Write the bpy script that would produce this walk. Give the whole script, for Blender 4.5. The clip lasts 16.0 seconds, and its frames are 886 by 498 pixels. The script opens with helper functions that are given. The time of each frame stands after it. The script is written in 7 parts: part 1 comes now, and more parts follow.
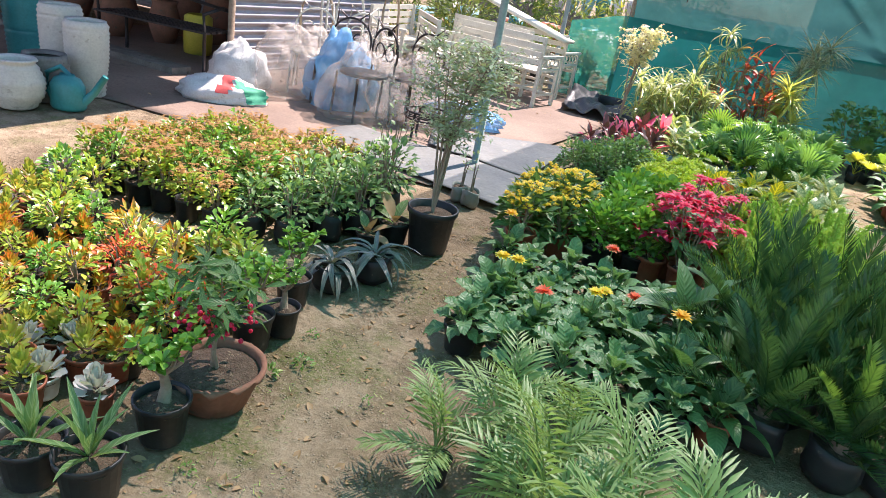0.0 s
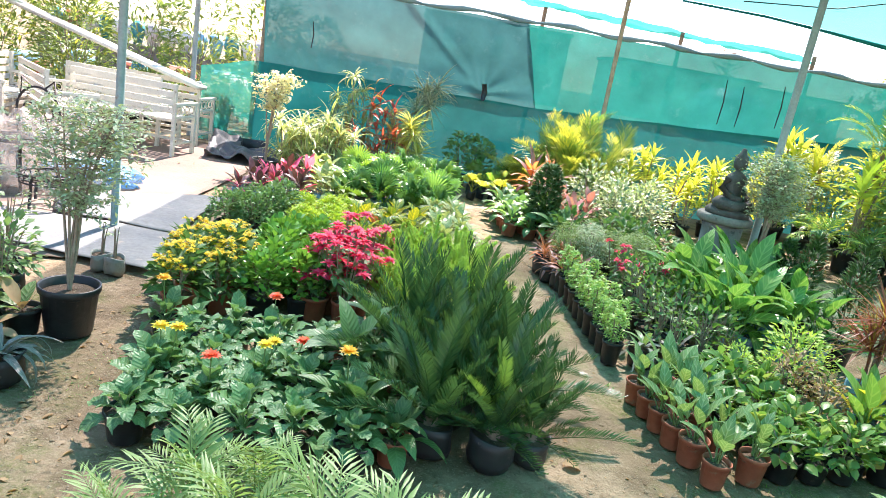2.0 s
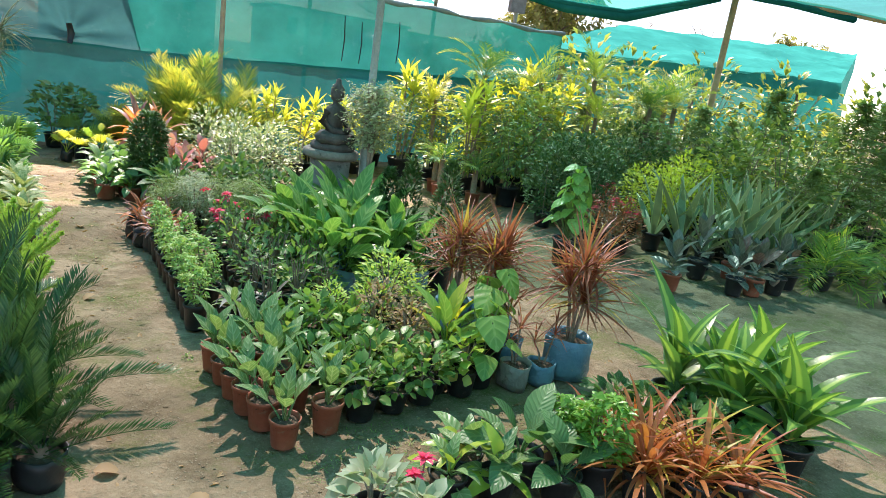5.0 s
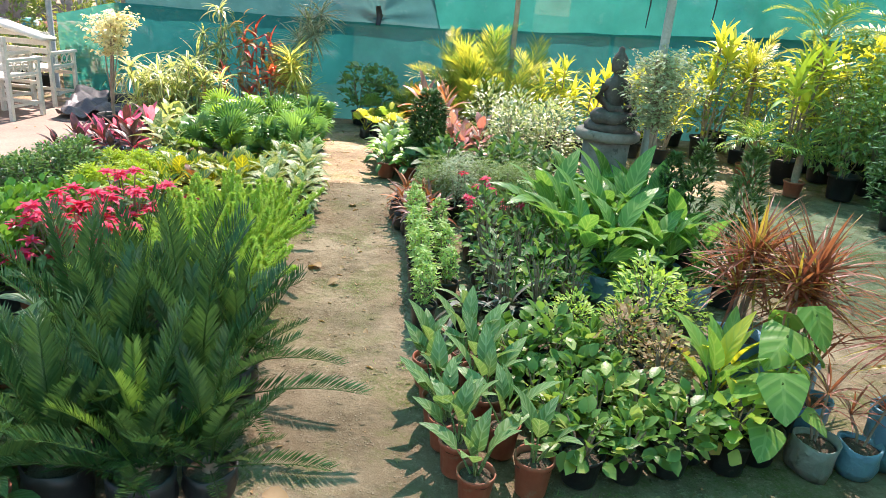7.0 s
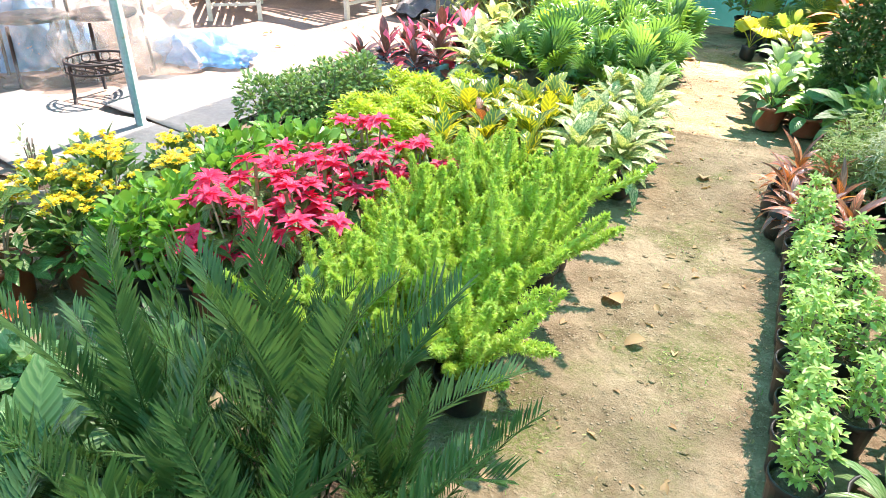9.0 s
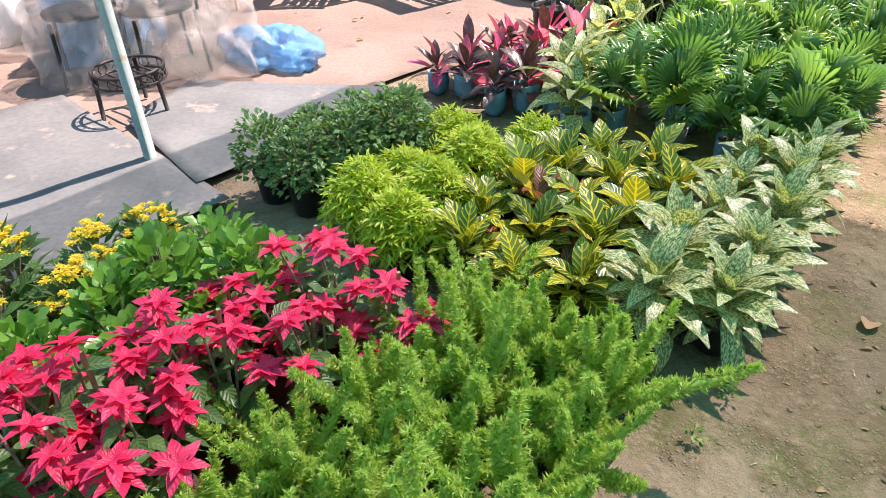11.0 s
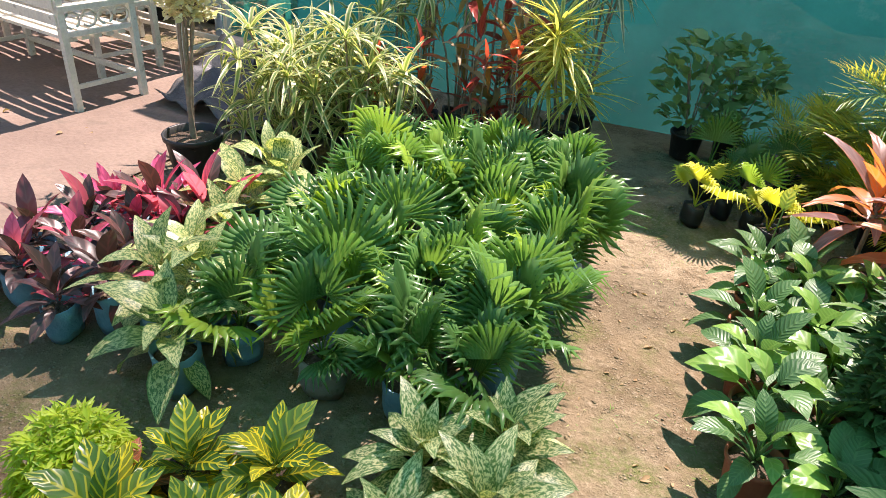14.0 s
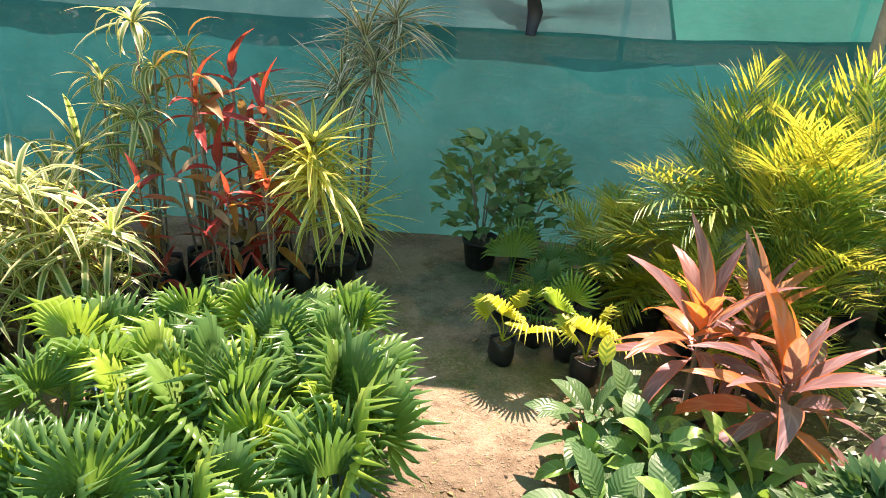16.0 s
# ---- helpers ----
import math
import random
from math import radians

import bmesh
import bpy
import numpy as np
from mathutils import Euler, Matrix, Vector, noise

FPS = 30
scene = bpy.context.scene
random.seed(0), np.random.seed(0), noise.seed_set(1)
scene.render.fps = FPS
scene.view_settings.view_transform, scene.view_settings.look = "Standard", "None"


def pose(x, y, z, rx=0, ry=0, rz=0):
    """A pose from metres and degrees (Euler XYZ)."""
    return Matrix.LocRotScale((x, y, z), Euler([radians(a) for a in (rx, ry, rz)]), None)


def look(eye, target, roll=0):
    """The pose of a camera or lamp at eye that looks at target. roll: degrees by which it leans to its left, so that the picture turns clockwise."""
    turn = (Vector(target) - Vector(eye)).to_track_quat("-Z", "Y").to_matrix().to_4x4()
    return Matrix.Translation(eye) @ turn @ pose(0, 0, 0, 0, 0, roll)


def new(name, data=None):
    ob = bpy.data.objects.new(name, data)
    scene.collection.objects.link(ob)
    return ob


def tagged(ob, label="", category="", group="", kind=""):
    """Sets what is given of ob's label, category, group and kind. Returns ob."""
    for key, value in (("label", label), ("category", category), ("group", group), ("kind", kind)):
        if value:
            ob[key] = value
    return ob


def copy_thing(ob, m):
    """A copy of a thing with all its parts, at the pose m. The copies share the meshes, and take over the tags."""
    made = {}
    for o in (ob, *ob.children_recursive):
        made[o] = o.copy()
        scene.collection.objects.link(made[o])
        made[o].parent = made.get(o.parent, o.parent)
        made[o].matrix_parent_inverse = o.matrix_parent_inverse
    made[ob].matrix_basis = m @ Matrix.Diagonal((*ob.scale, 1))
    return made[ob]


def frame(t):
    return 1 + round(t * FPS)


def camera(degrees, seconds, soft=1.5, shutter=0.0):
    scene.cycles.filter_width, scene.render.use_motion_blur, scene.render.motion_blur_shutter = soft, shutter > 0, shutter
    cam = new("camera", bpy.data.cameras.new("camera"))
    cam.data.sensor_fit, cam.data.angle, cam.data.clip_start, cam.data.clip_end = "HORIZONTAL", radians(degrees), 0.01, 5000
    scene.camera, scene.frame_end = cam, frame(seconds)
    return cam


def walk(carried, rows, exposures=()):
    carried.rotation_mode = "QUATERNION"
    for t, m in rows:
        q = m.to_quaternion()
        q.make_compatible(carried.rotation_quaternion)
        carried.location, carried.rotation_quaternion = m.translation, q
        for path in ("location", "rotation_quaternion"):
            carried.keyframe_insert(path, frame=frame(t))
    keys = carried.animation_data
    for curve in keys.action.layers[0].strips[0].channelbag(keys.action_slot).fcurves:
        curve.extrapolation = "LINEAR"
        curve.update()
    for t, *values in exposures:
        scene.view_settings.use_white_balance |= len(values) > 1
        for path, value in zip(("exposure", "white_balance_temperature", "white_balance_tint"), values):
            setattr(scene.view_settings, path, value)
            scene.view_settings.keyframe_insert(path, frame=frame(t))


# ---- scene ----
cam = camera(66.4, 16.0, soft=0.75)
PATH = [
    (0, (-1.046, -0.177, 1.478), (-1.757, 1.526, 0.706), 10.1),
    (0.5, (-1.012, -0.172, 1.521), (-1.493, 1.633, 0.807), 9.8),
    (1, (-1.021, -0.177, 1.529), (-1.274, 1.701, 0.89), 9.7),
    (1.5, (-1.027, -0.202, 1.545), (-1.069, 1.714, 0.974), 9.8),
    (2, (-1.017, -0.197, 1.559), (-0.834, 1.727, 1.046), 9.9),
    (2.5, (-0.988, -0.175, 1.561), (-0.545, 1.72, 1.1), 9.8),
    (3, (-0.945, -0.182, 1.563), (-0.228, 1.639, 1.151), 9.5),
    (3.5, (-0.920, -0.174, 1.578), (0.050, 1.531, 1.194), 9.2),
    (3.7, (-0.850, -0.150, 1.575), (0.183, 1.520, 1.188), 8.7),
    (5.8, (0.096, 0.17, 1.49), (1.025, 1.832, 0.878), 6.0),
    (6, (0.175, 0.205, 1.488), (0.974, 1.931, 0.867), 5.7),
    (6.5, (0.234, 0.329, 1.496), (0.701, 2.166, 0.857), 5.1),
    (7, (0.222, 0.579, 1.504), (0.416, 2.45, 0.826), 4.8),
    (7.5, (0.185, 0.972, 1.466), (0.159, 2.816, 0.692), 4.3),
    (8, (0.164, 1.416, 1.438), (-0.104, 3.19, 0.554), 2.9),
    (8.5, (0.165, 1.826, 1.388), (-0.346, 3.510, 0.437), 2.0),
    (8.7, (0.177, 1.977, 1.386), (-0.428, 3.617, 0.416), 1.6),
    (10.8, (0.066, 3.341, 1.506), (-1.028, 4.572, 0.371), -2.2),
    (11, (0.06, 3.472, 1.51), (-1.02, 4.714, 0.373), -2.1),
    (11.5, (0.024, 3.74, 1.519), (-0.993, 5.033, 0.381), -1.4),
    (12, (-0.058, 4.023, 1.525), (-0.995, 5.369, 0.381), -0.3),
    (12.5, (-0.094, 4.263, 1.531), (-0.946, 5.669, 0.391), 1.2),
    (13, (-0.084, 4.527, 1.531), (-0.834, 6.005, 0.411), 2.9),
    (13.5, (-0.097, 4.73, 1.54), (-0.731, 6.294, 0.467), 4.2),
    (14, (-0.179, 4.978, 1.564), (-0.725, 6.608, 0.542), 4.5),
    (14.5, (-0.219, 5.168, 1.603), (-0.721, 6.843, 0.633), 3.9),
    (15, (-0.192, 5.395, 1.633), (-0.65, 7.113, 0.718), 3.5),
    (15.5, (-0.18, 5.644, 1.645), (-0.493, 7.414, 0.769), 3.7),
    (16, (-0.173, 5.83, 1.644), (-0.233, 7.645, 0.806), 3.3),
]
walk(cam, [(t, look(eye, target, roll)) for t, eye, target, roll in PATH],
     exposures=[(0, 1.42, 6600, 27), (0.7, 1.65, 6600, 26), (1.5, 2.05, 6500, 25), (2.3, 2.05, 6550, 25), (3, 1.75, 6550, 23), (3.5, 1.42, 6500, 22), (5, 1.6, 6700, 26), (7, 1.85, 6900, 30),
                (8, 2.25, 7100, 28), (8.7, 2.55, 7100, 28), (10.8, 1.55, 6800, 32), (13, 1.4, 6700, 31), (14, 1.33, 6900, 29), (15, 1.62, 7300, 32), (16, 1.72, 7700, 38)])

# world and sun
SUN_ELEV, SUN_AZ = radians(56), radians(11)      # azimuth from +y towards +x
world = bpy.data.worlds.new("sky")
scene.world = world
world.use_nodes = True
wn, wl = world.node_tree.nodes, world.node_tree.links
sky = wn.new("ShaderNodeTexSky")
sky.sky_type, sky.sun_disc = "NISHITA", False
sky.sun_elevation, sky.sun_rotation = SUN_ELEV, SUN_AZ
sky.air_density, sky.dust_density = 1.0, 0.25
wl.new(sky.outputs[0], wn["Background"].inputs[0])
wn["Background"].inputs[1].default_value = 0.115
sun = new("sun", bpy.data.lights.new("sun", "SUN"))
sun.data.energy, sun.data.angle, sun.data.color = 4.8, radians(0.55), (1.0, 0.95, 0.86)
sun.matrix_world = look((0, 0, 0), (-math.sin(SUN_AZ) * math.cos(SUN_ELEV), -math.cos(SUN_AZ) * math.cos(SUN_ELEV), -math.sin(SUN_ELEV)))

rng = random.Random(7)


# ---------------------------------------------------------------- materials
class Nodes:
    """Short forms for building a node material."""

    def __init__(self, name):
        self.mat = bpy.data.materials.new(name)
        self.mat.use_nodes = True
        self.t = self.mat.node_tree
        self.t.nodes.clear()
        self.out = self.t.nodes.new("ShaderNodeOutputMaterial")

    def n(self, kind, **inputs):
        node = self.t.nodes.new("ShaderNode" + kind)
        for k, v in inputs.items():
            self.set(node, k.replace("_", " "), v)
        return node

    def set(self, node, key, v):
        s = node.inputs[int(key)] if key.isdigit() else node.inputs[key]
        if isinstance(v, bpy.types.NodeSocket):
            self.t.links.new(v, s)
        elif isinstance(v, (tuple, list)) and len(v) == 3 and s.type == "RGBA":
            s.default_value = (*v, 1)
        else:
            s.default_value = v

    def math(self, op, a, b=0.0, clamp=False):
        node = self.t.nodes.new("ShaderNodeMath")
        node.operation, node.use_clamp = op, clamp
        self.set(node, "0", a), self.set(node, "1", b)
        return node.outputs[0]

    def mix(self, f, a, b, blend="MIX"):
        node = self.t.nodes.new("ShaderNodeMix")
        node.data_type, node.blend_type = "RGBA", blend
        self.set(node, "0", f)
        for i, v in ((6, a), (7, b)):
            self.set(node, str(i), v)
        return node.outputs[2]

    def coord(self, which="Object"):
        return self.n("TexCoord").outputs[which]

    def noise(self, scale, detail=4.0, rough=0.55, vec=None, out=0):
        node = self.n("TexNoise", Scale=scale, Detail=detail, Roughness=rough)
        self.set(node, "Vector", vec if vec is not None else self.coord())
        return node.outputs[out]

    def ramp(self, v, lo, hi):
        node = self.n("MapRange", Value=v)
        self.set(node, "From Min", lo), self.set(node, "From Max", hi)
        return node.outputs[0]

    def bump(self, height, strength=0.3, distance=0.01):
        return self.n("Bump", Strength=strength, Distance=distance, Height=height).outputs[0]

    def rand(self):
        a = self.n("ObjectInfo").outputs["Random"]
        b = self.n("NewGeometry").outputs["Random Per Island"]
        return self.math("FRACT", self.math("ADD", a, b))

    def done(self, shader):
        self.t.links.new(shader, self.out.inputs[0])
        return self.mat


def surface(name, c1, c2, scale=6.0, rough=0.7, bump=0.2, metal=0.0, c3=None, fine=60.0, dist=0.01, spec=0.4, spots=0.62):
    """Plain surface with two scales of variation."""
    m = Nodes(name)
    big = m.ramp(m.noise(scale), 0.35, 0.65)
    small = m.noise(fine, 5.0)
    col = m.mix(big, c1, c2)
    col = m.mix(m.math("MULTIPLY", m.ramp(small, 0.4, 0.75), 0.35), col, tuple(v * 0.55 for v in c1))
    if c3:
        col = m.mix(m.ramp(m.noise(scale * 2.7, 6.0), spots, spots + 0.08), col, c3)
    p = m.n("BsdfPrincipled", Base_Color=col, Metallic=metal, Normal=m.bump(small, bump, dist))
    m.set(p, "Specular IOR Level", spec)
    m.set(p, "Roughness", m.math("ADD", rough - 0.1, m.math("MULTIPLY", small, 0.2)))
    return m.done(p.outputs[0])


def lift(c, k=1.3):
    """Scale a leaf colour; greens lean towards yellow-grey."""
    if c is None:
        return None
    r, g, b = c
    if g > r and g > b:
        r, b = r + 0.13 * g, b + 0.05 * g
    return tuple(min(0.85, v * k) for v in (r, g, b))


def leafy(name, c1, c2, vein=None, kind="plain", k=9.0, rough=0.38, thin=0.35, edge=None, c3=None, spec=0.45):
    """A leaf: two tones picked at random, veins along the leaf's own u (across) and v (along), light through the blade."""
    c1, c2, c3, vein = lift(c1), lift(c2), lift(c3), lift(vein, 1.1)
    m = Nodes(name)
    uv = m.n("SeparateXYZ", Vector=m.coord("UV"))
    u, v = uv.outputs[0], uv.outputs[1]
    side = m.math("ABSOLUTE", m.math("SUBTRACT", u, 0.5))
    r = m.rand()
    col = m.mix(r, c1, c2)
    if c3:
        col = m.mix(m.ramp(m.math("FRACT", m.math("MULTIPLY", r, 7.31)), 0.78, 0.86), col, c3)
    pos = m.coord()
    col = m.mix(m.math("MULTIPLY", m.noise(25, 3, vec=pos), 0.45), col, tuple(x * 0.45 for x in c1))
    height = m.noise(140, 2, vec=pos)
    if kind in ("croton", "veins"):
        w = m.math("SINE", m.math("MULTIPLY", m.math("SUBTRACT", v, m.math("MULTIPLY", side, 0.55)), k * 6.283))
        fac = m.ramp(w, 0.62, 0.92)
        mid = m.ramp(side, 0.06, 0.03)
        fac = m.math("MAXIMUM", fac, mid)
        if kind == "croton":
            age = m.ramp(m.math("FRACT", m.math("MULTIPLY", r, 3.7)), 0.15, 0.9)
            fac = m.math("MULTIPLY", fac, m.math("ADD", 0.35, age), True)
            fac = m.math("MAXIMUM", fac, m.math("MULTIPLY", m.ramp(age, 0.8, 1.0), 0.35), True)
        else:
            fac = m.math("MULTIPLY", fac, 0.35)
        height = w
        col = m.mix(fac, col, vein)
    elif kind == "blotch":
        st = m.n("Mapping", Vector=m.coord("UV"), Scale=(1.0, 1.2, 1.0))
        nz = m.n("TexNoise", Scale=11.0, Detail=5.0, Roughness=0.7)
        m.set(nz, "Vector", st.outputs[0])
        add = m.n("VectorMath", **{"0": st.outputs[0]})
        m.set(add, "1", m.n("CombineXYZ", X=m.math("MULTIPLY", r, 31.0)).outputs[0])
        m.set(nz, "Vector", add.outputs[0])
        fac = m.ramp(nz.outputs[0], k, k + 0.06)
        fac = m.math("MULTIPLY", fac, m.ramp(side, 0.5, 0.42))
        col = m.mix(fac, col, vein)
    elif kind == "stripe":
        col = m.mix(m.ramp(side, 0.2, 0.3), col, vein)
    elif kind == "centre":
        col = m.mix(m.ramp(side, 0.2, 0.1), col, vein)
    elif kind == "tip":
        col = m.mix(m.math("MULTIPLY", m.ramp(v, 0.5, 1.0), m.ramp(m.math("FRACT", m.math("MULTIPLY", r, 5.3)), 0.2, 0.7)), col, vein)
    elif kind == "pleat":
        w = m.math("SINE", m.math("MULTIPLY", u, k * 6.283))
        col = m.mix(m.math("MULTIPLY", m.ramp(w, -0.2, 0.9), 0.3), col, vein)
        height = w
    if edge:
        col = m.mix(m.ramp(side, 0.4, 0.47), col, edge)
    p = m.n("BsdfPrincipled", Base_Color=col, Roughness=rough, Normal=m.bump(height, 0.25, 0.004))
    m.set(p, "Specular IOR Level", spec)
    t = m.n("BsdfTranslucent", Color=m.mix(1.0, col, (1.5, 1.5, 0.8), "MULTIPLY"))
    mixs = m.n("MixShader", **{"0": thin, "1": p.outputs[0], "2": t.outputs[0]})
    return m.done(mixs.outputs[0])


def netting(name, col, solid, scale=1.0, thin=0.5, tint=(1.0, 1.0, 1.0)):
    """Woven shade net: part of the light passes straight, part glows through the threads."""
    m = Nodes(name)
    pos = m.coord()
    fold = m.noise(1.6 * scale, 5, 0.6, pos)
    weave = m.noise(90, 2, 0.5, pos)
    c = m.mix(m.ramp(fold, 0.3, 0.75), tuple(v * 0.75 for v in col), tuple(min(1, v * 1.2 + 0.01) for v in col))
    c = m.mix(m.math("MULTIPLY", m.ramp(m.noise(5, 6, 0.7, pos), 0.6, 0.78), 0.16), c, (0.3, 0.42, 0.4))
    d = m.n("BsdfDiffuse", Color=c, Normal=m.bump(fold, 0.5, 0.05))
    t = m.n("BsdfTranslucent", Color=c)
    a = m.n("MixShader", **{"0": thin, "1": d.outputs[0], "2": t.outputs[0]})
    tr = m.n("BsdfTransparent", Color=(*tint, 1.0))
    fac = m.math("ADD", solid - 0.05, m.math("MULTIPLY", weave, 0.1), True)
    b = m.n("MixShader", **{"0": fac, "1": tr.outputs[0], "2": a.outputs[0]})
    return m.done(b.outputs[0])


def film_plastic(name, col, solid=0.35):
    """Thin crumpled plastic film."""
    m = Nodes(name)
    pos = m.coord()
    cr = m.noise(14, 6, 0.6, pos)
    p = m.n("BsdfPrincipled", Base_Color=m.mix(m.ramp(cr, 0.35, 0.7), col, tuple(min(1, v * 1.25) for v in col)), Roughness=0.22, Normal=m.bump(cr, 0.8, 0.03))
    tl = m.n("BsdfTranslucent", Color=col)
    a = m.n("MixShader", **{"0": 0.35, "1": p.outputs[0], "2": tl.outputs[0]})
    tr = m.n("BsdfTransparent")
    b = m.n("MixShader", **{"0": m.math("ADD", solid - 0.12, m.math("MULTIPLY", cr, 0.3), True), "1": tr.outputs[0], "2": a.outputs[0]})
    return m.done(b.outputs[0])


def dirt_material():
    m = Nodes("trodden_earth")
    pos = m.coord()
    big = m.noise(0.8, 5, 0.6, pos)
    mid = m.noise(5, 8, 0.7, pos)
    fine = m.noise(45, 8, 0.75, pos)
    crumb = m.n("TexVoronoi", Scale=55.0, Vector=pos)
    grit = m.n("TexVoronoi", Scale=16.0, Vector=pos)
    col = m.mix(m.ramp(big, 0.38, 0.62), (0.23, 0.168, 0.103), (0.375, 0.288, 0.193))
    col = m.mix(m.math("MULTIPLY", m.ramp(mid, 0.45, 0.62), 0.8), col, (0.15, 0.105, 0.062))
    col = m.mix(m.math("MULTIPLY", m.ramp(fine, 0.52, 0.66), 0.5), col, (0.46, 0.37, 0.26))
    damp = m.ramp(m.noise(1.3, 4, 0.6, m.n("Mapping", Vector=pos, Location=(7.0, 3.0, 0.0)).outputs[0]), 0.5, 0.62)
    col = m.mix(m.math("MULTIPLY", damp, 0.45), col, (0.13, 0.1, 0.065))
    moss = m.math("MULTIPLY", m.ramp(m.noise(1.9, 8, 0.7, pos), 0.5, 0.62), m.ramp(m.noise(70, 4, 0.7, pos), 0.38, 0.55))
    col = m.mix(m.math("MULTIPLY", moss, 0.75), col, (0.11, 0.14, 0.035))
    bits = m.math("MULTIPLY", m.ramp(crumb.outputs[0], 0.3, 0.12), m.ramp(mid, 0.45, 0.56))
    col = m.mix(m.math("MULTIPLY", bits, 0.55), col, (0.4, 0.33, 0.24))
    h = m.math("ADD", m.math("MULTIPLY", mid, 1.0), m.math("ADD", m.math("MULTIPLY", fine, 0.5), m.math("MULTIPLY", bits, 0.35)))
    h = m.math("ADD", h, m.math("MULTIPLY", m.ramp(grit.outputs[0], 0.35, 0.1), 0.25))
    p = m.n("BsdfPrincipled", Base_Color=col, Roughness=0.95, Normal=m.bump(h, 0.8, 0.038))
    m.set(p, "Specular IOR Level", 0.15)
    return m.done(p.outputs[0])


def corrugated_material():
    m = Nodes("galvanised_sheet")
    pos = m.coord()
    st = m.n("Mapping", Vector=pos, Scale=(1.0, 1.0, 6.0)).outputs[0]
    s = m.noise(3, 6, 0.6, st)
    col = m.mix(m.ramp(s, 0.35, 0.7), (0.42, 0.41, 0.43), (0.3, 0.28, 0.29))
    col = m.mix(m.math("MULTIPLY", m.ramp(m.noise(7, 6, 0.7, pos), 0.55, 0.7), 0.5), col, (0.3, 0.2, 0.14))
    p = m.n("BsdfPrincipled", Base_Color=col, Metallic=0.45, Roughness=0.55, Normal=m.bump(s, 0.15, 0.01))
    return m.done(p.outputs[0])


M = {}
M["dirt"] = dirt_material()
M["sand"] = surface("sandy_concrete", (0.20, 0.14, 0.108), (0.27, 0.195, 0.15), 1.3, 0.9, 0.5, c3=(0.17, 0.125, 0.095), fine=40, spots=0.6)
M["tarp"] = surface("grey_tarp", (0.125, 0.13, 0.125), (0.185, 0.185, 0.17), 2.2, 0.6, 0.3, c3=(0.3, 0.25, 0.2), fine=30)
M["tarp_black"] = surface("black_sheet", (0.05, 0.05, 0.055), (0.11, 0.11, 0.11), 4, 0.5, 0.5)
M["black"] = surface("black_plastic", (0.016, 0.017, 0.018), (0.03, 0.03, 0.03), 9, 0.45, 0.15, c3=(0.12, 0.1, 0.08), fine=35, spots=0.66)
M["terra"] = surface("terracotta_plastic", (0.30, 0.085, 0.045), (0.36, 0.11, 0.06), 8, 0.55, 0.12, c3=(0.28, 0.16, 0.1), fine=40)
M["clay"] = surface("weathered_clay", (0.27, 0.12, 0.075), (0.19, 0.095, 0.06), 9, 0.9, 0.4, c3=(0.12, 0.1, 0.07), fine=50)
M["soil"] = surface("potting_soil", (0.075, 0.05, 0.032), (0.13, 0.09, 0.06), 25, 0.95, 0.8, c3=(0.25, 0.19, 0.12), fine=120, dist=0.02)
M["bluebag"] = surface("blue_growbag", (0.10, 0.24, 0.33), (0.16, 0.33, 0.42), 7, 0.4, 0.7, c3=(0.3, 0.36, 0.36), fine=18, dist=0.02)
M["greybag"] = surface("grey_growbag", (0.2, 0.21, 0.19), (0.3, 0.29, 0.24), 7, 0.5, 0.7, c3=(0.14, 0.13, 0.1), fine=18, dist=0.02)
M["whitepot"] = surface("white_plastic", (0.62, 0.62, 0.6), (0.72, 0.71, 0.68), 6, 0.5, 0.1, c3=(0.4, 0.36, 0.3))
M["bluepot"] = surface("blue_plastic", (0.2, 0.45, 0.5), (0.27, 0.52, 0.56), 6, 0.5, 0.1)
M["tealpot"] = surface("teal_plastic", (0.02, 0.20, 0.2), (0.03, 0.26, 0.25), 6, 0.4, 0.1)
M["cream"] = surface("cream_ceramic", (0.52, 0.47, 0.40), (0.62, 0.57, 0.49), 5, 0.6, 0.2, c3=(0.38, 0.33, 0.27))
M["bark"] = surface("bark", (0.23, 0.16, 0.11), (0.33, 0.25, 0.18), 20, 0.9, 0.6, fine=60)
M["greenstem"] = surface("green_stem", (0.12, 0.2, 0.05), (0.18, 0.26, 0.08), 20, 0.6, 0.2)
M["steel"] = surface("painted_pipe", (0.24, 0.28, 0.26), (0.32, 0.35, 0.32), 6, 0.6, 0.1, metal=0.15, c3=(0.26, 0.2, 0.15))
M["rust"] = surface("dark_iron", (0.035, 0.03, 0.03), (0.06, 0.045, 0.04), 10, 0.55, 0.2, metal=0.5)
M["ivory"] = surface("ivory_paint", (0.62, 0.59, 0.49), (0.70, 0.67, 0.57), 7, 0.5, 0.1, c3=(0.42, 0.38, 0.3))
M["bamboo"] = surface("bamboo_pole", (0.34, 0.24, 0.15), (0.46, 0.36, 0.24), 8, 0.7, 0.3)
M["net"] = netting("green_net", (0.010, 0.235, 0.185), 0.97, 1.0, 0.3)
M["net_low"] = netting("green_net_low", (0.005, 0.165, 0.155), 0.98, 1.0, 0.24)
M["net_thin"] = netting("green_net_thin", (0.015, 0.27, 0.21), 0.72)
M["net_grey"] = netting("faded_net", (0.038, 0.155, 0.15), 0.97, 1.0, 0.3)
M["net_hem"] = netting("weathered_hem", (0.22, 0.3, 0.28), 0.99, 1.0, 0.2)
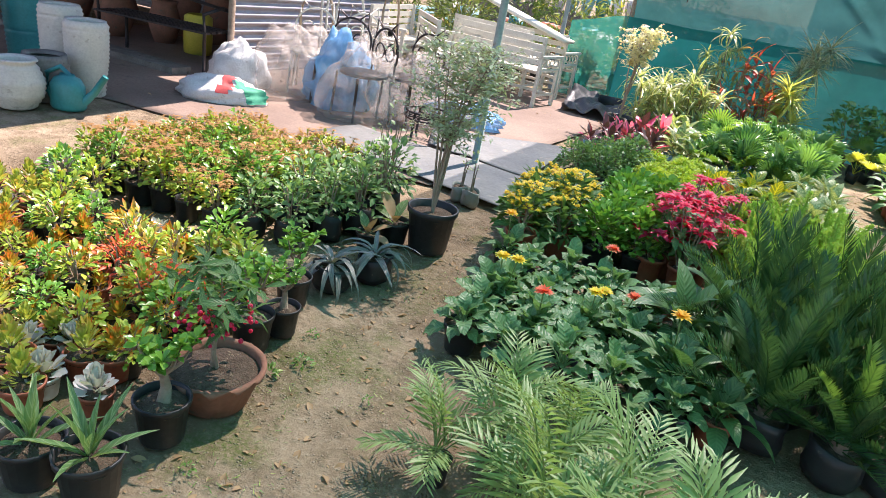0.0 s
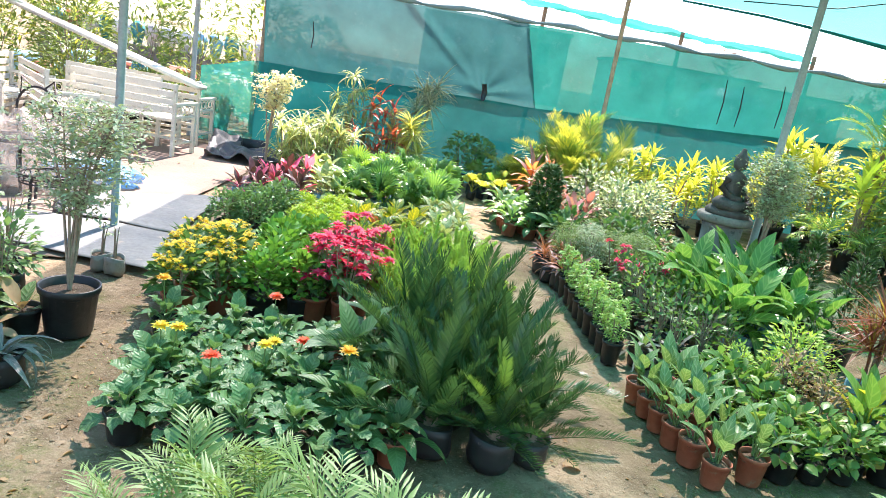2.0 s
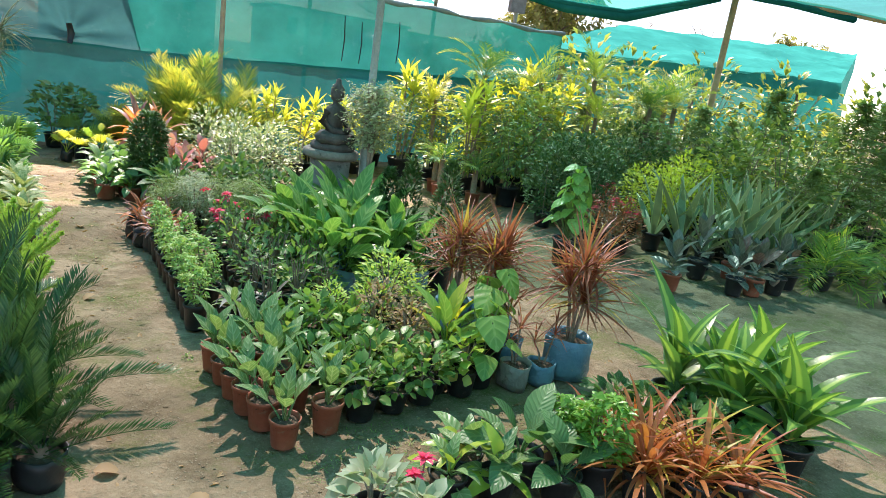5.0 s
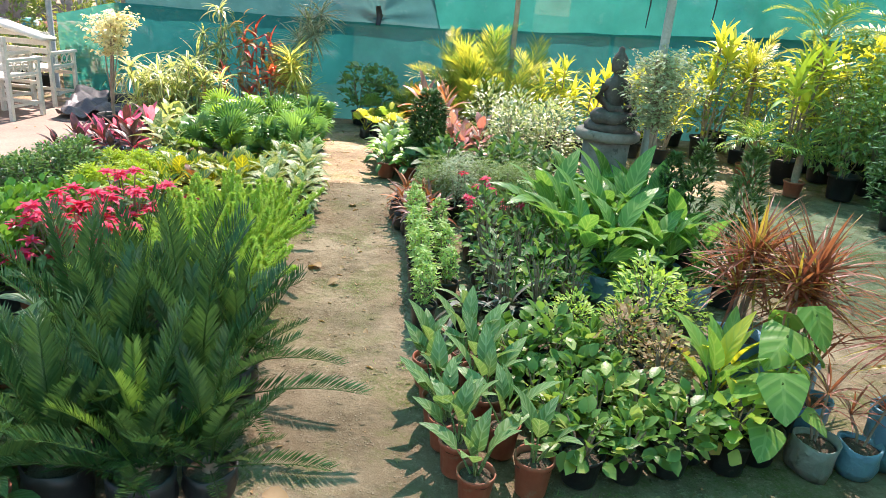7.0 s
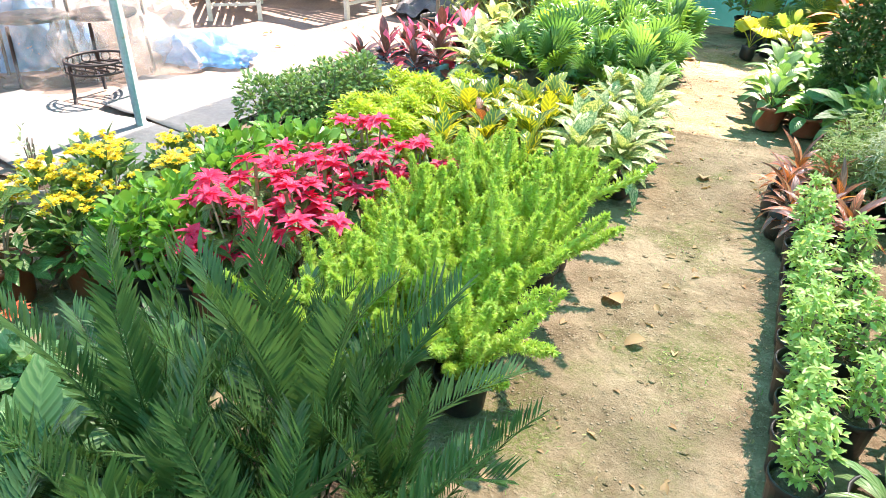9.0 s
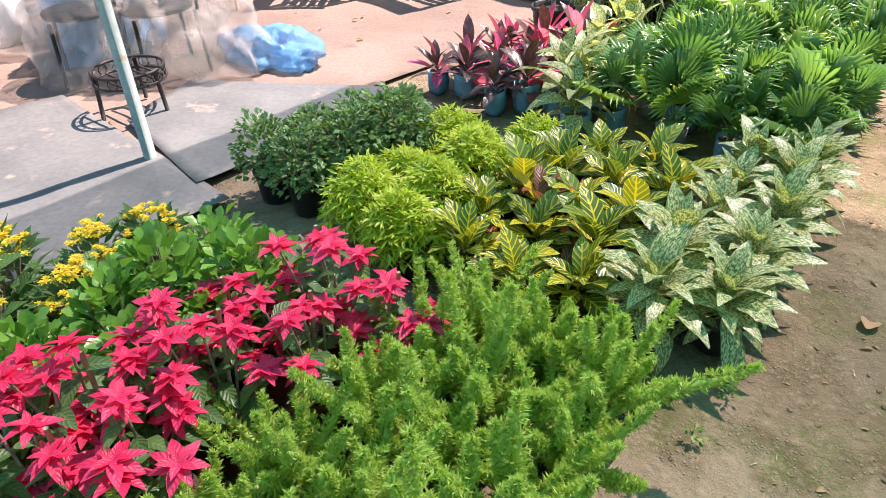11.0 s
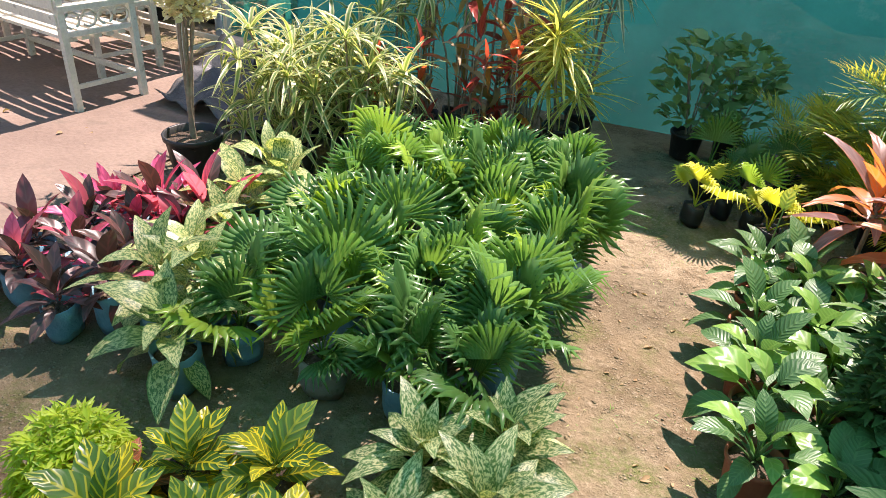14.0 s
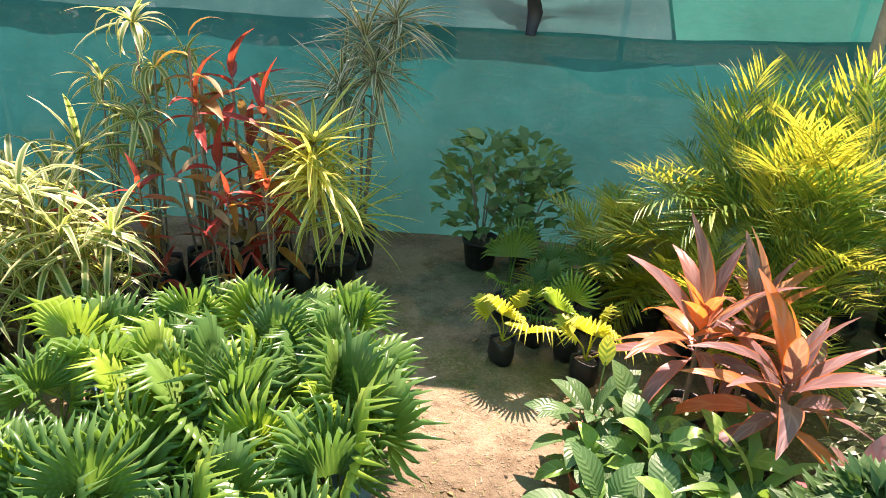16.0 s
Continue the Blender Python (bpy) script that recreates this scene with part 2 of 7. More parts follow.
M["net_roof_dense"] = netting("dense_roof_net", (0.004, 0.17, 0.125), 0.76, 0.5, 0.66, (0.5, 0.82, 0.74))
M["net_roof_mid"] = netting("middle_roof_net", (0.005, 0.19, 0.14), 0.64, 0.5, 0.7, (0.5, 0.82, 0.74))
M["net_roof"] = netting("roof_net", (0.025, 0.36, 0.29), 0.60, 0.5, 0.75)
M["net_tent"] = netting("tent_net", (0.03, 0.30, 0.25), 0.97, 0.5, 0.3)
M["tin"] = corrugated_material()
M["sack"] = surface("woven_sack", (0.60, 0.59, 0.56), (0.70, 0.69, 0.66), 9, 0.7, 0.6, c3=(0.45, 0.42, 0.38), fine=70)
M["clear"] = film_plastic("clear_film", (0.60, 0.54, 0.48), 0.28)
M["bluefilm"] = film_plastic("blue_film", (0.16, 0.42, 0.70), 0.62)
M["stone"] = surface("dark_stone", (0.055, 0.05, 0.045), (0.1, 0.09, 0.08), 14, 0.85, 0.5, c3=(0.16, 0.14, 0.11), fine=70)
M["pedestal"] = surface("cement", (0.15, 0.135, 0.115), (0.23, 0.21, 0.18), 8, 0.9, 0.5, c3=(0.09, 0.085, 0.07), fine=60)
M["brick"] = surface("plaster_brown", (0.17, 0.09, 0.075), (0.22, 0.12, 0.1), 4, 0.9, 0.3)
M["yellowpot"] = surface("yellow_plastic", (0.55, 0.48, 0.05), (0.6, 0.52, 0.08), 5, 0.5, 0.1)
M["pink_wall"] = surface("far_pink_wall", (0.5, 0.3, 0.27), (0.55, 0.36, 0.33), 0.3, 0.9, 0.1)
M["white_wall"] = surface("far_white_wall", (0.6, 0.58, 0.56), (0.68, 0.66, 0.63), 0.3, 0.9, 0.1)
M["redtext"] = surface("red_print", (0.5, 0.06, 0.06), (0.5, 0.08, 0.07), 8, 0.7, 0.2)
M["greentext"] = surface("green_print", (0.03, 0.3, 0.16), (0.04, 0.33, 0.2), 8, 0.7, 0.2)

L = {}
L["green"] = leafy("leaf_green", (0.05, 0.16, 0.025), (0.11, 0.27, 0.05), c3=(0.28, 0.4, 0.1))
L["gerb"] = leafy("leaf_gerbera", (0.05, 0.165, 0.06), (0.10, 0.26, 0.095), (0.2, 0.36, 0.16), "veins", 6, 0.42, 0.32)
L["box"] = leafy("leaf_boxwood", (0.16, 0.33, 0.08), (0.27, 0.46, 0.13), rough=0.42, thin=0.4)
L["deep"] = leafy("leaf_deep_green", (0.03, 0.115, 0.028), (0.07, 0.19, 0.045), (0.18, 0.33, 0.11), "veins", 7, 0.42)
L["cycad"] = leafy("leaf_cycad", (0.018, 0.076, 0.024), (0.044, 0.125, 0.035), rough=0.24, thin=0.26)
L["cycad_young"] = leafy("leaf_cycad_young", (0.07, 0.19, 0.03), (0.13, 0.27, 0.04), rough=0.28, thin=0.35)
L["bamboo"] = leafy("leaf_bamboo_palm", (0.12, 0.23, 0.07), (0.2, 0.34, 0.11), rough=0.42)
L["fan"] = leafy("leaf_fan_palm", (0.035, 0.15, 0.035), (0.09, 0.25, 0.05), (0.15, 0.33, 0.09), "pleat", 18, 0.27, 0.42, c3=(0.2, 0.38, 0.03))
L["fern"] = leafy("leaf_asparagus", (0.21, 0.40, 0.05), (0.35, 0.53, 0.11), rough=0.5, thin=0.4)
L["lime"] = leafy("leaf_lime", (0.24, 0.38, 0.01), (0.38, 0.52, 0.02), rough=0.45, thin=0.4)
L["mint"] = leafy("leaf_mint", (0.075, 0.19, 0.055), (0.16, 0.32, 0.11), rough=0.42)
L["croton"] = leafy("leaf_croton", (0.025, 0.10, 0.014), (0.10, 0.21, 0.022), (0.74, 0.58, 0.03), "croton", 6, 0.3, 0.3)
L["croton_gold"] = leafy("leaf_croton_gold", (0.75, 0.42, 0.02), (0.68, 0.5, 0.03), (0.75, 0.3, 0.02), "veins", 8, 0.3, 0.35)
L["croton_red"] = leafy("leaf_croton_old", (0.10, 0.05, 0.025), (0.25, 0.09, 0.04), (0.5, 0.13, 0.06), "croton", 8, 0.35, 0.3)
L["aglao"] = leafy("leaf_aglaonema", (0.04, 0.14, 0.03), (0.08, 0.2, 0.045), (0.5, 0.54, 0.26), "blotch", 0.475, 0.4, 0.3)
L["dumb"] = leafy("leaf_pale_centre", (0.05, 0.15, 0.035), (0.1, 0.22, 0.06), (0.42, 0.48, 0.2), "blotch", 0.47, 0.4, 0.35)
L["pink"] = leafy("leaf_pink", (0.66, 0.07, 0.2), (0.75, 0.14, 0.28), (0.4, 0.03, 0.1), "veins", 3, 0.38, 0.45)
L["purple"] = leafy("leaf_purple", (0.05, 0.035, 0.03), (0.085, 0.045, 0.042), (0.2, 0.08, 0.08), "veins", 3, 0.35, 0.12, c3=(0.34, 0.05, 0.08))
L["cordy"] = leafy("leaf_cordyline", (0.26, 0.14, 0.135), (0.16, 0.085, 0.085), (0.4, 0.26, 0.24), "veins", 3, 0.4, 0.4, edge=(0.5, 0.14, 0.05), c3=(0.6, 0.18, 0.04))
L["cordy_hot"] = leafy("leaf_cordyline_orange", (0.62, 0.17, 0.05), (0.46, 0.13, 0.07), (0.7, 0.3, 0.15), "veins", 3, 0.4, 0.45, edge=(0.66, 0.16, 0.04))
L["redcord"] = leafy("leaf_red_cordyline", (0.5, 0.045, 0.04), (0.22, 0.06, 0.045), (0.6, 0.15, 0.1), "veins", 3, 0.4, 0.45, c3=(0.58, 0.26, 0.06))
L["strap"] = leafy("leaf_striped_strap", (0.09, 0.19, 0.045), (0.17, 0.29, 0.07), (0.44, 0.48, 0.24), "stripe", 5, 0.4, 0.4)
L["spiky"] = leafy("leaf_song", (0.3, 0.34, 0.05), (0.42, 0.44, 0.08), (0.66, 0.62, 0.2), "stripe", 5, 0.4, 0.4)
L["spiky_dark"] = leafy("leaf_song_dark", (0.08, 0.13, 0.07), (0.13, 0.19, 0.1), (0.5, 0.52, 0.36), "stripe", 5, 0.4, 0.3)
L["spath"] = leafy("leaf_spathiphyllum", (0.03, 0.115, 0.035), (0.065, 0.195, 0.055), (0.13, 0.28, 0.1), "veins", 9, 0.4, 0.3)
L["hosta"] = leafy("leaf_calathea", (0.065, 0.175, 0.055), (0.12, 0.26, 0.08), (0.33, 0.45, 0.24), "veins", 5, 0.36, 0.32)
L["dieff"] = leafy("leaf_dieffenbachia", (0.05, 0.19, 0.035), (0.09, 0.28, 0.05), (0.3, 0.48, 0.14), "veins", 6, 0.34, 0.38)
L["gold"] = leafy("leaf_areca", (0.27, 0.33, 0.04), (0.44, 0.45, 0.06), rough=0.36, thin=0.45, c3=(0.18, 0.3, 0.04))
L["areca"] = leafy("leaf_areca_green", (0.05, 0.17, 0.03), (0.14, 0.28, 0.04), rough=0.38, thin=0.4, c3=(0.38, 0.42, 0.05))
L["poin_red"] = leafy("bract_red", (0.68, 0.018, 0.085), (0.80, 0.05, 0.15), (0.5, 0.01, 0.02), "veins", 5, 0.45, 0.35)
L["coral"] = leafy("petal_coral", (0.8, 0.16, 0.06), (0.75, 0.08, 0.05), rough=0.5)
L["yellow"] = leafy("petal_yellow", (0.72, 0.44, 0.015), (0.8, 0.56, 0.06), rough=0.5)
L["orange"] = leafy("petal_orange", (0.85, 0.33, 0.02), (0.85, 0.45, 0.03), rough=0.5)
L["kal"] = leafy("leaf_kalanchoe", (0.06, 0.22, 0.02), (0.14, 0.36, 0.04), rough=0.3, thin=0.3)
L["kal_lime"] = leafy("leaf_kalanchoe_lime", (0.14, 0.3, 0.02), (0.3, 0.42, 0.04), rough=0.3, thin=0.3, c3=(0.4, 0.24, 0.05))
L["kal_rust"] = leafy("flower_rust", (0.26, 0.12, 0.045), (0.38, 0.22, 0.07), rough=0.55)
L["succ_red"] = leafy("leaf_succulent_red", (0.26, 0.3, 0.03), (0.5, 0.26, 0.03), (0.7, 0.1, 0.03), "tip", 5, 0.3, 0.3)
L["succ_lime"] = leafy("leaf_succulent_lime", (0.22, 0.34, 0.05), (0.34, 0.42, 0.06), (0.5, 0.3, 0.08), "tip", 5, 0.3, 0.3)
L["succ_grey"] = leafy("leaf_succulent_grey", (0.35, 0.42, 0.37), (0.42, 0.47, 0.44), rough=0.4, thin=0.2)
L["agave"] = leafy("leaf_grey_strap", (0.11, 0.14, 0.11), (0.17, 0.2, 0.17), (0.28, 0.3, 0.26), "veins", 4, 0.45, 0.2)
L["marginata"] = leafy("leaf_marginata", (0.20, 0.06, 0.045), (0.33, 0.12, 0.07), rough=0.4, thin=0.4, c3=(0.36, 0.27, 0.06))
L["bronze"] = leafy("leaf_bronze_strap", (0.3, 0.08, 0.04), (0.4, 0.16, 0.05), rough=0.4, thin=0.4, c3=(0.42, 0.36, 0.06))
L["corn"] = leafy("leaf_corn_plant", (0.04, 0.16, 0.03), (0.08, 0.24, 0.045), (0.2, 0.4, 0.06), "centre", 5, 0.33, 0.35)
L["snake"] = leafy("leaf_snake", (0.12, 0.2, 0.09), (0.2, 0.29, 0.14), rough=0.4, thin=0.12, edge=(0.45, 0.48, 0.24))
L["rubber"] = leafy("leaf_rubber", (0.05, 0.075, 0.055), (0.10, 0.13, 0.10), (0.2, 0.22, 0.18), "veins", 4, 0.3, 0.15, c3=(0.16, 0.08, 0.07))
L["philo"] = leafy("leaf_philodendron", (0.08, 0.24, 0.035), (0.15, 0.36, 0.06), (0.26, 0.44, 0.12), "veins", 4, 0.33, 0.35)
L["thuja"] = leafy("leaf_thuja", (0.022, 0.085, 0.02), (0.05, 0.15, 0.035), rough=0.55, thin=0.2)
L["varieg"] = leafy("leaf_variegated", (0.09, 0.17, 0.07), (0.17, 0.26, 0.11), rough=0.4, edge=(0.55, 0.58, 0.42), c3=(0.58, 0.56, 0.48))
L["hedge"] = leafy("leaf_hedge", (0.10, 0.2, 0.045), (0.21, 0.3, 0.075), rough=0.45, thin=0.36, c3=(0.46, 0.42, 0.08))
L["aralia"] = leafy("leaf_aralia", (0.075, 0.18, 0.055), (0.15, 0.28, 0.08), rough=0.45, thin=0.38, c3=(0.28, 0.36, 0.1))
L["hedge_gold"] = leafy("leaf_hedge_gold", (0.3, 0.38, 0.04), (0.5, 0.5, 0.055), rough=0.45, thin=0.4)
L["conifer"] = leafy("leaf_conifer", (0.09, 0.19, 0.05), (0.18, 0.28, 0.07), rough=0.55, thin=0.32)
L["sage"] = leafy("leaf_sage", (0.2, 0.29, 0.17), (0.3, 0.39, 0.25), rough=0.5, thin=0.3)
L["pale"] = leafy("leaf_snow", (0.42, 0.46, 0.27), (0.56, 0.57, 0.38), rough=0.5, thin=0.35)
L["dry"] = leafy("leaf_dry", (0.26, 0.16, 0.08), (0.36, 0.24, 0.13), rough=0.7, thin=0.2)
L["brownbush"] = leafy("leaf_brown", (0.2, 0.13, 0.07), (0.3, 0.2, 0.09), rough=0.6, thin=0.25, c3=(0.3, 0.3, 0.08))
L["chart"] = leafy("leaf_chartreuse", (0.42, 0.46, 0.03), (0.6, 0.54, 0.04), (0.25, 0.4, 0.05), "veins", 5, 0.35, 0.4)
L["bract"] = leafy("bract_pink_white", (0.34, 0.2, 0.2), (0.4, 0.12, 0.13), (0.45, 0.1, 0.1), "veins", 4, 0.4, 0.25, c3=(0.10, 0.13, 0.08))
L["treefar"] = leafy("leaf_far_tree", (0.13, 0.17, 0.05), (0.24, 0.25, 0.08), rough=0.6)


# ---------------------------------------------------------------- geometry helpers
def mT(x, y, z):
    m = np.eye(4)
    m[:3, 3] = (x, y, z)
    return m


def mR(axis, deg):
    c, s = math.cos(radians(deg)), math.sin(radians(deg))
    m = np.eye(4)
    i, j = {"x": (1, 2), "y": (2, 0), "z": (0, 1)}[axis]
    m[i, i], m[j, j], m[i, j], m[j, i] = c, c, -s, s
    return m


def mS(x, y=None, z=None):
    return np.diag((x, x if y is None else y, x if z is None else z, 1.0))


def aim(x, y, z, az, el, twist=0.0, s=1.0):
    """Template along +y laid out from a point towards azimuth az (from +y towards -x), lifted by el degrees."""
    return mT(x, y, z) @ mR("z", az) @ mR("x", el) @ mR("y", twist) @ mS(s)


def blade(length, width, n=5, shape="oval", droop=0.0, fold=0.12, wave=0.0, seed=0, across=2):
    """A leaf template: vertices, faces, uv. Lies along +y, bends down by droop degrees over its length."""
    r = random.Random(seed)
    rows, vs, uv, fs = n + 1, [], [], []
    y = z = 0.0
    ang = 0.0
    for i in range(rows):
        v = i / n
        if shape == "oval":
            w = math.sin(math.pi * min(1, v * 0.96 + 0.04)) ** 0.75
        elif shape == "lance":
            w = math.sin(math.pi * (v ** 0.7) * 0.97 + 0.05) ** 0.9
        elif shape == "strap":
            w = min(1, 0.45 + 2.2 * v) * (1 - max(0, v - 0.35) ** 1.6 * 1.9)
        elif shape == "spoon":
            w = math.sin(math.pi * (v ** 1.5) * 0.93 + 0.08) ** 0.8
        elif shape == "heart":
            w = (1 - v) ** 0.55 * min(1, 0.75 + v * 1.6)
        elif shape == "needle":
            w = 1 - v * 0.9
        else:
            w = 1.0
        w = max(w, 0.03) * width / 2
        for j in range(across + 1):
            u = j / across
            k = 2 * u - 1
            vs.append((k * w, y, z + abs(k) * w * fold * 2 + (r.uniform(-1, 1) * wave if abs(k) > 0.5 else 0)))
            uv.append((u, v))
        ang += radians(droop) / n
        y += length / n * math.cos(ang)
        z -= length / n * math.sin(ang)
    c = across + 1
    for i in range(n):
        for j in range(across):
            a = i * c + j
            fs.append((a, a + 1, a + 1 + c, a + c))
    return np.array(vs), fs, np.array(uv)


def tube(points, radii, sides=6, cap=True):
    """A tube along points."""
    pts = [Vector(p) for p in points]
    vs, fs, uv = [], [], []
    for i, p in enumerate(pts):
        d = (pts[min(i + 1, len(pts) - 1)] - pts[max(i - 1, 0)]).normalized()
        a = d.cross(Vector((0, 0, 1)) if abs(d.z) < 0.9 else Vector((1, 0, 0))).normalized()
        b = d.cross(a)
        rad = radii[i] if isinstance(radii, (list, tuple)) else radii
        for j in range(sides):
            t = 2 * math.pi * j / sides
            vs.append(tuple(p + (a * math.cos(t) + b * math.sin(t)) * rad))
            uv.append((j / sides, i / len(pts)))
    for i in range(len(pts) - 1):
        for j in range(sides):
            k = (j + 1) % sides
            fs.append((i * sides + j, i * sides + k, (i + 1) * sides + k, (i + 1) * sides + j))
    if cap:
        fs.append(tuple(range(sides)))
        fs.append(tuple(reversed(range((len(pts) - 1) * sides, len(pts) * sides))))
    return np.array(vs), fs, np.array(uv)


def lathe(profile, sides=20, wob=0.0, seed=0, waves=0):
    """A turned form from (radius, height) pairs."""
    r = random.Random(seed)
    vs, fs, uv = [], [], []
    ph = r.uniform(0, 6)
    for i, (rad, h) in enumerate(profile):
        for j in range(sides):
            t = 2 * math.pi * j / sides
            q = rad * (1 + wob * (math.sin(3 * t + ph + i * 0.7) * 0.5 + math.sin(5 * t - i) * 0.3 + r.uniform(-0.3, 0.3)))
            hh = h + (wob * 0.1 * math.sin(2 * t + ph) if wob and i else 0)
            if waves and i in (2, 3):
                hh += 0.012 * math.sin(waves * t)
            vs.append((q * math.cos(t), q * math.sin(t), hh))
            uv.append((j / sides, i / len(profile)))
    for i in range(len(profile) - 1):
        for j in range(sides):
            k = (j + 1) % sides
            fs.append((i * sides + j, i * sides + k, (i + 1) * sides + k, (i + 1) * sides + j))
    return np.array(vs), fs, np.array(uv)


def block(x0, y0, z0, x1, y1, z1):
    vs = np.array([(x, y, z) for z in (z0, z1) for y in (y0, y1) for x in (x0, x1)])
    fs = [(0, 2, 3, 1), (4, 5, 7, 6), (0, 1, 5, 4), (2, 6, 7, 3), (0, 4, 6, 2), (1, 3, 7, 5)]
    return vs, fs, np.zeros((8, 2))


class Acc:
    """Collects templates into one mesh."""

    def __init__(self):
        self.v, self.f, self.u, self.n = [], [], [], 0

    def add(self, tpl, m=None):
        v, f, u = tpl
        if m is not None:
            v = v @ m[:3, :3].T + m[:3, 3]
        self.v.append(v)
        self.u.append(u)
        self.f.extend(tuple(i + self.n for i in q) for q in f)
        self.n += len(v)
        return self

    def mesh(self, name, mat, smooth=True):
        me = bpy.data.meshes.new(name)
        v = np.concatenate(self.v)
        me.from_pydata(v.tolist(), [], self.f)
        u = np.concatenate(self.u)
        layer = me.uv_layers.new(name="uv")
        idx = np.empty(len(me.loops), dtype=np.int32)
        me.loops.foreach_get("vertex_index", idx)
        layer.data.foreach_set("uv", u[idx].astype(np.float32).ravel())
        if smooth:
            me.polygons.foreach_set("use_smooth", np.ones(len(me.polygons), dtype=bool))
        me.materials.append(mat)
        me.update()
        return me


def mesh_of(name, tpl, mat, smooth=True):
    return Acc().add(tpl).mesh(name, mat, smooth)


def part(name, data, parent=None, m=None, label=""):
    """One mesh object, a child of a thing where one is given."""
    ob = new(name, data)
    if parent is not None:
        ob.parent = parent
    if m is not None:
        ob.matrix_basis = Matrix(m.tolist()) if isinstance(m, np.ndarray) else m
    if label:
        ob["label"] = label
    return ob


def thing(name, label, category, group="", m=None, kind=""):
    ob = new(name)
    ob.empty_display_size = 0.05
    if m is not None:
        ob.matrix_basis = Matrix(m.tolist()) if isinstance(m, np.ndarray) else m
    return tagged(ob, label, category, group, kind)


def solid(name, tpl, mat, label, category, group="", m=None, smooth=True, kind=""):
    """A thing that is one mesh."""
    return tagged(part(name, mesh_of(name, tpl, mat, smooth), None, m), label, category, group, kind)


CACHE = {}


def shared(key, make):
    if key not in CACHE:
        CACHE[key] = make()
    return CACHE[key]


def add_pot(root, r=0.075, h=0.13, kind="black", x=0.0, y=0.0, z=0.0, seed=0):
    """Pot and soil under a plant. Returns the height of the soil."""
    bag = "bag" in kind
    key = ("pot", round(r, 3), round(h, 3), kind, seed)
    mat = M[{"black": "black", "terra": "terra", "blackbag": "black", "bluebag": "bluebag", "greybag": "greybag", "white": "whitepot", "blue": "bluepot", "clay": "clay", "cement": "pedestal"}[kind]]
    if bag:
        prof = [(r * 0.2, 0), (r * 0.93, 0.0), (r * 1.04, h * 0.3), (r, h * 0.7), (r * 1.03, h), (r * 0.97, h * 1.01), (r * 0.9, h * 0.8)]
        me = shared(key, lambda: mesh_of("pot", lathe(prof, 18, 0.09, seed), mat))
    elif kind == "clay":
        prof = [(r * 0.2, 0), (r * 0.7, 0), (r * 0.98, h * 0.86), (r * 1.06, h * 0.93), (r * 1.04, h), (r * 0.93, h * 0.97), (r * 0.9, h * 0.7)]
        me = shared(key, lambda: mesh_of("pot", lathe(prof, 36, 0.01, seed, 12), mat))
    else:
        prof = [(r * 0.2, 0), (r * 0.74, 0), (r * 0.77, 0.006), (r * 0.93, h * 0.86), (r * 1.0, h * 0.87), (r * 1.02, h * 0.98), (r * 0.99, h), (r * 0.93, h * 0.985), (r * 0.88, h * 0.75)]
        me = shared(key, lambda: mesh_of("pot", lathe(prof, 20), mat))
    pot = part("pot", me, root, mT(x, y, z))
    hs = h * 0.84

    def soil():
        a = Acc()
        v, f, u = lathe([(r * 0.92, -0.006), (r * 0.7, 0.004), (r * 0.4, 0.010), (r * 0.04, 0.008)], 14, 0.05, seed)
        f.append(tuple(range(42, 56)))
        return a.add((v, f, u)).mesh("soil", M["soil"])
    part("soil", shared(("soil", round(r, 3), seed), soil), pot, mT(0, 0, hs))
    return hs + z


# ---------------------------------------------------------------- plants
def leaf_objects(root, name, meshes, spots, r):
    """Single leaves as parts: spots are 4x4 poses."""
    for i, m in enumerate(spots):
        part(name, meshes[r.randrange(len(meshes))], root, m)


def rosette_spots(r, n, z0, el=(75, 15), rise=0.0, spread=0.01, s=(0.8, 1.15), golden=137.5):
    out = []
    for i in range(n):
        k = i / max(1, n - 1)                     # inner first
        az = i * golden + r.uniform(-18, 18)
        e = el[0] + (el[1] - el[0]) * k + r.uniform(-9, 9)
        a = radians(az)
        q = spread * (0.3 + k)
        out.append(aim(-math.sin(a) * q, math.cos(a) * q, z0 + rise * (1 - k), az, e, r.uniform(-22, 22), r.uniform(*s)))
    return out


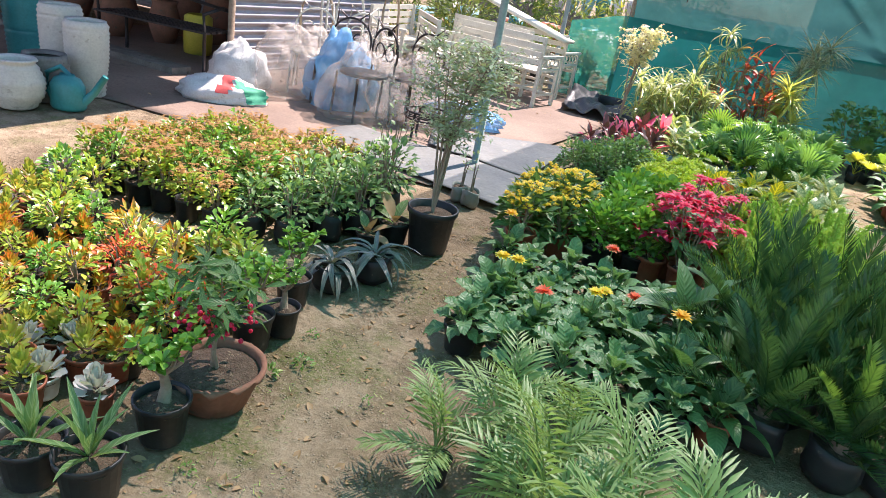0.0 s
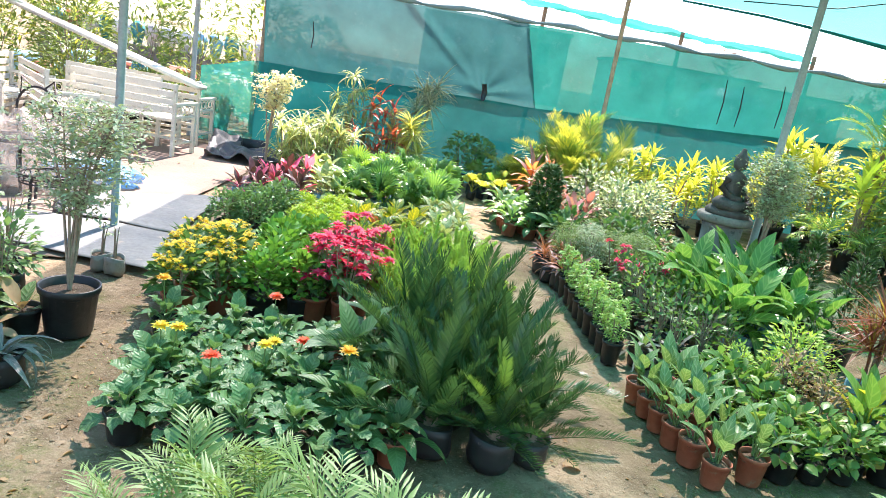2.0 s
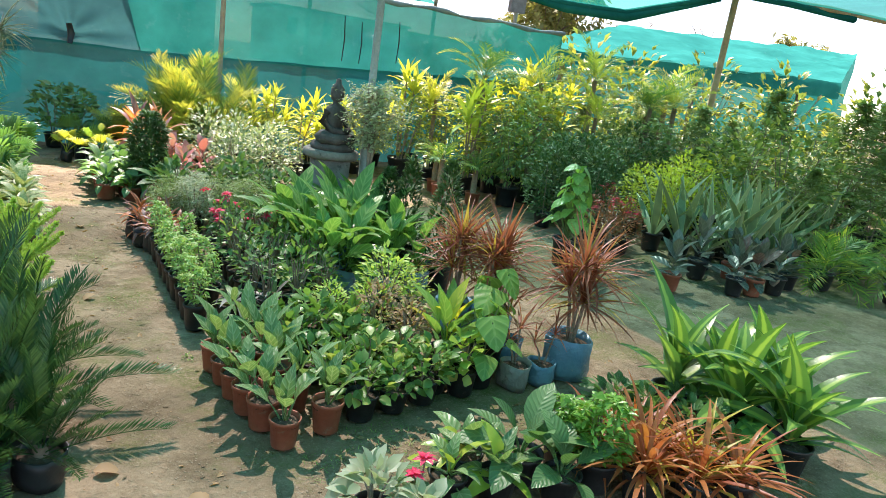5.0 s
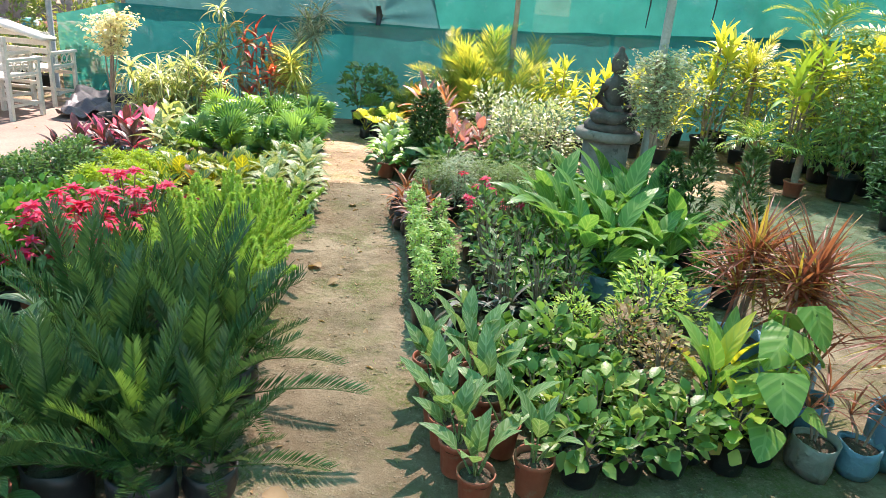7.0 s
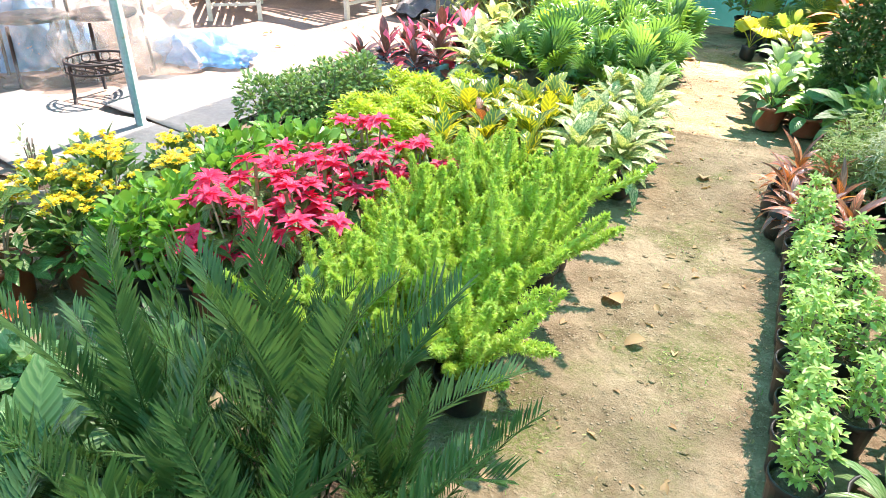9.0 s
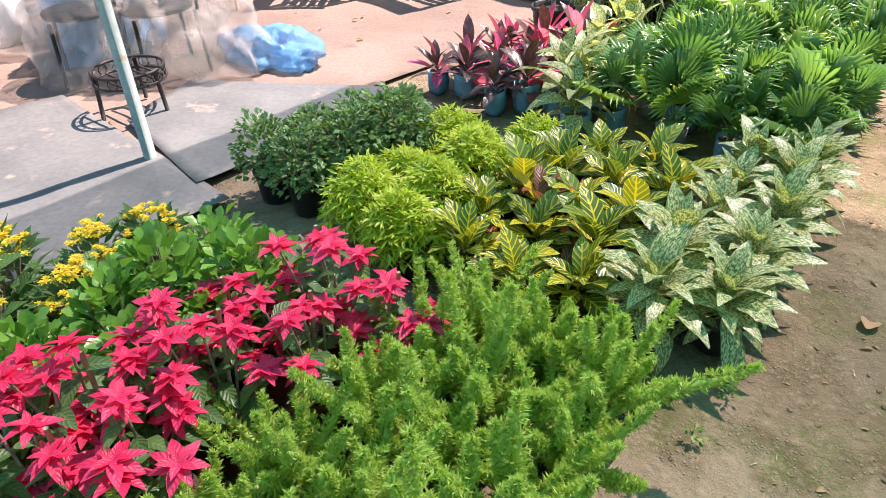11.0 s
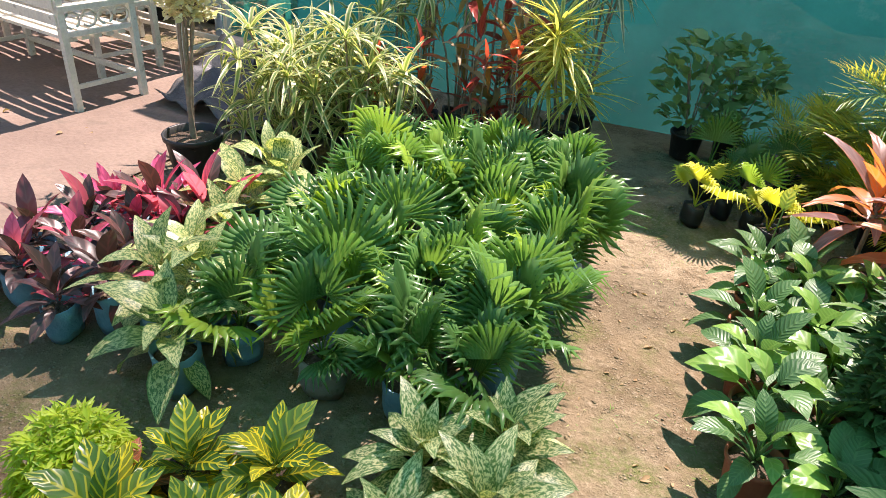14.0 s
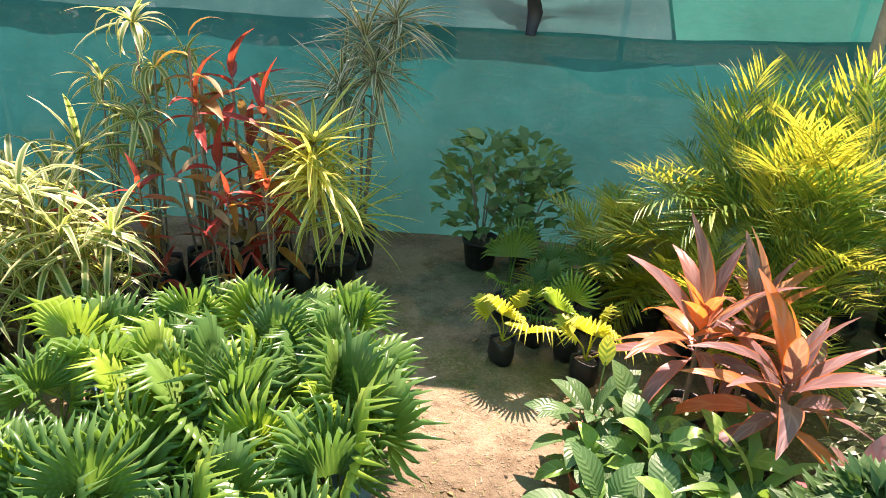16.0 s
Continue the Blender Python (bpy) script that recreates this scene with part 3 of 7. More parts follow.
def rosette(name, label, cat, leafmat, length, width, n, pot=("black", 0.075, 0.13), shape="oval", droop=50, el=(75, 15), stalk=0.0,
            rise=0.0, seed=0, fold=0.15, joined=False, wave=0.0, segs=6, spread=0.012, extra=None, s=(0.75, 1.15), stem=0.0):
    """A potted plant with a rosette of leaves; each leaf is a part unless joined."""
    r = random.Random(seed * 31 + len(name))
    root = thing(name, label, cat)
    z0 = add_pot(root, pot[1], pot[2], pot[0], seed=seed % 3) if pot else 0.0
    tpls = [blade(length, width, segs, shape, droop * q, fold, wave, seed * 5 + i) for i, q in enumerate((0.7, 1.0, 1.35))]
    if stalk:
        def stalked(t):
            a = Acc().add(t, mT(0, stalk, 0)).add(tube([(0, 0, 0), (0, stalk * 0.6, 0.004), (0, stalk * 1.05, 0)], [width * 0.06 + 0.002, width * 0.05 + 0.001, 0.002], 4, False))
            return np.concatenate(a.v), a.f, np.concatenate(a.u)
        tpls = [stalked(t) for t in tpls]
    spots = rosette_spots(r, n, z0 + stem, el, rise, spread, s)
    if stem:
        part("stem", mesh_of("stem", tube([(0, 0, z0), (0.006, 0.004, z0 + stem * 0.6), (0, 0, z0 + stem + rise)], 0.011, 6), M["bark"]), root)
    if joined:
        a = Acc()
        for m in spots:
            a.add(tpls[r.randrange(3)], m)
        part("foliage", a.mesh("foliage", leafmat), root)
    else:
        mats = leafmat if isinstance(leafmat, list) else [leafmat]
        meshes = [mesh_of("leaf", tpls[i % 3], mats[i % len(mats)]) for i in range(3 * len(mats))]
        leaf_objects(root, "leaf", meshes, spots, r)
    if extra:
        extra(root, r, z0)
    return root


def bush(name, label, cat, leafmat, rx, h, n, leaf, pot=("black", 0.075, 0.13), shape="oval", seed=0, base=0.04, form="dome", stems=5, flowers=None, out=0.75, width=0.5, segs=2, droop=25, clump=1):
    """A leafy bush: many small leaves round a set of twigs."""
    r = random.Random(seed * 17 + n)
    root = thing(name, label, cat)
    z0 = add_pot(root, pot[1], pot[2], pot[0], seed=seed % 3) if pot else 0.0
    t = [blade(leaf, leaf * width, segs, shape, droop, 0.15, 0, i) for i in range(2)]
    a, tips = Acc(), []
    lumps = [(r.uniform(0, 6.28), r.uniform(0.2, 1.0), r.uniform(0.75, 1.12)) for _ in range(6)]
    for i in range(n):
        az = r.uniform(0, 2 * math.pi)
        if form == "dome":
            k = math.acos(r.uniform(-0.15, 1)) / (math.pi / 2)
        else:
            k = r.uniform(0.0, 1.0)
        f = r.uniform(out, 1.0) if r.random() < 0.75 else r.uniform(0.3, out)
        lump = 1.0
        for la, lk, lf in lumps:
            d = abs((az - la + math.pi) % (2 * math.pi) - math.pi)
            lump += (lf - 1) * math.exp(-(d * d + (k - lk) ** 2 * 4) * 1.5)
        f *= lump
        if form == "dome":
            x, y = rx * f * math.sin(k * math.pi / 2) * math.cos(az), rx * f * math.sin(k * math.pi / 2) * math.sin(az)
            z = base + (h - base) * (0.12 + 0.88 * f * math.cos(k * math.pi / 2)) if k < 1 else base + h * 0.1 * r.random()
            el = 75 - 70 * k + r.uniform(-30, 30)
        elif form == "cone":
            q = rx * (1 - k) ** 0.8 * f + 0.01
            x, y, z = q * math.cos(az), q * math.sin(az), base + (h - base) * k
            el = 55 + r.uniform(-25, 25)
        else:                                              # column
            q = rx * f * (1 - max(0, k - 0.75) * 2.6) * min(1, 0.6 + k * 2)
            x, y, z = q * math.cos(az), q * math.sin(az), base + (h - base) * k
            el = 30 + r.uniform(-35, 45)
        azd = math.degrees(az) - 90
        for c in range(clump):
            a.add(t[i % 2], aim(x, y, z0 + z, azd + r.uniform(-45, 45) + c * 360 / clump * (clump > 2), el + r.uniform(-15, 15) - (25 if clump > 2 else 0), r.uniform(-40, 40), r.uniform(0.7, 1.25)))
        if k < 0.75 and f > 0.85:
            tips.append((x, y, z0 + z))
    part("foliage", a.mesh("foliage", leafmat), root)
    if stems:
        b = Acc()
        for i in range(stems):
            az, q = r.uniform(0, 6.28), r.uniform(0.2, 0.75) * rx
            b.add(tube([(0.01 * math.cos(az), 0.01 * math.sin(az), z0 - 0.01), (q * 0.5 * math.cos(az), q * 0.5 * math.sin(az), z0 + h * 0.4), (q * math.cos(az), q * math.sin(az), z0 + h * 0.75)], [0.006, 0.004, 0.002], 5, False))
        part("branchwork", b.mesh("branchwork", M["bark"]), root)
    if flowers:
        fm, count, maker = flowers
        c = Acc()
        r.shuffle(tips)
        for x, y, z in tips[:count]:
            maker(c, r, x, y, z)
        if c.v:
            part("blossom", c.mesh("blossom", fm), root)
    return root


def daisy(c, r, x, y, z, size=0.022, petals=9, up=0.012, rings=2):
    t = shared(("petal", size), lambda: blade(size, size * 0.5, 2, "oval", 20, 0.1))
    tilt = r.uniform(0, 360)
    for ring, el in ((0, 12), (1, 40))[:rings]:
        for i in range(petals):
            c.add(t, mT(x, y, z + up) @ mR("z", tilt) @ mR("x", r.uniform(-15, 15)) @ aim(0, 0, 0, i * 360 / petals + ring * 20, el, 0, 1 - 0.25 * ring))


def flower_cluster(c, r, x, y, z):
    for i in range(4):
        daisy(c, r, x + r.uniform(-0.022, 0.022), y + r.uniform(-0.022, 0.022), z + r.uniform(0.02, 0.04), 0.017, 6)


def star(c, r, x, y, z, size=0.075, n=7):
    t = shared(("bract", size), lambda: blade(size, size * 0.45, 4, "lance", 25, 0.18))
    tilt = mT(x, y, z) @ mR("z", r.uniform(0, 360)) @ mR("x", r.uniform(-22, 22))
    for i in range(n):
        c.add(t, tilt @ aim(0, 0, 0, i * 360 / n + r.uniform(-12, 12), 8 + r.uniform(-12, 12), r.uniform(-15, 15), r.uniform(0.8, 1.1)))
    for i in range(n - 2):
        c.add(t, tilt @ aim(0, 0, 0.006, i * 360 / (n - 2) + 20, 32, 0, r.uniform(0.5, 0.7)))


def frond_tpl(length, leaflet, pairs, arch=60, leaf_w=0.06, angle=60, vee=25, seed=0, start=0.15, tip_taper=0.5, segs=2, hang=15, stem_r=0.004):
    """A feather frond along +y: rachis and paired leaflets."""
    r = random.Random(seed)
    a, pts = Acc(), []
    y = z = ang = 0.0
    steps = 10
    for i in range(steps + 1):
        pts.append((0, y, z))
        ang += radians(arch) / steps * (0.4 + 1.2 * i / steps)
        y += length / steps * math.cos(ang)
        z -= length / steps * math.sin(ang)
    a.add(tube(pts, [stem_r * (1 - 0.75 * i / steps) for i in range(steps + 1)], 4, False))
    tl = blade(leaflet, leaflet * leaf_w * 2, segs, "lance", hang, 0.15)
    for i in range(pairs):
        k = start + (1 - start) * (i + 0.5) / pairs
        f = k * steps
        j = min(int(f), steps - 1)
        p = [pts[j][c] + (pts[j + 1][c] - pts[j][c]) * (f - j) for c in range(3)]
        slope = -math.degrees(math.atan2(pts[j][2] - pts[j + 1][2], pts[j + 1][1] - pts[j][1]))
        q = math.sin(math.pi * (0.12 + 0.80 * ((k - start) / (1 - start)) ** 0.8)) ** tip_taper
        for s in (-1, 1):
            m = mT(*p) @ mR("x", slope) @ mR("z", s * (angle * (1 - 0.45 * k) + r.uniform(-5, 5))) @ mR("x", vee + r.uniform(-8, 8)) @ mR("y", s * 12) @ mS(q * r.uniform(0.9, 1.08))
            a.add(tl, m)
    return np.concatenate(a.v), a.f, np.concatenate(a.u)


def palm(name, label, cat, leafmat, n, length, leaflet, pairs, pot, seed=0, arch=60, el=(80, 25), leaf_w=0.06, angle=60, vee=25, hang=15, s=(0.7, 1.1), spread=0.03, rise=0.0, stem=0.0, cluster=0, tip=0.5, start=0.15):
    """A feather palm or cycad: every frond is a part."""
    r = random.Random(seed * 13 + n)
    root = thing(name, label, cat)
    z0 = add_pot(root, pot[1], pot[2], pot[0], seed=seed % 3) if pot else 0.0
    mats = leafmat if isinstance(leafmat, list) else [leafmat]
    meshes = [mesh_of("frond", frond_tpl(length, leaflet, pairs, arch * q, leaf_w, angle, vee, seed + i, start, tip, hang=hang), mats[i % len(mats)]) for i, q in enumerate((0.7, 1.0, 1.3))]
    if cluster:
        spots = []
        for c in range(cluster):
            a, q = r.uniform(0, 6.28), r.uniform(0, spread)
            for m in rosette_spots(r, n // cluster, z0 + r.uniform(0, rise), el, 0.05, 0.008, s):
                spots.append(mT(q * math.cos(a), q * math.sin(a), 0) @ m)
    else:
        spots = rosette_spots(r, n, z0 + stem, el, rise, spread, s)
    leaf_objects(root, "frond", meshes, spots, r)
    if stem:
        part("trunk", mesh_of("trunk", tube([(0, 0, z0 - 0.02), (0, 0, z0 + stem * 0.5), (0, 0, z0 + stem + 0.03)], [0.03, 0.036, 0.028], 9), M["bark"]), root)
    return root


def fan_leaf(radius, fingers, span=230, split=0.45, seed=0, stalk=0.16, cup=6, tip=32):
    """A pleated palm fan on a stalk, along +y."""
    r = random.Random(seed)
    a = Acc()
    a.add(tube([(0, 0, 0), (0, stalk * 0.5, 0.012), (0, stalk, 0.0)], [0.004, 0.0035, 0.003], 4, False))
    vs, fs, uv = [(0, stalk, 0)], [], [(0.5, 0)]
    step = span / fingers
    for i in range(fingers):
        for q in range(3):
            ang = radians(-span / 2 + step * (i + q / 2))
            hub = radius * (1 - split)
            up = (0.022 if q == 1 else 0.0) * radius / 0.2
            vs.append((math.sin(ang) * hub, stalk + math.cos(ang) * hub, up + hub * math.sin(radians(cup))))
            uv.append(((i + q / 2) / fingers, 0.5))
        ang = radians(-span / 2 + step * (i + 0.5))
        for d, dz in ((0.8, 0.0), (1.0, r.uniform(-0.085, -0.01))):
            rad = radius * d * (1 - 0.12 * abs(ang) / 2) * r.uniform(0.88, 1.06)
            for w in ((-1, 0, 1) if d == 0.8 else (0,)):
                aa = ang + w * radians(step) * 0.26
                vs.append((math.sin(aa) * rad, stalk + math.cos(aa) * rad, rad * math.sin(radians(cup)) + dz + (0.012 if w == 0 else 0)))
                uv.append(((i + 0.5 + w * 0.26) / fingers, d))
        b = 1 + i * 7
        fs += [(0, b, b + 1), (0, b + 1, b + 2), (b, b + 3, b + 4, b + 1), (b + 1, b + 4, b + 5, b + 2), (b + 3, b + 6, b + 4), (b + 4, b + 6, b + 5)]
    a.add((np.array(vs) - np.array((0, stalk, 0)), fs, np.array(uv)), mT(0, stalk, 0) @ mR("x", -tip))
    return np.concatenate(a.v), a.f, np.concatenate(a.u)


def fan_palm(seed, n=9, radius=0.21, pot=("bluebag", 0.07, 0.13), label="young fan palm with glossy pleated leaves in a grow bag", mat=None):
    r = random.Random(seed * 7)
    root = thing("fan_palm", label, "palm", "fan palms")
    z0 = add_pot(root, pot[1], pot[2], pot[0], seed=seed % 3)
    meshes = [mesh_of("frond", fan_leaf(radius * q, 19, 200, 0.53, seed + i, 0.17 * w, 10, (14, -4, 34)[i]), mat or L["fan"]) for i, (q, w) in enumerate(((1.0, 1.0), (0.85, 1.25), (0.7, 0.7)))]
    for i in range(n):
        az, k = i * 137.5 + r.uniform(-25, 25), i / n
        part("frond", meshes[i % 3], root, aim(0, 0, z0, az, 80 - 46 * k + r.uniform(-10, 10), r.uniform(-40, 40), r.uniform(0.8, 1.2)))
    return root


def plume_plant(seed, plumes=16, h=0.36):
    """Foxtail asparagus: plumes of fine needles."""
    r = random.Random(seed)
    root = thing("foxtail_fern", "bright green foxtail asparagus fern in a pot", "fern", "foxtail ferns")
    z0 = add_pot(root, 0.085, 0.14, "black")
    meshes = []
    for v in range(3):
        a = Acc()
        ln = h * (1, 0.8, 0.62)[v]
        pts = [(0, ln * i / 6, 0.01 * math.sin(i)) for i in range(7)]
        a.add(tube(pts, [0.003] * 6 + [0.001], 4, False))
        a.add(tube(pts, [0.011, 0.013, 0.013, 0.012, 0.010, 0.007, 0.001], 6, False))
        needle = blade(0.014, 0.0042, 1, "needle", 0, 0.0, across=1)
        for i in range(300):
            k = r.uniform(0.04, 1.0)
            q = (0.55 + 0.6 * math.sin(math.pi * min(1, k * 0.85 + 0.1)) ** 0.8) * (1.0 if k < 0.8 else 1.0 - (k - 0.8) * 4.2)
            tuft = mT(0, ln * k, 0) @ mR("y", r.uniform(0, 360)) @ mR("x", r.uniform(30, 62)) @ mT(0, 0.023 * max(0.1, q) * r.uniform(0.45, 1.05), 0)
            for w in range(4):
                a.add(needle, tuft @ mR("z", r.uniform(-70, 70)) @ mR("y", r.uniform(0, 360)) @ mR("x", r.uniform(-40, 40)) @ mS(1.2, r.uniform(0.8, 1.25), 1))
        meshes.append(a.mesh("plume", L["fern"]))
    for i in range(plumes):
        az, k = i * 137.5, i / plumes
        part("plume", meshes[i % 3], root, aim(0, 0, z0, az, 87 - 62 * k ** 0.9 + r.uniform(-8, 8), 0, r.uniform(0.8, 1.2)))
    return root


def poinsettia(seed, stars=10, h=0.36, pot=("terra", 0.08, 0.14), size=0.064):
    r = random.Random(seed)
    root = thing("poinsettia", "red poinsettia in full bloom in a pot", "poinsettia", "poinsettias")
    z0 = add_pot(root, pot[1], pot[2], pot[0])
    st, lv = Acc(), Acc()
    green = blade(0.085, 0.04, 3, "lance", 40, 0.15)
    for i in range(stars):
        az, q = r.uniform(0, 6.28), 0.16 * math.sqrt((i + 0.3) / stars) * h / 0.36
        x, y, z = q * math.cos(az + i), q * math.sin(az + i), z0 + h * r.uniform(0.4, 1.0)
        fl = Acc()
        star(fl, r, x, y, z, size)
        part("bloom", fl.mesh("bloom", L["poin_red"]), root)
        st.add(tube([(x * 0.15, y * 0.15, z0 - 0.01), (x * 0.6, y * 0.6, z0 + h * 0.4), (x, y, z)], [0.005, 0.004, 0.003], 5, False))
        for j in range(5):
            k = r.uniform(0.4, 0.95)
            lv.add(green, aim(x * k, y * k, z0 + (z - z0) * k, r.uniform(0, 360), r.uniform(-20, 25), r.uniform(-20, 20), r.uniform(0.7, 1.1)))
    part("branchwork", st.mesh("branchwork", M["bark"]), root)
    part("foliage", lv.mesh("foliage", L["deep"]), root)
    if size > 0.05:
        part("stake", mesh_of("stake", tube([(0.03, 0.01, z0 - 0.03), (0.05, -0.02, z0 + h * 0.95)], 0.006, 7), M["bamboo"]), root, label="cut bamboo stake")
    return root


def cane_plant(name, label, cat, group, leafmat, heads, length, width, n, pot, seed, droop=55, stem_r=0.006, el=(85, 10), col="bark", spread=0.06, shape="strap", s=(0.7, 1.1), along=0.0):
    """Leaf heads on bare canes. heads: heights of the heads."""
    r = random.Random(seed * 3 + n)
    root = thing(name, label, cat, group)
    z0 = add_pot(root, pot[1], pot[2], pot[0], seed=seed % 3) if pot else 0.0
    tpls = [blade(length, width, 6, shape, droop * q, 0.2, 0, i) for i, q in enumerate((0.5, 1.0, 1.5))]
    for hh in heads:
        az, q = r.uniform(0, 6.28), r.uniform(0.2, 1) * spread
        x, y = q * math.cos(az), q * math.sin(az)
        lean = r.uniform(1.0, 2.6)
        pts = [(x * 0.4, y * 0.4, z0 - 0.01), (x, y, z0 + hh * 0.5), (x * lean, y * lean, z0 + hh)]
        part("cane", mesh_of("cane", tube(pts, [stem_r, stem_r * 0.9, stem_r * 0.8], 6, False), M[col]), root)
        a = Acc()
        for i, m in enumerate(rosette_spots(r, n, z0 + hh, el, along, 0.004, s)):
            k = i / n
            a.add(tpls[r.randrange(3)], mT(x * lean, y * lean, -along * 0.8) @ m)
        part("leaf_head", a.mesh("leaf_head", leafmat), root)
    return root


def heart_plant(seed, n=8, size=0.15, mat=None, pot=("black", 0.09, 0.15), tall=0.35, label="philodendron with large round heart-shaped leaves"):
    r = random.Random(seed)
    root = thing("philodendron", label, "philodendron")
    z0 = add_pot(root, pot[1], pot[2], pot[0])
    meshes = [mesh_of("leaf", (lambda t: (t[0] + np.array((0, -size * 0.25, 0)), t[1], t[2]))(blade(size * 1.15, size * 1.15, 6, "heart", 30 + 15 * i, -0.03, 0.003, i, 4)), mat or L["philo"]) for i in range(2)]
    st = Acc()
    for i in range(n):
        az, k = radians(i * 137.5 + r.uniform(-20, 20)), (i + 1) / n
        q, z = 0.05 + 0.13 * k * r.uniform(0.6, 1.1), z0 + tall * (1.05 - 0.75 * k) + r.uniform(-0.03, 0.03)
        x, y = q * math.cos(az), q * math.sin(az)
        st.add(tube([(0.005, 0, z0 - 0.01), (x * 0.6, y * 0.6, z0 + (z - z0) * 0.7), (x, y, z)], 0.004, 5, False))
        part("leaf", meshes[i % 2], root, aim(x, y, z, math.degrees(az) - 90, -25 + r.uniform(-18, 22), r.uniform(-20, 20), r.uniform(0.7, 1.15)))
    part("branchwork", st.mesh("branchwork", M["greenstem"]), root)
    return root


def bonsai(seed, h=0.22, mat=None, pot=("black", 0.085, 0.15), label="jade plant with a thick grey trunk in a pot"):
    r = random.Random(seed)
    root = thing("jade_plant", label, "succulent")
    z0 = add_pot(root, pot[1], pot[2], pot[0])
    tr, a = Acc(), Acc()
    tr.add(tube([(0, 0, z0 - 0.02), (0.01, 0.005, z0 + h * 0.25), (0.0, 0, z0 + h * 0.55)], [0.024, 0.016, 0.011], 8))
    t = blade(0.036, 0.025, 3, "spoon", 15, 0.25)
    for b in range(8):
        az, q = b * 2.4, r.uniform(0.04, 0.1)
        e = (q * math.cos(az), q * math.sin(az), z0 + h * r.uniform(0.7, 1.1))
        tr.add(tube([(0, 0, z0 + h * 0.45), tuple(v * 0.6 if i < 2 else z0 + h * 0.65 for i, v in enumerate(e)), e], [0.008, 0.006, 0.004], 5, False))
        for i in range(16):
            k = r.uniform(0.5, 1.08)
            a.add(t, aim(e[0] * k, e[1] * k, z0 + h * 0.5 + (e[2] - z0 - h * 0.5) * k, r.uniform(0, 360), r.uniform(0, 70), r.uniform(-30, 30), r.uniform(0.8, 1.2)))
    part("trunk", tr.mesh("trunk", M["bark"]), root)
    part("foliage", a.mesh("foliage", mat or L["kal"]), root)
    return root


def small_tree(name, label, mat, h, crown_r, crown_h, n, leaf, pot, seed, trunks=5, bare=0.45, trunk_r=0.008, group="", width=0.4, lean=0.12, clump=3):
    """A slim potted tree: stems from the base, twigs, leaf sprays."""
    r = random.Random(seed)
    root = thing(name, label, "tree", group)
    z0 = add_pot(root, pot[1], pot[2], pot[0]) if pot else 0.0
    tr, a = Acc(), Acc()
    t = blade(leaf, leaf * width, 2, "oval", 30, 0.15)
    tops = []
    for i in range(trunks):
        az = r.uniform(0, 6.28)
        q = lean * r.uniform(0.3, 1.0)
        p = [(q * k * k * math.cos(az) + r.uniform(-0.01, 0.01), q * k * k * math.sin(az) + r.uniform(-0.01, 0.01), z0 - 0.02 + h * 0.85 * k) for k in (0, 0.25, 0.5, 0.75, 1)]
        tr.add(tube(p, [trunk_r, trunk_r * 0.85, trunk_r * 0.7, trunk_r * 0.5, trunk_r * 0.25], 6, False))
        tops.append(p)
    for i in range(n):
        p = tops[i % trunks]
        k = r.uniform(bare, 1.0)
        j = min(3, int(k * 4))
        f = k * 4 - j
        b = [p[j][c] + (p[j + 1][c] - p[j][c]) * f for c in range(3)]
        az = r.uniform(0, 6.28)
        q = crown_r * r.uniform(0.25, 1.0) * (0.65 + 0.5 * math.sin(math.pi * (k - bare) / (1 - bare)))
        e = (b[0] + q * math.cos(az), b[1] + q * math.sin(az), b[2] + q * r.uniform(-0.1, 0.6))
        if i % 2 == 0:
            tr.add(tube([tuple(b), e], [0.0025, 0.001], 4, False))
        for c in range(clump):
            for w in range(3):
                kk = r.uniform(0.55, 1.1)
                a.add(t, aim(b[0] + (e[0] - b[0]) * kk + r.uniform(-0.02, 0.02), b[1] + (e[1] - b[1]) * kk + r.uniform(-0.02, 0.02), b[2] + (e[2] - b[2]) * kk + r.uniform(-0.02, 0.02), r.uniform(0, 360), r.uniform(-30, 40), r.uniform(-40, 40), r.uniform(0.7, 1.2)))
    part("trunk", tr.mesh("trunk", M["bark"]), root)
    part("crown", a.mesh("crown", mat), root)
    return root


def gerbera(seed, colour=None):
    r = random.Random(seed)

    def blooms(root, rr, z0):
        if not colour:
            return
        for i in range(rr.choice((1, 1, 2))):
            c, st = Acc(), Acc()
            x, y, z = rr.uniform(-0.07, 0.07), rr.uniform(-0.07, 0.07), z0 + rr.uniform(0.2, 0.26)
            daisy(c, rr, x, y, z, 0.042, 14, 0)
            st.add(tube([(0, 0, z0), (x * 0.7, y * 0.7, z0 + 0.12), (x, y, z)], 0.003, 5, False))
            part("stalk", st.mesh("stalk", M["greenstem"]), root)
            part("bloom", c.mesh("bloom", L[colour]), root)
    return rosette("gerbera", "potted gerbera with broad dark green leaves" + (f" and {colour} blooms" if colour else ""), "gerbera", L["gerb"], 0.086, 0.056, 21, ("black", 0.075, 0.12), "oval", 55, (84, 5), 0.045, 0.03, seed, wave=0.012, extra=blooms, s=(0.7, 1.3))


PROTO = {}


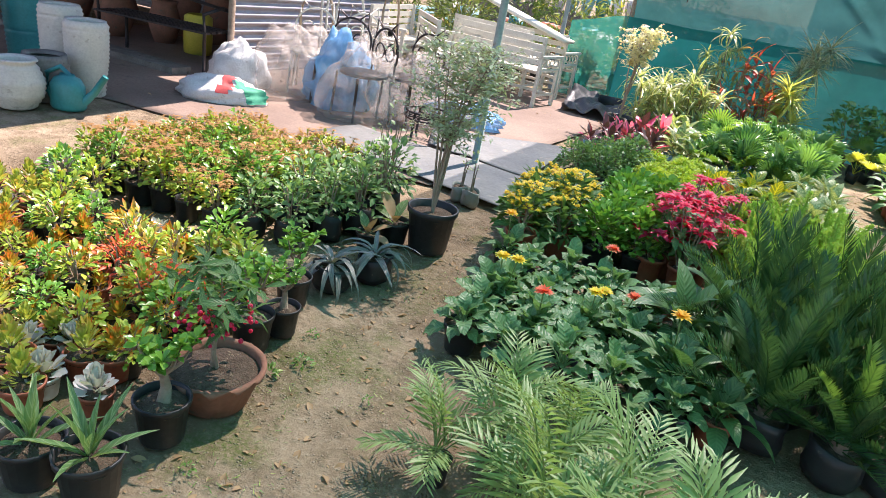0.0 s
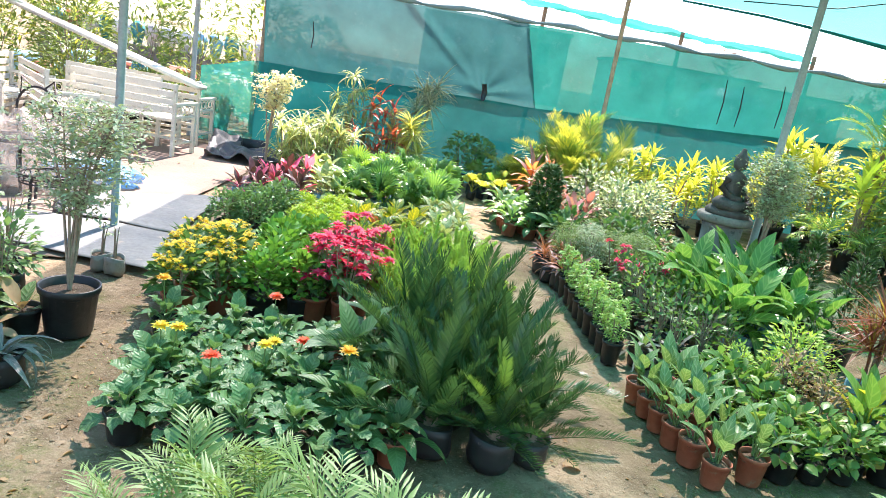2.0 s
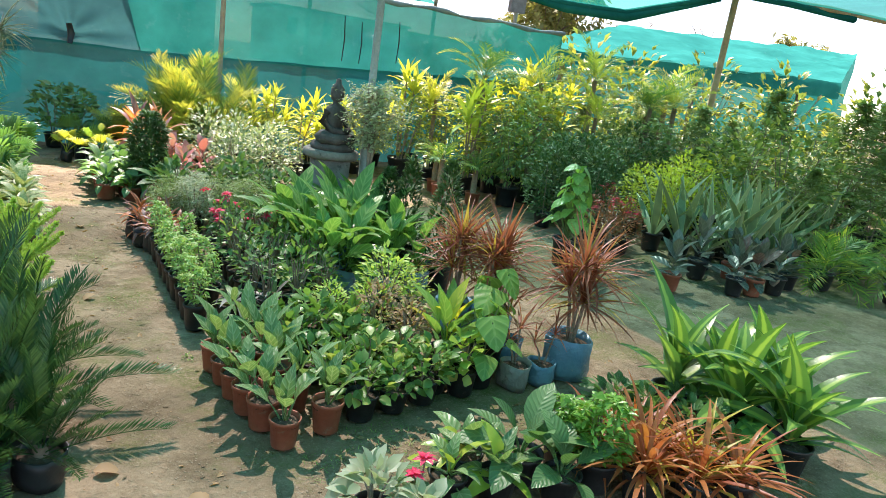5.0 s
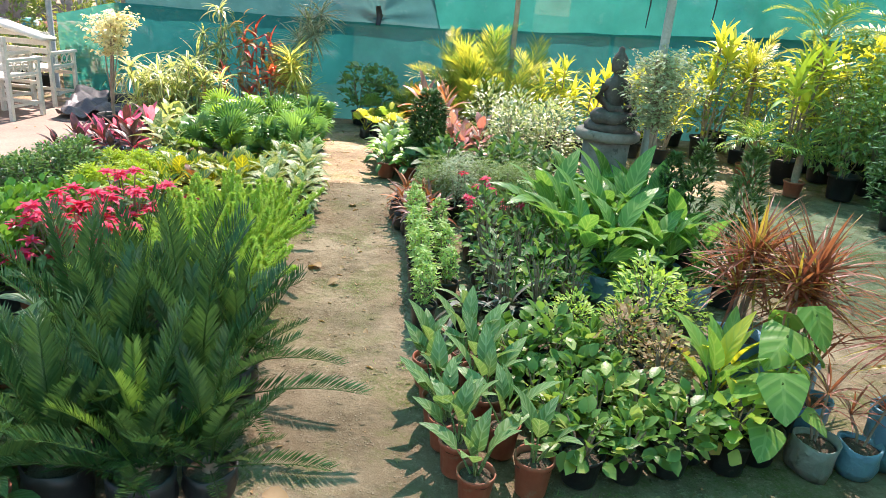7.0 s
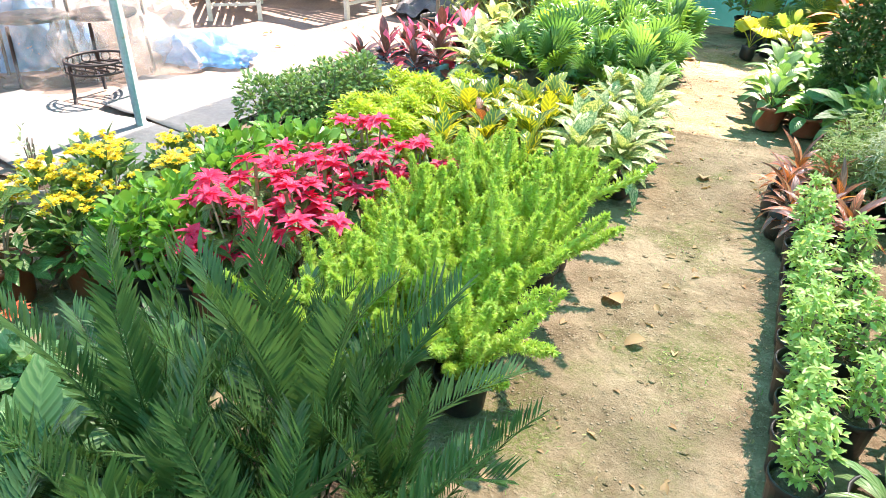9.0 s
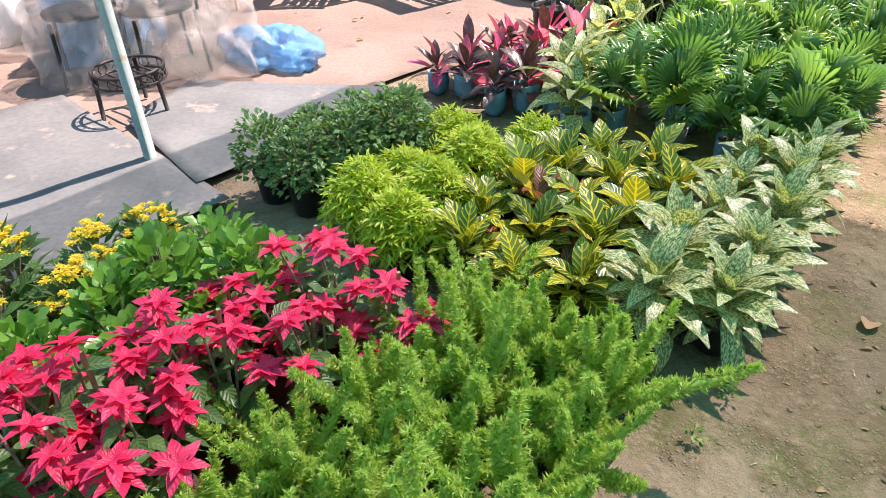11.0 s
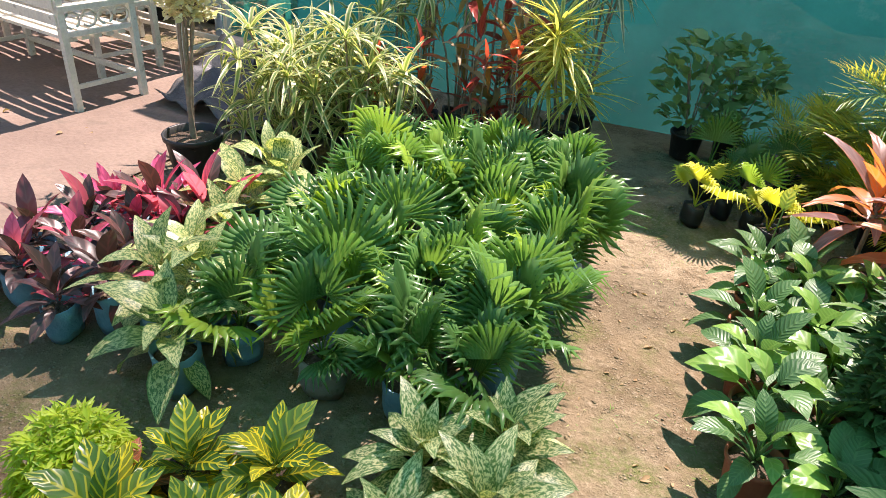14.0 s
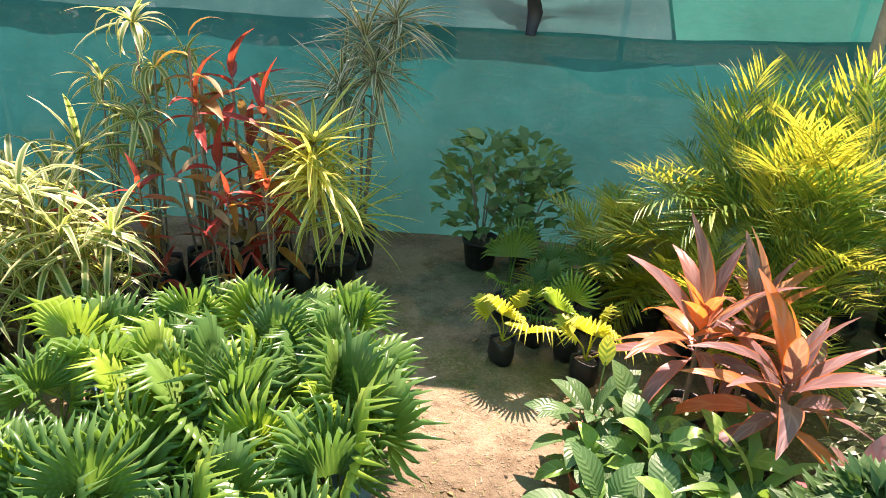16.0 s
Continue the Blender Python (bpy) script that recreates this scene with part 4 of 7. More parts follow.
def put(key, make, spots, s=(0.9, 1.12), turn=True, group="", z=0.0):
    """Plants of one kind at many spots: a few are built, the rest copied."""
    if key not in PROTO:
        PROTO[key] = [make(i) for i in range(min(3, len(spots)))]
        free = list(PROTO[key])
        if group:
            for p in free:
                p["group"] = group
    else:
        free = []
    for i, (x, y, *more) in enumerate(spots):
        k = rng.uniform(*s) * (more[0] if more else 1.0)
        m = Matrix.LocRotScale((x, y, z), Euler((0, 0, rng.uniform(0, 6.28) if turn else 0)), (k, k, k * rng.uniform(0.92, 1.08)))
        if free:
            free.pop(0).matrix_basis = m
        else:
            p = rng.choice(PROTO[key])
            copy_thing(p, m @ Matrix.Diagonal((1 / p.scale.x, 1 / p.scale.y, 1 / p.scale.z, 1)))


def fill(x0, y0, x1, y1, dx, dy, jitter=0.03, skip=0.0, shear=0.0):
    """Spots on a loose grid."""
    out = []
    nx, ny = max(1, round((x1 - x0) / dx)), max(1, round((y1 - y0) / dy))
    for j in range(ny + 1):
        for i in range(nx + 1):
            if rng.random() >= skip:
                out.append((x0 + (x1 - x0) * i / nx + rng.uniform(-jitter, jitter) + shear * j, y0 + (y1 - y0) * j / ny + rng.uniform(-jitter, jitter)))
    return out


# ---------------------------------------------------------------- the large structure
def ground_height(x, y):
    return 0.012 * noise.noise((x * 0.9, y * 0.9, 0.3)) + 0.006 * noise.noise((x * 4.1, y * 4.1, 1.7)) - 0.012


def build_ground():
    xs = [-400, -150, -60, -30, -18, -12] + [-9 + 0.12 * i for i in range(160)] + [12, 16, 25, 60, 150, 400]
    ys = [-300, -100, -30, -10, -5] + [-2 + 0.12 * i for i in range(110)] + [13, 16, 22, 40, 90, 200, 500]
    vs = [(x, y, ground_height(x, y) if -9 < x < 10.5 and -2 < y < 11.5 else -0.012) for y in ys for x in xs]
    w = len(xs)
    fs = [(j * w + i, j * w + i + 1, (j + 1) * w + i + 1, (j + 1) * w + i) for j in range(len(ys) - 1) for i in range(w - 1)]
    tpl = (np.array(vs), fs, np.array([(v[0] / 10, v[1] / 10) for v in vs]))
    solid("ground", tpl, M["dirt"], "trodden brown earth with moss and dry leaf litter", "ground", kind="structure")


def sheet(name, corners, mat, label, cat, n=14, wob=0.01, lift=0.006, kind="", thick=0.003):
    """A cloth or mat lying on the ground between four corners, slightly rumpled."""
    c = [Vector(p) for p in corners]
    vs, fs, uv = [], [], []
    for side in (0, 1):
        for j in range(n + 1):
            for i in range(n + 1):
                u, v = i / n, j / n
                p = c[0].lerp(c[1], u).lerp(c[3].lerp(c[2], u), v)
                k = wob * (noise.noise((p.x * 2.2, p.y * 2.2, 5)) + 0.6 * noise.noise((p.x * 6, p.y * 6, 9)) + 0.5)
                vs.append((p.x, p.y, p.z + lift + max(0, k) - side * thick))
                uv.append((u, v))
    w, o = n + 1, (n + 1) ** 2
    for j in range(n):
        for i in range(n):
            a = j * w + i
            fs.append((a, a + 1, a + w + 1, a + w))
            fs.append((a + o, a + w + o, a + w + 1 + o, a + 1 + o))
    for i in range(n):
        fs += [(i, i + o, i + 1 + o, i + 1), (n * w + i + 1, n * w + i + 1 + o, n * w + i + o, n * w + i)]
        fs += [((i + 1) * w, (i + 1) * w + o, i * w + o, i * w), (i * w + n, i * w + n + o, (i + 1) * w + n + o, (i + 1) * w + n)]
    return solid(name, (np.array(vs), fs, np.array(uv)), mat, label, cat, kind=kind)


def curtain(name, pts_bottom, pts_top, mat, nx=40, nz=10, wob=0.03, seed=0, axis="y", sag=0.0, knot=None):
    """A hanging net between a bottom and a top line (end points), billowing along one axis."""
    vs, fs, uv = [], [], []
    a, b = [Vector(p) for p in pts_bottom], [Vector(p) for p in pts_top]
    for j in range(nz + 1):
        for i in range(nx + 1):
            u, v = i / nx, j / nz
            p = a[0].lerp(a[1], u).lerp(b[0].lerp(b[1], u), v)
            q = wob * (noise.noise((p.x * 1.1 + seed, p.z * 1.6, p.y * 1.1)) + 0.5 * noise.noise((p.x * 3.3, p.z * 4 + seed, p.y * 3.3)))
            if knot:
                dx, dz = p.x - knot[0], p.z - knot[1]
                d, a_ = math.hypot(dx, dz), math.atan2(dz, dx)
                q += min(1, v * 6) * 0.05 * math.exp(-d * 1.1) * min(1, d * 4) * math.sin(7 * a_ + 0.6 * math.sin(3 * a_)) + 0.08 * math.exp(-((dx + 1.15 * dz) / 0.10) ** 2) * (0 < dz < 1.1)
            if axis == "y":
                p = p + Vector((0, q, 0))
            else:
                p = p + Vector((0, 0, q - sag * math.sin(math.pi * u) * math.sin(math.pi * v)))
            if axis == "y" and j == nz:
                p.z += 0.02 * noise.noise((p.x * 2.0, 3.0, seed))
            vs.append(tuple(p))
            uv.append((u, v))
    w = nx + 1
    for j in range(nz):
        for i in range(nx):
            k = j * w + i
            fs.append((k, k + 1, k + w + 1, k + w))
    return mesh_of(name, (np.array(vs), fs, np.array(uv)), mat)


def pole(name, x, y, z1, r, label, mat="steel", lean=(0, 0), cat="pole", z0=0.0):
    tpl = tube([(0, 0, z0 - 0.03), (lean[0] * 0.5, lean[1] * 0.5, z1 * 0.5), (lean[0], lean[1], z1)], r, 12)
    return solid(name, tpl, M[mat], label, cat, m=mT(x, y, 0))


build_ground()
# sunlit sandy yard in front of the shed
sheet("yard_slab", [(-9, 3.3, -0.012), (-3.0, 4.05, -0.012), (-2.55, 9.3, -0.012), (-9, 9.6, -0.012)], M["sand"], "dusty sandy concrete yard with stains", "yard", 40, 0.010, 0.012, "structure")
sheet("ground_mat", [(-4.3, 4.35, 0.0), (-2.42, 3.95, 0.0), (-2.34, 4.82, 0.0), (-4.2, 4.95, 0.0)], M["tarp"], "grey tarpaulin lying flat on the yard", "mat", 18, 0.014, 0.026)
sheet("ground_mat", [(-3.5, 4.98, 0.0), (-2.56, 4.80, 0.0), (-2.52, 6.25, 0.0), (-3.75, 5.55, 0.0)], M["tarp"], "grey tarpaulin with a curled edge on the yard", "mat", 18, 0.014, 0.034)
sheet("black_sheet", [(-3.35, 8.35, 0.0), (-2.45, 8.1, 0.0), (-2.5, 9.35, 0.0), (-3.5, 9.4, 0.0)], M["tarp_black"], "crumpled black plastic sheet by the fence", "sheet", 26, 0.16, 0.022)

# net fence along the end of the path
fence = thing("net_fence", "green shade-net fence with a faded upper panel", "fence", kind="structure")
part("lower_net", curtain("lower_net", [(-3.05, 9.62, -0.03), (1.0, 9.64, -0.03)], [(-3.05, 9.62, 1.21), (1.0, 9.64, 1.21)], M["net_low"], 44, 12, 0.03, 1), fence)
part("lower_net", curtain("lower_net", [(1.0, 9.64, -0.03), (7.6, 9.66, -0.03)], [(1.0, 9.64, 1.21), (7.6, 9.66, 1.52)], M["net_low"], 60, 12, 0.03, 1), fence)
part("upper_net", curtain("upper_net", [(0.88, 9.72, 1.18), (7.6, 9.72, 1.46)], [(0.55, 9.72, 2.33), (7.6, 9.70, 2.40)], M["net"], 60, 14, 0.04, 4), fence)
part("faded_net", curtain("faded_net", [(-3.0, 9.71, 1.17), (0.9, 9.71, 1.18)], [(-3.05, 9.68, 2.30), (0.57, 9.68, 2.33)], M["net_grey"], 130, 44, 0.05, 7, knot=(0.10, 1.30)), fence, label="faded grey-green net panel")
part("top_hem", mesh_of("top_hem", tube([(-3.05 + 10.65 * i / 40, 9.68, 2.31 + 0.06 * min(1, i / 12) + 0.02 * math.sin(i * 1.3)) for i in range(41)], [0.03 + 0.014 * math.sin(i * 2.1) for i in range(41)], 8), M["net_hem"]), fence, label="rolled weathered top hem")
for x, h in ((-3.05, 2.3), (7.6, 2.4)):
    part("post", mesh_of("post", tube([(x, 9.78, -0.03), (x + 0.01, 9.78, h)], 0.035, 8), M["bark"]), fence)
# black tubes laid on the net as dark strips, thickest at x = 0.10
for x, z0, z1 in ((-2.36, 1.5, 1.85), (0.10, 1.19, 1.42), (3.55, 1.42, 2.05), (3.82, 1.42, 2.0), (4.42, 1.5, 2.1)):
    part("tear", mesh_of("tear", tube([(x, 9.60, z0), (x + 0.015, 9.60, (z0 + z1) / 2), (x - 0.01, 9.60, z1)], [0.006, 0.01, 0.006] if x != 0.10 else [0.03, 0.045, 0.035], 6), M["black"]), fence, label="dark upright strip on the net")
part("side_net", curtain("side_net", [(-3.85, 9.75, 0.0), (-3.05, 9.62, 0.0)], [(-3.85, 9.75, 1.02), (-3.05, 9.62, 1.21)], M["net_thin"], 14, 8, 0.03, 3), fence)

# shade net over the beds
roof = thing("shade_roof", "green shade net stretched overhead on bamboo beams", "shade net", kind="structure")


def net_between(name, a, b, mat, nx=40, ny=24, wob=0.08, seed=0, sag=0.0):
    """A stretched net between two lines of points, rumpled and sagging."""
    def along(line, t):
        k = t * (len(line) - 1)
        i = min(int(k), len(line) - 2)
        return Vector(line[i]).lerp(Vector(line[i + 1]), k - i)
    vs, fs, uv = [], [], []
    for j in range(ny + 1):
        for i in range(nx + 1):
            u, v = i / nx, j / ny
            p = along(a, u).lerp(along(b, u), v)
            edge = math.sin(math.pi * u) * math.sin(math.pi * v)
            p.z += wob * min(1, 4 * edge) * (noise.noise((p.x * 0.9 + seed, p.y * 0.9, 0)) + 0.5 * noise.noise((p.x * 2.7, p.y * 2.7 + seed, 0))) - sag * edge
            vs.append(tuple(p))
            uv.append((u, v))
    w = nx + 1
    fs = [(j * w + i, j * w + i + 1, (j + 1) * w + i + 1, (j + 1) * w + i) for j in range(ny) for i in range(nx)]
    return mesh_of(name, (np.array(vs), fs, np.array(uv)), mat)


TOP = (9.35, 7.78, 3.33)
HEM = [(2.1, 8.2, 2.80), (3.15, 8.22, 2.80), (4.1, 8.5, 2.80), (5.8, 8.86, 2.75), (7.9, 8.62, 2.82), TOP]
BEAM = [(3.6, 5.45, 3.05), (4.2, 6.0, 3.10), (5.4, 6.35, 3.15), (6.5, 6.72, 3.20), (8.0, 7.3, 3.27), TOP]
part("roof_net", net_between("roof_net", [(-3.1, -4.0, 2.85), (-2.8, 2.0, 2.82), (-2.5, 8.1, 2.80)], [(4.3, -4.0, 3.3), (3.6, 5.45, 3.05), (2.1, 8.2, 2.80)], M["net_roof"], 50, 40, 0.09, 2, 0.12), roof)
part("roof_net", net_between("roof_net", BEAM, HEM, M["net_roof_mid"], 44, 16, 0.07, 11, 0.05), roof)
part("roof_net", net_between("roof_net", [*BEAM, (11.0, 7.2, 3.36), (14.0, 7.0, 3.45)], [(4.3, -4.0, 3.3), (6.5, -4.0, 3.4), (9.0, -4.0, 3.5), (11.0, -4.0, 3.6), (14.0, -4.0, 3.7)], M["net_roof_dense"], 44, 34, 0.08, 8, 0.1), roof)
part("beam", mesh_of("beam", tube([*BEAM, (11.0, 7.2, 3.36), (14.0, 7.0, 3.45)], 0.05, 9), M["bamboo"]), roof)
part("rope", mesh_of("rope", tube([(2.6, 7.7, 2.82), (3.4, 7.2, 2.84), (4.1, 6.2, 3.02)], 0.007, 5), M["black"]), roof)
part("rope", mesh_of("rope", tube([(3.9, 4.9, 2.98), (6.0, 5.3, 3.08), (9.0, 5.2, 3.2)], 0.007, 5), M["black"]), roof)
part("gathered_hem", mesh_of("gathered_hem", tube([(x, y, z - 0.02) for x, y, z in HEM] + [(10.2, 7.35, 3.30), (11.7, 7.15, 3.30)], [0.012, 0.014, 0.018, 0.035, 0.05, 0.04, 0.05, 0.06], 8), M["net_low"]), roof, label="bunched lower hem of the net")
part("hem_fold", mesh_of("hem_fold", tube([(5.6, 8.84, 2.74), (6.8, 8.76, 2.68), (7.9, 8.6, 2.72), (9.2, 7.9, 3.2)], [0.01, 0.06, 0.07, 0.02], 8), M["net_low"]), roof, label="sagging fold of net under the hem")
for i in range(6):
    x = 5.0 + i * 0.36 + rng.uniform(-0.15, 0.15)
    y, z, d = 6.24 + (x - 5.0) * 0.31, 3.10 + (x - 5.0) * 0.045, rng.uniform(0.06, 0.26)
    part("rag", mesh_of("rag", tube([(x, y, z), (x + rng.uniform(-0.03, 0.03), y, z - d * 0.5), (x + rng.uniform(-0.07, 0.07), y, z - d)], [0.008, rng.uniform(0.01, 0.022), 0.004], 5), M["net_low"]), roof)

pole("roof_pole", -2.99, 4.82, 3.0, 0.030, "galvanised pipe post standing on the grey mat", "steel")
pole("roof_pole", -4.0, 9.9, 3.0, 0.035, "galvanised pipe post by the white benches", "steel")
pole("roof_pole", 1.82, 9.45, 3.2, 0.032, "slim bamboo post by the net fence", "bamboo")
pole("roof_pole", 2.06, 5.17, 3.0, 0.030, "pale pipe post beside the stone statue", "steel", (0.03, 0.05))
pole("roof_pole", 9.37, 7.76, 3.36, 0.052, "bamboo post holding the shade net", "bamboo")
lamp = thing("solar_lamp", "small solar lamp panel on a thin pole", "solar lamp", m=mT(7.7, 11.35, 0))
part("lamp_pole", mesh_of("lamp_pole", tube([(0, 0, 0), (0, 0, 2.75)], 0.04, 8), M["steel"]), lamp)
part("panel", mesh_of("panel", block(-0.17, -0.05, 2.75, 0.17, 0.05, 3.05), M["pedestal"], False), lamp)

# second shade tent beyond the right-hand bushes
tent = thing("shade_tent", "pale green shade tent with a ragged hem", "shade tent")
part("tent_top", curtain("tent_top", [(7.6, 10.9, 2.15), (15.0, 9.0, 2.45)], [(14.0, 15.2, 3.42), (24.0, 14.0, 4.0)], M["net_tent"], 40, 20, 0.12, 5, "z", 0.1), tent)
part("tent_side", curtain("tent_side", [(14.0, 15.2, 0.0), (24.0, 14.0, 0.0)], [(14.0, 15.2, 3.4), (24.0, 14.0, 3.95)], M["net"], 30, 8, 0.10, 15, "y"), tent)
part("tent_side", curtain("tent_side", [(8.6, 11.9, 0.0), (14.0, 15.2, 0.0)], [(8.6, 11.9, 2.3), (14.0, 15.2, 3.4)], M["net"], 30, 8, 0.10, 16, "y"), tent)
part("tent_hem", curtain("tent_hem", [(7.6, 10.88, 1.95), (15.0, 8.98, 2.1)], [(7.6, 10.9, 2.16), (15.0, 9.0, 2.46)], M["net"], 40, 4, 0.08, 6, "y"), tent)
for x, y in ((8.6, 10.7), (11.6, 9.95), (14.2, 9.3)):
    part("tent_post", mesh_of("tent_post", tube([(x, y + 0.1, -0.02), (x, y + 0.1, 2.2)], 0.05, 8), M["bark"]), tent)


def far_canopy(x0, x1, y, z):
    c = thing("far_canopy", "green net canopy beyond the fence", "canopy")
    part("canopy_net", curtain("canopy_net", [(x0, y, z), (x1, y, z - 0.1)], [(x0 - 0.5, y + 3, z + 0.5), (x1, y + 3, z + 0.35)], M["net_tent"], 24, 8, 0.12, 9, "z", 0.1), c)
    for x in (x0 + 0.2, (x0 + x1) / 2, x1 - 0.2):
        part("canopy_pole", mesh_of("canopy_pole", tube([(x, y + 0.1, -0.02), (x, y + 0.1, z + 0.05)], 0.05, 8), M["bark"]), c)


far_canopy(1.8, 9.0, 16.5, 3.25)


def far_house(x, y, w, d, h, mat, label, n=3):
    hs = thing("house", label, "house", "far houses", mT(x, y, 0))
    part("wall", mesh_of("wall", block(-w / 2, -d / 2, -0.1, w / 2, d / 2, h), M[mat], False), hs)
    part("roof", mesh_of("roof", block(-w / 2 - 0.2, -d / 2 - 0.2, h, w / 2 + 0.2, d / 2 + 0.2, h + 0.25), M["pedestal"], False), hs)
    for i in range(n):
        xx = -w / 2 + w * (i + 0.5) / n
        part("window", mesh_of("window", block(xx - 0.45, -d / 2 - 0.04, h * 0.55, xx + 0.45, -d / 2 + 0.02, h * 0.85), M["black"], False), hs)


far_house(6, 62, 12, 8, 5.6, "pink_wall", "distant pink plastered house beyond the fence")
far_house(26, 70, 14, 8, 5.0, "white_wall", "distant white flat-roofed house beyond the fence", 4)
far_house(39, 72, 9, 8, 4.6, "white_wall", "distant pale low house beyond the fence", 2)
solid("blue_tarp_heap", lathe([(2.6, 0), (2.4, 2.2), (1.5, 3.0), (0.2, 3.25)], 16, 0.15, 3), M["bluefilm"], "distant heap under a blue tarpaulin", "tarpaulin", m=mT(19, 42, 0))


def far_tree(x, y, h, r_, mat, seed, label, leaves=True, trunk=0.12):
    r = random.Random(seed)
    root = thing("tree", label, "tree", "far trees", mT(x, y, 0))
    tr, a = Acc(), Acc()
    tr.add(tube([(0, 0, -0.1), (0.1, 0, h * 0.3), (0, 0.1, h * 0.6), (0.1, 0, h * 0.9)], [trunk, trunk * 0.8, trunk * 0.5, trunk * 0.15], 8, False))
    t = blade(0.32, 0.14, 2, "oval", 30, 0.1)
    for i in range(34):
        az, k = r.uniform(0, 6.28), r.uniform(0.25, 0.9)
        ln = r_ * r.uniform(0.5, 1.0) * (1.2 - k * 0.7)
        b = (0, 0, h * k)
        e = (ln * math.cos(az), ln * math.sin(az), h * k + ln * r.uniform(0.2, 0.9))
        mid = ((b[0] + e[0]) / 2, (b[1] + e[1]) / 2, (b[2] + e[2]) / 2 - 0.1)
        tr.add(tube([b, mid, e], [trunk * 0.3, trunk * 0.2, trunk * 0.06], 5, False))
        for j in range(4):
            f = r.uniform(0.4, 1.0)
            s0 = tuple(b[c] + (e[c] - b[c]) * f for c in range(3))
            e2 = tuple(s0[c] + r.uniform(-0.5, 0.5) * r_ * 0.35 + (0.2 if c == 2 else 0) for c in range(3))
            tr.add(tube([s0, e2], [trunk * 0.08, trunk * 0.03], 4, False))
            if leaves:
                for q in range(60):
                    f2 = r.uniform(0.1, 1.15)
                    p = [s0[c] + (e2[c] - s0[c]) * f2 + r.gauss(0, 0.16) for c in range(3)]
                    a.add(t, aim(*p, r.uniform(0, 360), r.uniform(-50, 30), r.uniform(-40, 40), r.uniform(0.5, 1.0)))
    part("trunk", tr.mesh("trunk", M["bark"]), root)
    if leaves:
        part("crown", a.mesh("crown", mat), root)
    return root


far_tree(14.6, 19.0, 4.6, 2.9, L["treefar"], 1, "leafy yellow-green tree behind the shade tent")
far_tree(20.5, 21.5, 4.3, 2.6, L["treefar"], 2, "bare grey branching tree behind the shade tent", False, 0.1)
far_tree(26.0, 22.0, 4.8, 2.8, L["treefar"], 5, "bare winter tree far behind the tent", False, 0.12)
far_tree(29.0, 19.0, 4.2, 2.3, L["treefar"], 3, "sparse tree far behind the tent", True, 0.1)
far_tree(23.0, 52.0, 7.0, 2.6, L["treefar"], 4, "bare tree beyond the fence", False, 0.14)

# ---------------------------------------------------------------- the long bed between the two paths
BAGS = ("bluebag", "greybag", "blackbag")
put("bamboo", lambda i: palm("bamboo_palm", "pale green feathery bamboo palm in a small black pot", "palm", L["bamboo"], 18, 0.32, 0.11, 12, ("black", 0.055, 0.12), 3 + i, 60, (86, 18), 0.068, 55, 10, 22, (0.7, 1.1), 0.03, 0.1, cluster=3),
    [(-1.60, 1.40, 0.8), (-1.48, 1.62), (-1.30, 1.45), (-1.22, 1.22), (-1.02, 1.40), (-1.02, 1.16), (-0.86, 1.22), (-1.30, 1.75, 0.9)], group="bamboo palms")
put("gerbera", lambda i: gerbera(i), fill(-1.88, 2.15, -1.02, 3.02, 0.2, 0.19, 0.03), group="gerberas")
put("gerbera_y", lambda i: gerbera(9, "yellow"), [(-1.86, 2.50), (-1.45, 2.52)], group="gerberas")
put("gerbera_c", lambda i: gerbera(12, "coral"), [(-1.62, 2.36), (-1.35, 2.62), (-1.5, 2.98)], group="gerberas")
put("gerbera_o", lambda i: gerbera(11, "orange"), [(-1.05, 2.42), (-2.02, 3.05)], group="gerberas")
put("spath", lambda i: rosette("peace_lily", "peace lily with broad glossy dark green leaves", "peace lily", L["spath"], 0.2, 0.085, 15, ("terra", 0.085, 0.14), "lance", 65, (80, 12), 0.07, 0, 4 + i, segs=6),
    [(-0.85, 2.22, 0.85), (-1.08, 2.75, 1.1), (-0.98, 3.02, 1.1), (-0.80, 2.55), (-1.02, 2.35)], group="peace lilies")
put("mum", lambda i: bush("chrysanthemum", "yellow flowering pot plant with dark leaves", "flower", L["deep"], 0.14, 0.24, 150, 0.075, ("terra", 0.085, 0.14), "oval", i, 0.02, flowers=(L["yellow"], 26, flower_cluster)),
    [(-1.88, 3.52), (-2.06, 3.35), (-2.10, 3.60), (-1.95, 3.76), (-2.14, 3.88), (-2.02, 4.12), (-1.86, 3.98), (-2.0, 4.3)], group="yellow pot flowers")
put("kal", lambda i: bush("kalanchoe", "kalanchoe with fleshy bright green leaves", "kalanchoe", L["kal"], 0.15, 0.31, 300, 0.046, ("black", 0.08, 0.13), "spoon", i, 0.04, width=0.8, segs=3, droop=10),
    fill(-1.66, 3.58, -1.42, 4.35, 0.22, 0.19, 0.03), group="kalanchoes")
put("poin", lambda i: poinsettia(i), [(-1.36, 3.62), (-1.18, 3.60), (-1.30, 3.75), (-1.12, 3.80), (-1.38, 3.98), (-1.16, 4.02), (-1.30, 4.22), (-1.08, 4.26), (-1.22, 4.46), (-1.02, 4.45)], (0.95, 1.1))
